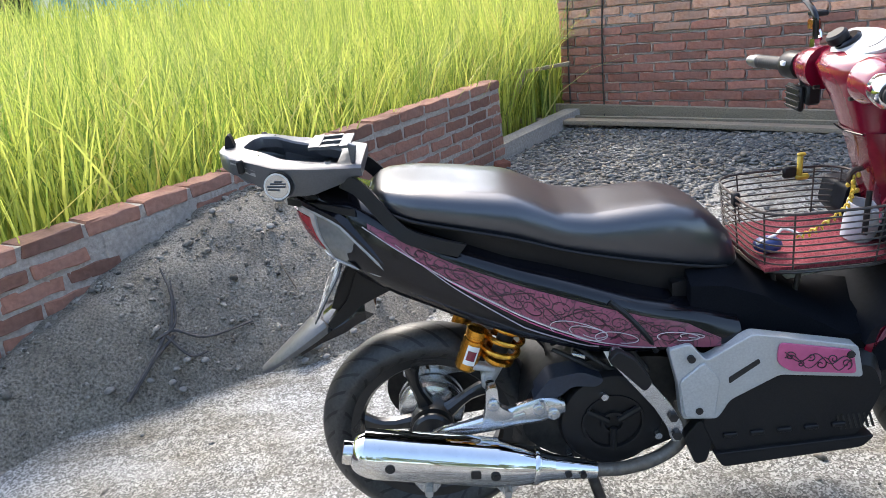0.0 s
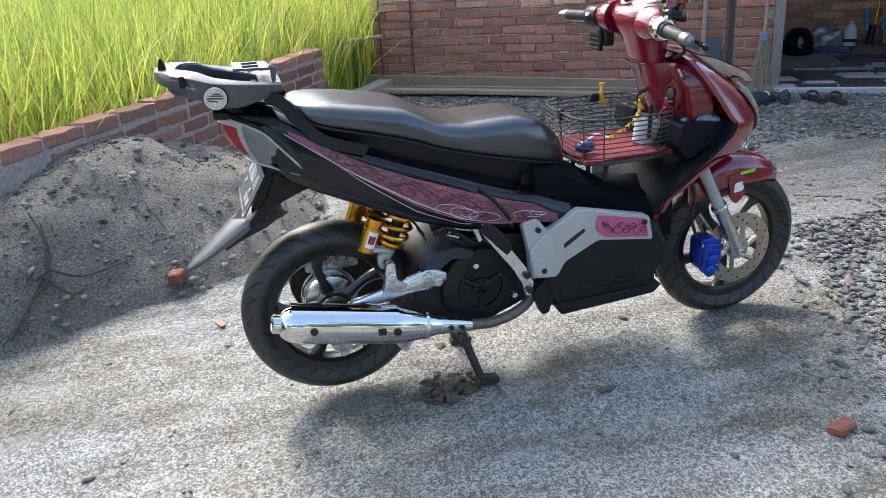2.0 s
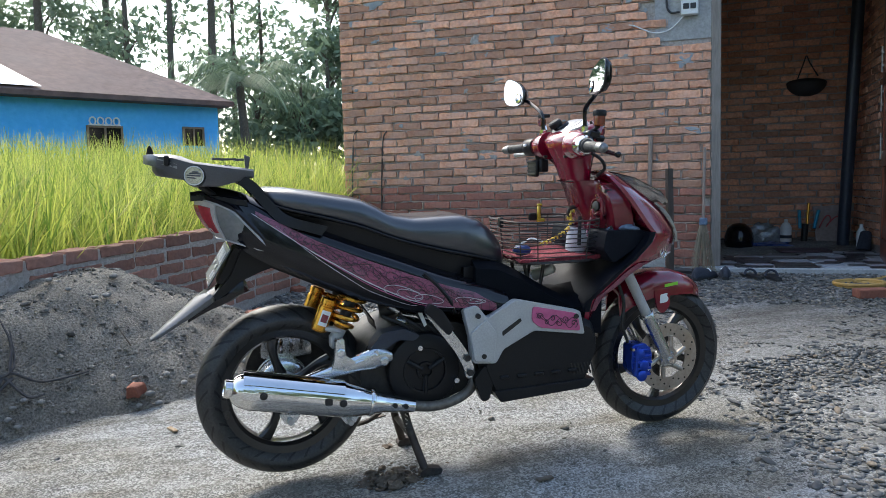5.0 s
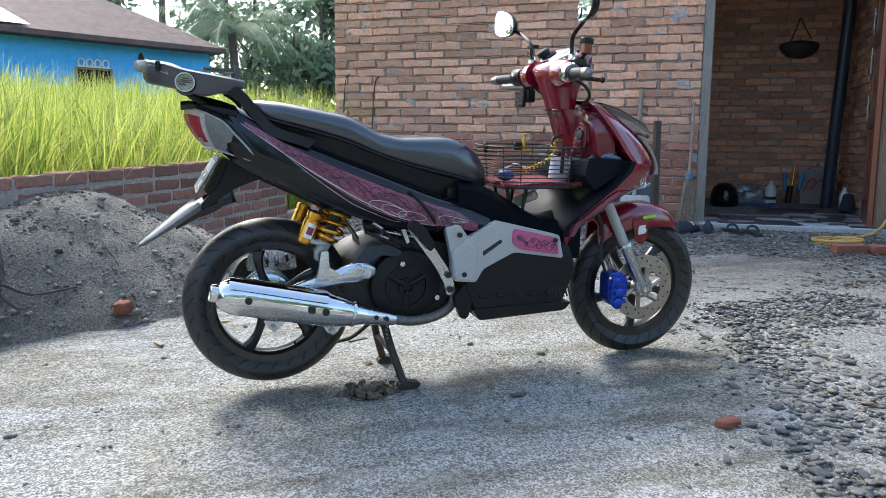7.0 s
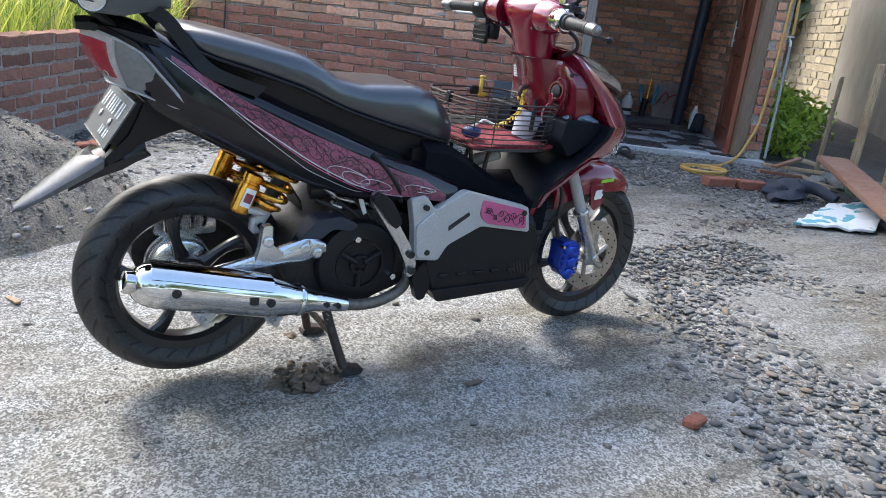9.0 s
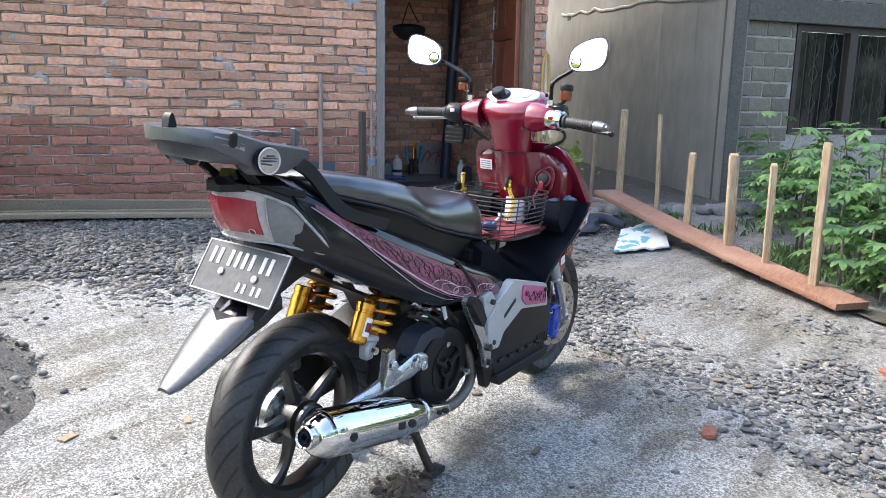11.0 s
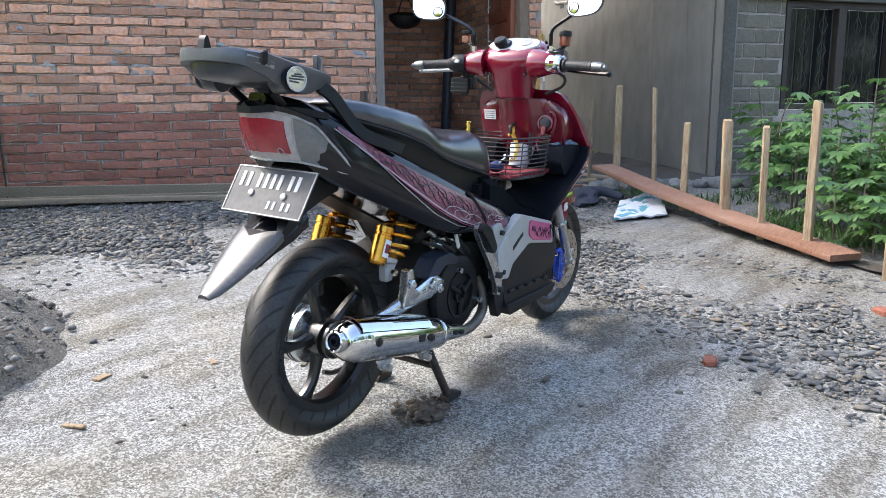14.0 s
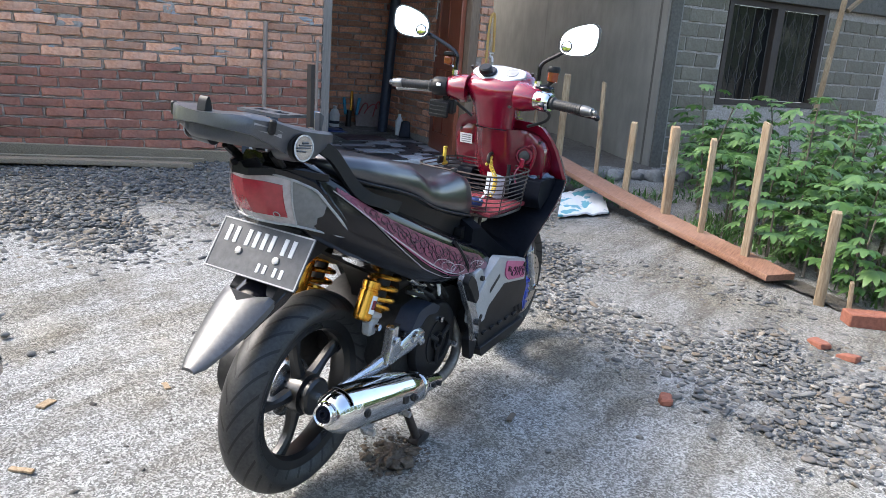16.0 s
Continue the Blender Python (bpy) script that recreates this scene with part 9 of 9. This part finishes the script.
# ---- distance: blue house, palms, trees ----
def blue_house():
    hs = empty("blue_house", pose(-0.35, 15.6, 0.13, 0, 0, 28), "bright blue house with a rusty metal hip roof", "house")
    part("wall", join(on_box(-13, 0, 0, 6, -0.2, 2.78)), BLUE_WALL, hs, "bright blue painted wall", 0)
    e = [(-13.4, -0.45, 2.68), (0.17, -0.45, 2.68), (0.17, 6.45, 2.68), (-13.4, 6.45, 2.68)]
    rdg = [(-10.0, 3.0, 4.42), (-2.7, 3.0, 4.42)]
    bm = bmesh.new()
    v = [bm.verts.new(p) for p in e + rdg]
    lo = [bm.verts.new((p[0], p[1], p[2] - 0.10)) for p in e]
    for f in ((0, 1, 5, 4), (1, 2, 5), (2, 3, 4, 5), (3, 0, 4)):
        bm.faces.new([v[i] for i in f])
    for i in range(4):
        bm.faces.new((v[i], v[(i + 1) % 4], lo[(i + 1) % 4], lo[i]))
    bm.faces.new(lo)
    roof = part("roof", bm, RUST_ROOF, hs, "rusty brown corrugated metal roof", 0)
    part("patch_sheet", loft([[Vector((x, -0.45 + 3.45 * t - 0.02, 2.70 + 1.74 * t + 0.025)) for x in (-6.4 + w, -3.65 - 1.5 * t)] + [Vector((x, -0.45 + 3.45 * t - 0.02, 2.70 + 1.74 * t + 0.015)) for x in (-3.65 - 1.5 * t, -6.4 + w)] for t, w in ((0.02, 0), (0.22, 0.0), (0.40, 0.0))]), ZINC, roof, "bare zinc patch")
    for x, w, z0, z1 in ((-2.46, 0.62, 1.30, 2.06), (-0.60, 0.40, 1.74, 2.10), (-8.2, 0.8, 1.3, 2.3)):
        wn = part("window", join(on_box(x - w / 2, x + w / 2, -0.03, 0.0, z0, z1)), GLASS_DARK, hs, "dark shuttered window", 0)
        part("frame", join(on_box(x - w / 2 - 0.04, x - w / 2, -0.06, 0.0, z0, z1 + 0.04), on_box(x + w / 2, x + w / 2 + 0.04, -0.06, 0.0, z0, z1 + 0.04), on_box(x - 0.02, x + 0.02, -0.06, -0.03, z0, z1), on_box(x - w / 2, x + w / 2, -0.06, -0.03, z1, z1 + 0.04)), WOOD_FRAME, wn, "", 0)
        if w < 0.5:
            continue
        fan = []
        for k in range(4):
            c = x - w / 2 + w * (k + 0.5) / 4
            fan.append(tube([(c + 0.06 * math.cos(a), -0.04, z1 + 0.13 + 0.075 * math.sin(a)) for a in np.linspace(0, 6.283, 11)], 0.016, 5, 1))
        fan.append(on_box(x - w / 2, x + w / 2, -0.05, -0.02, z1 + 0.045, z1 + 0.07))
        part("fanlight", join(*fan), WHITE_PLASTIC, wn, "white fretwork fanlight")
    for x in (-7.0, -7.55, -8.9):
        part("porch_post", on_box(x - 0.09, x + 0.09, -0.75, -0.55, -0.2, 2.66), WHITE_PLASTIC, hs, "white porch post", 0)


blue_house()


def quads(centres, size, seed):
    """Leaf quads of random turn round the centres."""
    rng = np.random.default_rng(seed)
    n = len(centres)
    a = rng.normal(size=(n, 3))
    a /= np.linalg.norm(a, axis=1)[:, None]
    b = np.cross(a, rng.normal(size=(n, 3)))
    b /= np.linalg.norm(b, axis=1)[:, None]
    s = (size * rng.uniform(0.6, 1.3, n))[:, None]
    v = np.stack((centres - a * s, centres + b * s * 0.45, centres + a * s, centres - b * s * 0.45), 1).reshape(-1, 3)
    return v, np.arange(n * 4).reshape(n, 4)


def tree(x, y, height, spread, seed, leaves=1250, label="tall slender tree with a loose leafy crown"):
    rng = np.random.default_rng(seed)
    t = empty("tree", pose(x, y, 0.0), label, "tree", "trees behind the field")
    bend = rng.normal(0, 0.35, 2)
    part("trunk", tube([(0, 0, -0.2), (bend[0] * 0.4, bend[1] * 0.4, height * 0.4), (bend[0], bend[1], height * 0.92)], 0.16, 8, 5, taper=0.04), BARK, t)
    cents = []
    for k in range(11):
        h = height * rng.uniform(0.22, 0.9)
        a = rng.uniform(0, 6.28)
        r = spread * rng.uniform(0.4, 1.0) * (1.1 - 0.5 * h / height)
        base = Vector((bend[0] * h / height, bend[1] * h / height, h))
        tip = base + Vector((math.cos(a) * r, math.sin(a) * r, rng.uniform(0.3, 1.3)))
        part("limb", tube([base, base.lerp(tip, 0.5) + Vector((0, 0, 0.15)), tip], 0.05, 6, 3, taper=0.012), BARK, t)
        n = leaves // 11
        c = np.array(tip[:]) + rng.normal(size=(n, 3)) * np.array([0.62, 0.62, 0.5]) * spread * 0.42
        cents.append(c)
    v, f = quads(np.concatenate(cents), 0.16, seed + 1)
    tagged(arrays("crown", v, f, TREE_LEAF, t, 0), "pale green leaves with haze in their colour", kind="stuff")


rng_t = random.Random(3)
for k in range(15):
    tree(-11 + 1.55 * k + rng_t.uniform(-0.5, 0.5), 25 + rng_t.uniform(-1.5, 6), rng_t.uniform(8.5, 13.0), rng_t.uniform(1.5, 2.1), 200 + k)
for k in range(7):
    tree(0.8 + 1.1 * k, 21 + rng_t.uniform(-0.5, 2.5), rng_t.uniform(3.5, 5.5), rng_t.uniform(1.3, 1.7), 300 + k, 1400, "bushy young tree at the field's edge")

SHRUB_LEAF = leafy("shrub_leaf", (0.14, 0.25, 0.025), (0.46, 0.56, 0.08), 0.5)


def shrub(u, y, size, seed):
    """A low leafy shrub in the gap between the two houses."""
    rng = np.random.default_rng(seed)
    p = H(u, y, 0)
    b = empty("shrub", pose(p.x, p.y, gz(p.x, p.y) - 0.02), "low yellow-green leafy shrub between the houses", "shrub", "shrubs between the houses")
    cents = []
    for k in range(7):
        a, r = rng.uniform(0, 6.28), rng.uniform(0.2, 0.9) * size * 0.5
        tip = Vector((math.cos(a) * r, math.sin(a) * r, size * rng.uniform(0.5, 0.95)))
        part("stem", tube([(0, 0, 0), tip * 0.5 + Vector((0, 0, 0.03)), tip], 0.006, 5, 3, taper=0.003), BARK, b)
        cents.append(np.array(tip[:]) * rng.uniform(0.55, 1.0, (70, 1)) + rng.normal(size=(70, 3)) * size * np.array([0.17, 0.17, 0.13]))
    c = np.concatenate(cents)
    c[:, 2] = np.maximum(c[:, 2], 0.03)
    v, f = quads(c, 0.036, seed + 1)
    tagged(arrays("foliage", v, f, SHRUB_LEAF, b, 0), kind="stuff")


rng_s = random.Random(14)
for k in range(22):
    y = 0.35 + 4.6 * k / 21
    shrub(1.62 + 0.18 * y + 0.10 * rng_s.random() * (1 + y), y, rng_s.uniform(0.34, 0.50), 500 + 3 * k)
for u, y, h in ((2.6, 10.5, 4.6), (4.2, 11.5, 5.2), (5.8, 12.5, 4.8), (3.4, 13.5, 6.0)):
    tree(H(u, y, 0).x, H(u, y, 0).y, h, 1.6, 600 + int(u * 10), 1500, "bushy tree behind the gap between the houses")

for u, y, h in ((3.55, 8.7, 2.6), (4.0, 9.6, 3.0), (3.1, 9.9, 2.8), (4.6, 12.0, 3.4)):
    tree(H(u, y, 0).x, H(u, y, 0).y, h, 0.85, 640 + int(u * 10), 2200, "dense low tree behind the gap between the houses")

# the belt of trees on the near side of the yard, seen in the chrome and the mirrors
for k in range(11):
    tree(-13 + 2.6 * k + rng_t.uniform(-0.6, 0.6), -12.0 + rng_t.uniform(-2, 1), rng_t.uniform(3.8, 4.8), rng_t.uniform(1.7, 2.2), 400 + k, 2000, "bushy tree on the near side of the yard")


def palm(x, y, trunk, length, count, seed, label):
    rng = np.random.default_rng(seed)
    p = empty("coconut_palm", pose(x, y, 0), label, "palm", "palms behind the field")
    top = Vector((rng.normal(0, 0.2), rng.normal(0, 0.2), trunk))
    part("trunk", tube([(0, 0, -0.2), (top.x * 0.3, top.y * 0.3, trunk * 0.5), top], 0.15, 10, 5, taper=0.10), BARK, p)
    for k in range(count):
        a = k * 2.39996 + rng.normal(0, 0.2)
        rise = rng.uniform(-0.25, 1.0)
        pts = []
        for t in np.linspace(0, 1, 15):
            out = length * t * (1 - 0.10 * t)
            z = rise * length * 0.75 * t - (0.55 + 0.25 * rise) * length * t * t
            pts.append(top + Vector((math.cos(a) * out, math.sin(a) * out, z)))
        vs, fs = [], []
        side = Vector((-math.sin(a), math.cos(a), 0))
        for i in range(1, 15):
            for sub in (0.0, 0.33, 0.66):
                c = pts[i - 1].lerp(pts[i], sub)
                d = (pts[i] - pts[i - 1]).normalized()
                ln = length * 0.20 * math.sin(min(1.0, (i + sub) / 15 + 0.12) * math.pi) + 0.08
                for s in (-1, 1):
                    e = (side * s + d * 0.55 + Vector((0, 0, -0.55 - 0.3 * rng.uniform()))).normalized()
                    n = len(vs)
                    vs += [c - d * 0.018, c + d * 0.018, c + e * ln]
                    fs.append((n, n + 1, n + 2))
            n = len(vs)
            vs += [pts[i - 1] - side * 0.02, pts[i - 1] + side * 0.02, pts[i] + side * 0.018, pts[i] - side * 0.018]
            fs.append((n, n + 1, n + 2, n + 3))
        me = bpy.data.meshes.new("frond")
        me.from_pydata([q[:] for q in vs], [], fs)
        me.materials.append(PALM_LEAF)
        ob = new("frond", me)
        ob.parent = p


palm(0.35, 19.0, 3.7, 3.0, 18, 5, "young coconut palm with long drooping fronds")
palm(-0.6, 24.0, 11.0, 3.2, 16, 6, "tall coconut palm on a thin trunk")
palm(-5.6, 24.0, 7.6, 3.0, 16, 7, "coconut palm rising behind the blue house")
palm(-3.9, 28.0, 9.0, 3.0, 16, 8, "coconut palm rising behind the blue house")
shelter = part("lean_to_roof", plank_between((2.2, 13.4, 1.95), (4.6, 13.2, 2.02), 0.9, 0.05, Vector((0, -0.25, 1))), RUST_ROOF)
tagged(shelter, "low rusty lean-to roof beyond the field", "roof")
shed_wall = part("shed_wall", box((1.9, 0.08, 1.9), (3.4, 13.5, 0.95)), WOOD_FRAME)
tagged(shed_wall, "dark timber shed wall beyond the field", "shed")


# ---- bricks of the walls ----
FRONT_ROWS = brick_rows(-3.055, -0.072, 0.135, TOP, 0.234, 0.0555, 0.011, 1, wall_skip)
lay(front, FRONT_ROWS + brick_rows(-0.05, 1.25, 2.345, TOP, 0.234, 0.0555, 0.011, 4, wall_skip) + brick_rows(1.255, 1.37, 0.26, TOP, 0.115, 0.052, 0.0145, 5), [BRICK, BRICK_DARK], 1, joined=BRICK_JOINED)
lay(garden, brick_rows(-7.0, -0.02, 0.10, 0.52, 0.215, 0.056, 0.0125, 2, lambda u, z: -2.80 < u < -2.46) , [BRICK_LOW], 2, pick=lambda r: -r[0], height=0.055, proud=0.005, wild=0.6)
lay(garden, brick_rows(-7.0, -0.02, 0.522, 0.585, 0.215, 0.056, 0.012, 9), [BRICK_LOW], 9, depth=0.118, height=0.056, proud=0.006, wild=0.35)
lay(back, [(u, z, ln) for u, z, ln in brick_rows(-0.2, 1.31, 0.26, 2.9, 0.232, 0.053, 0.0135, 3)], [BRICK], 3, limit=0, joined=BRICK_JOINED, inset=2.2)
lay(side_far, brick_rows(5.21, 11.19, -0.05, 3.4, 0.30, 0.095, 0.014, 6), [BRICK_PALE], 6, limit=0, joined=BRICK_PALE, depth=0.04, height=0.095, inset=-0.034, proud=0.0)
lay(right_wall, brick_rows(0.0, 2.06, 0.26, 2.9, 0.232, 0.053, 0.0135, 8), [BRICK], 8, limit=0, joined=BRICK_JOINED).matrix_basis = pose(1.309, 2.2, 0, 0, 0, -90)
block_pieces()
porch_tiles()


# ---- squeezed mortar in the joints of the house front ----
def mortar_beads(rows, height, seed, inset=0.0):
    """Lumpy strips of mortar under the bricks and at their ends, with open crevices beside them."""
    rng = np.random.default_rng(seed)
    vs, fs = [], []

    def strip(p, q, half, out):
        n = max(3, int((q - p).length / 0.03))
        d = (q - p).normalized()
        side = Vector((d.z, 0, -d.x))
        for k in range(n + 1):
            c = p.lerp(q, k / n) + side * rng.normal(0, 0.0016)
            w, o = half * rng.uniform(0.55, 1.45) * (0.4 if k in (0, n) else 1.0), out * rng.uniform(0.3, 1.35)
            i = len(vs)
            for e, y in ((-1.0, 0.004), (-0.7, -o * 0.8), (0.6, -o), (1.0, 0.004)):
                vs.append((c.x + side.x * w * e, inset + y, c.z + side.z * w * e))
            if k:
                fs.extend((i - 4 + m, i - 3 + m, i + 1 + m, i + m) for m in range(3))

    for u, z, ln in rows:
        low = z - height / 2 - 0.0055
        a = u - ln / 2
        while a < u + ln / 2:
            b = min(a + rng.uniform(0.04, 0.15), u + ln / 2)
            if rng.uniform() < 0.86:
                strip(Vector((a, 0, low)), Vector((b, 0, low)), 0.0058, 0.0125)
            a = b
        if rng.uniform() < 0.85:
            strip(Vector((u + ln / 2 + 0.006, 0, z - height / 2)), Vector((u + ln / 2 + 0.006, 0, z + height / 2)), 0.0060, 0.0125)
    ob = arrays("joint_mortar", np.array(vs), np.array(fs), BEAD, front, 40)
    tagged(ob, kind="stuff")


mortar_beads(FRONT_ROWS, 0.0555, 19)


# ---- flush dabs of mortar on the house front ----
def mortar_dabs():
    rng = random.Random(77)
    for k in range(150):
        u, z = rng.uniform(-3.0, -0.1), 0.9 + 2.6 * rng.random()
        if wall_skip(u, z):
            continue
        big = rng.random() < 0.22
        w, h = (rng.uniform(0.03, 0.075), rng.uniform(0.025, 0.05)) if big else (rng.uniform(0.015, 0.05), rng.uniform(0.006, 0.014))
        bm = stone((w, 0.005, h), 400 + k, 3, 1.3)
        ob = part("mortar_dab", bm, SMEAR if rng.random() < 0.6 else MORTAR, front)
        ob.matrix_basis = pose(u, -0.010, z, 0, rng.uniform(-12, 12), 0)


mortar_dabs()
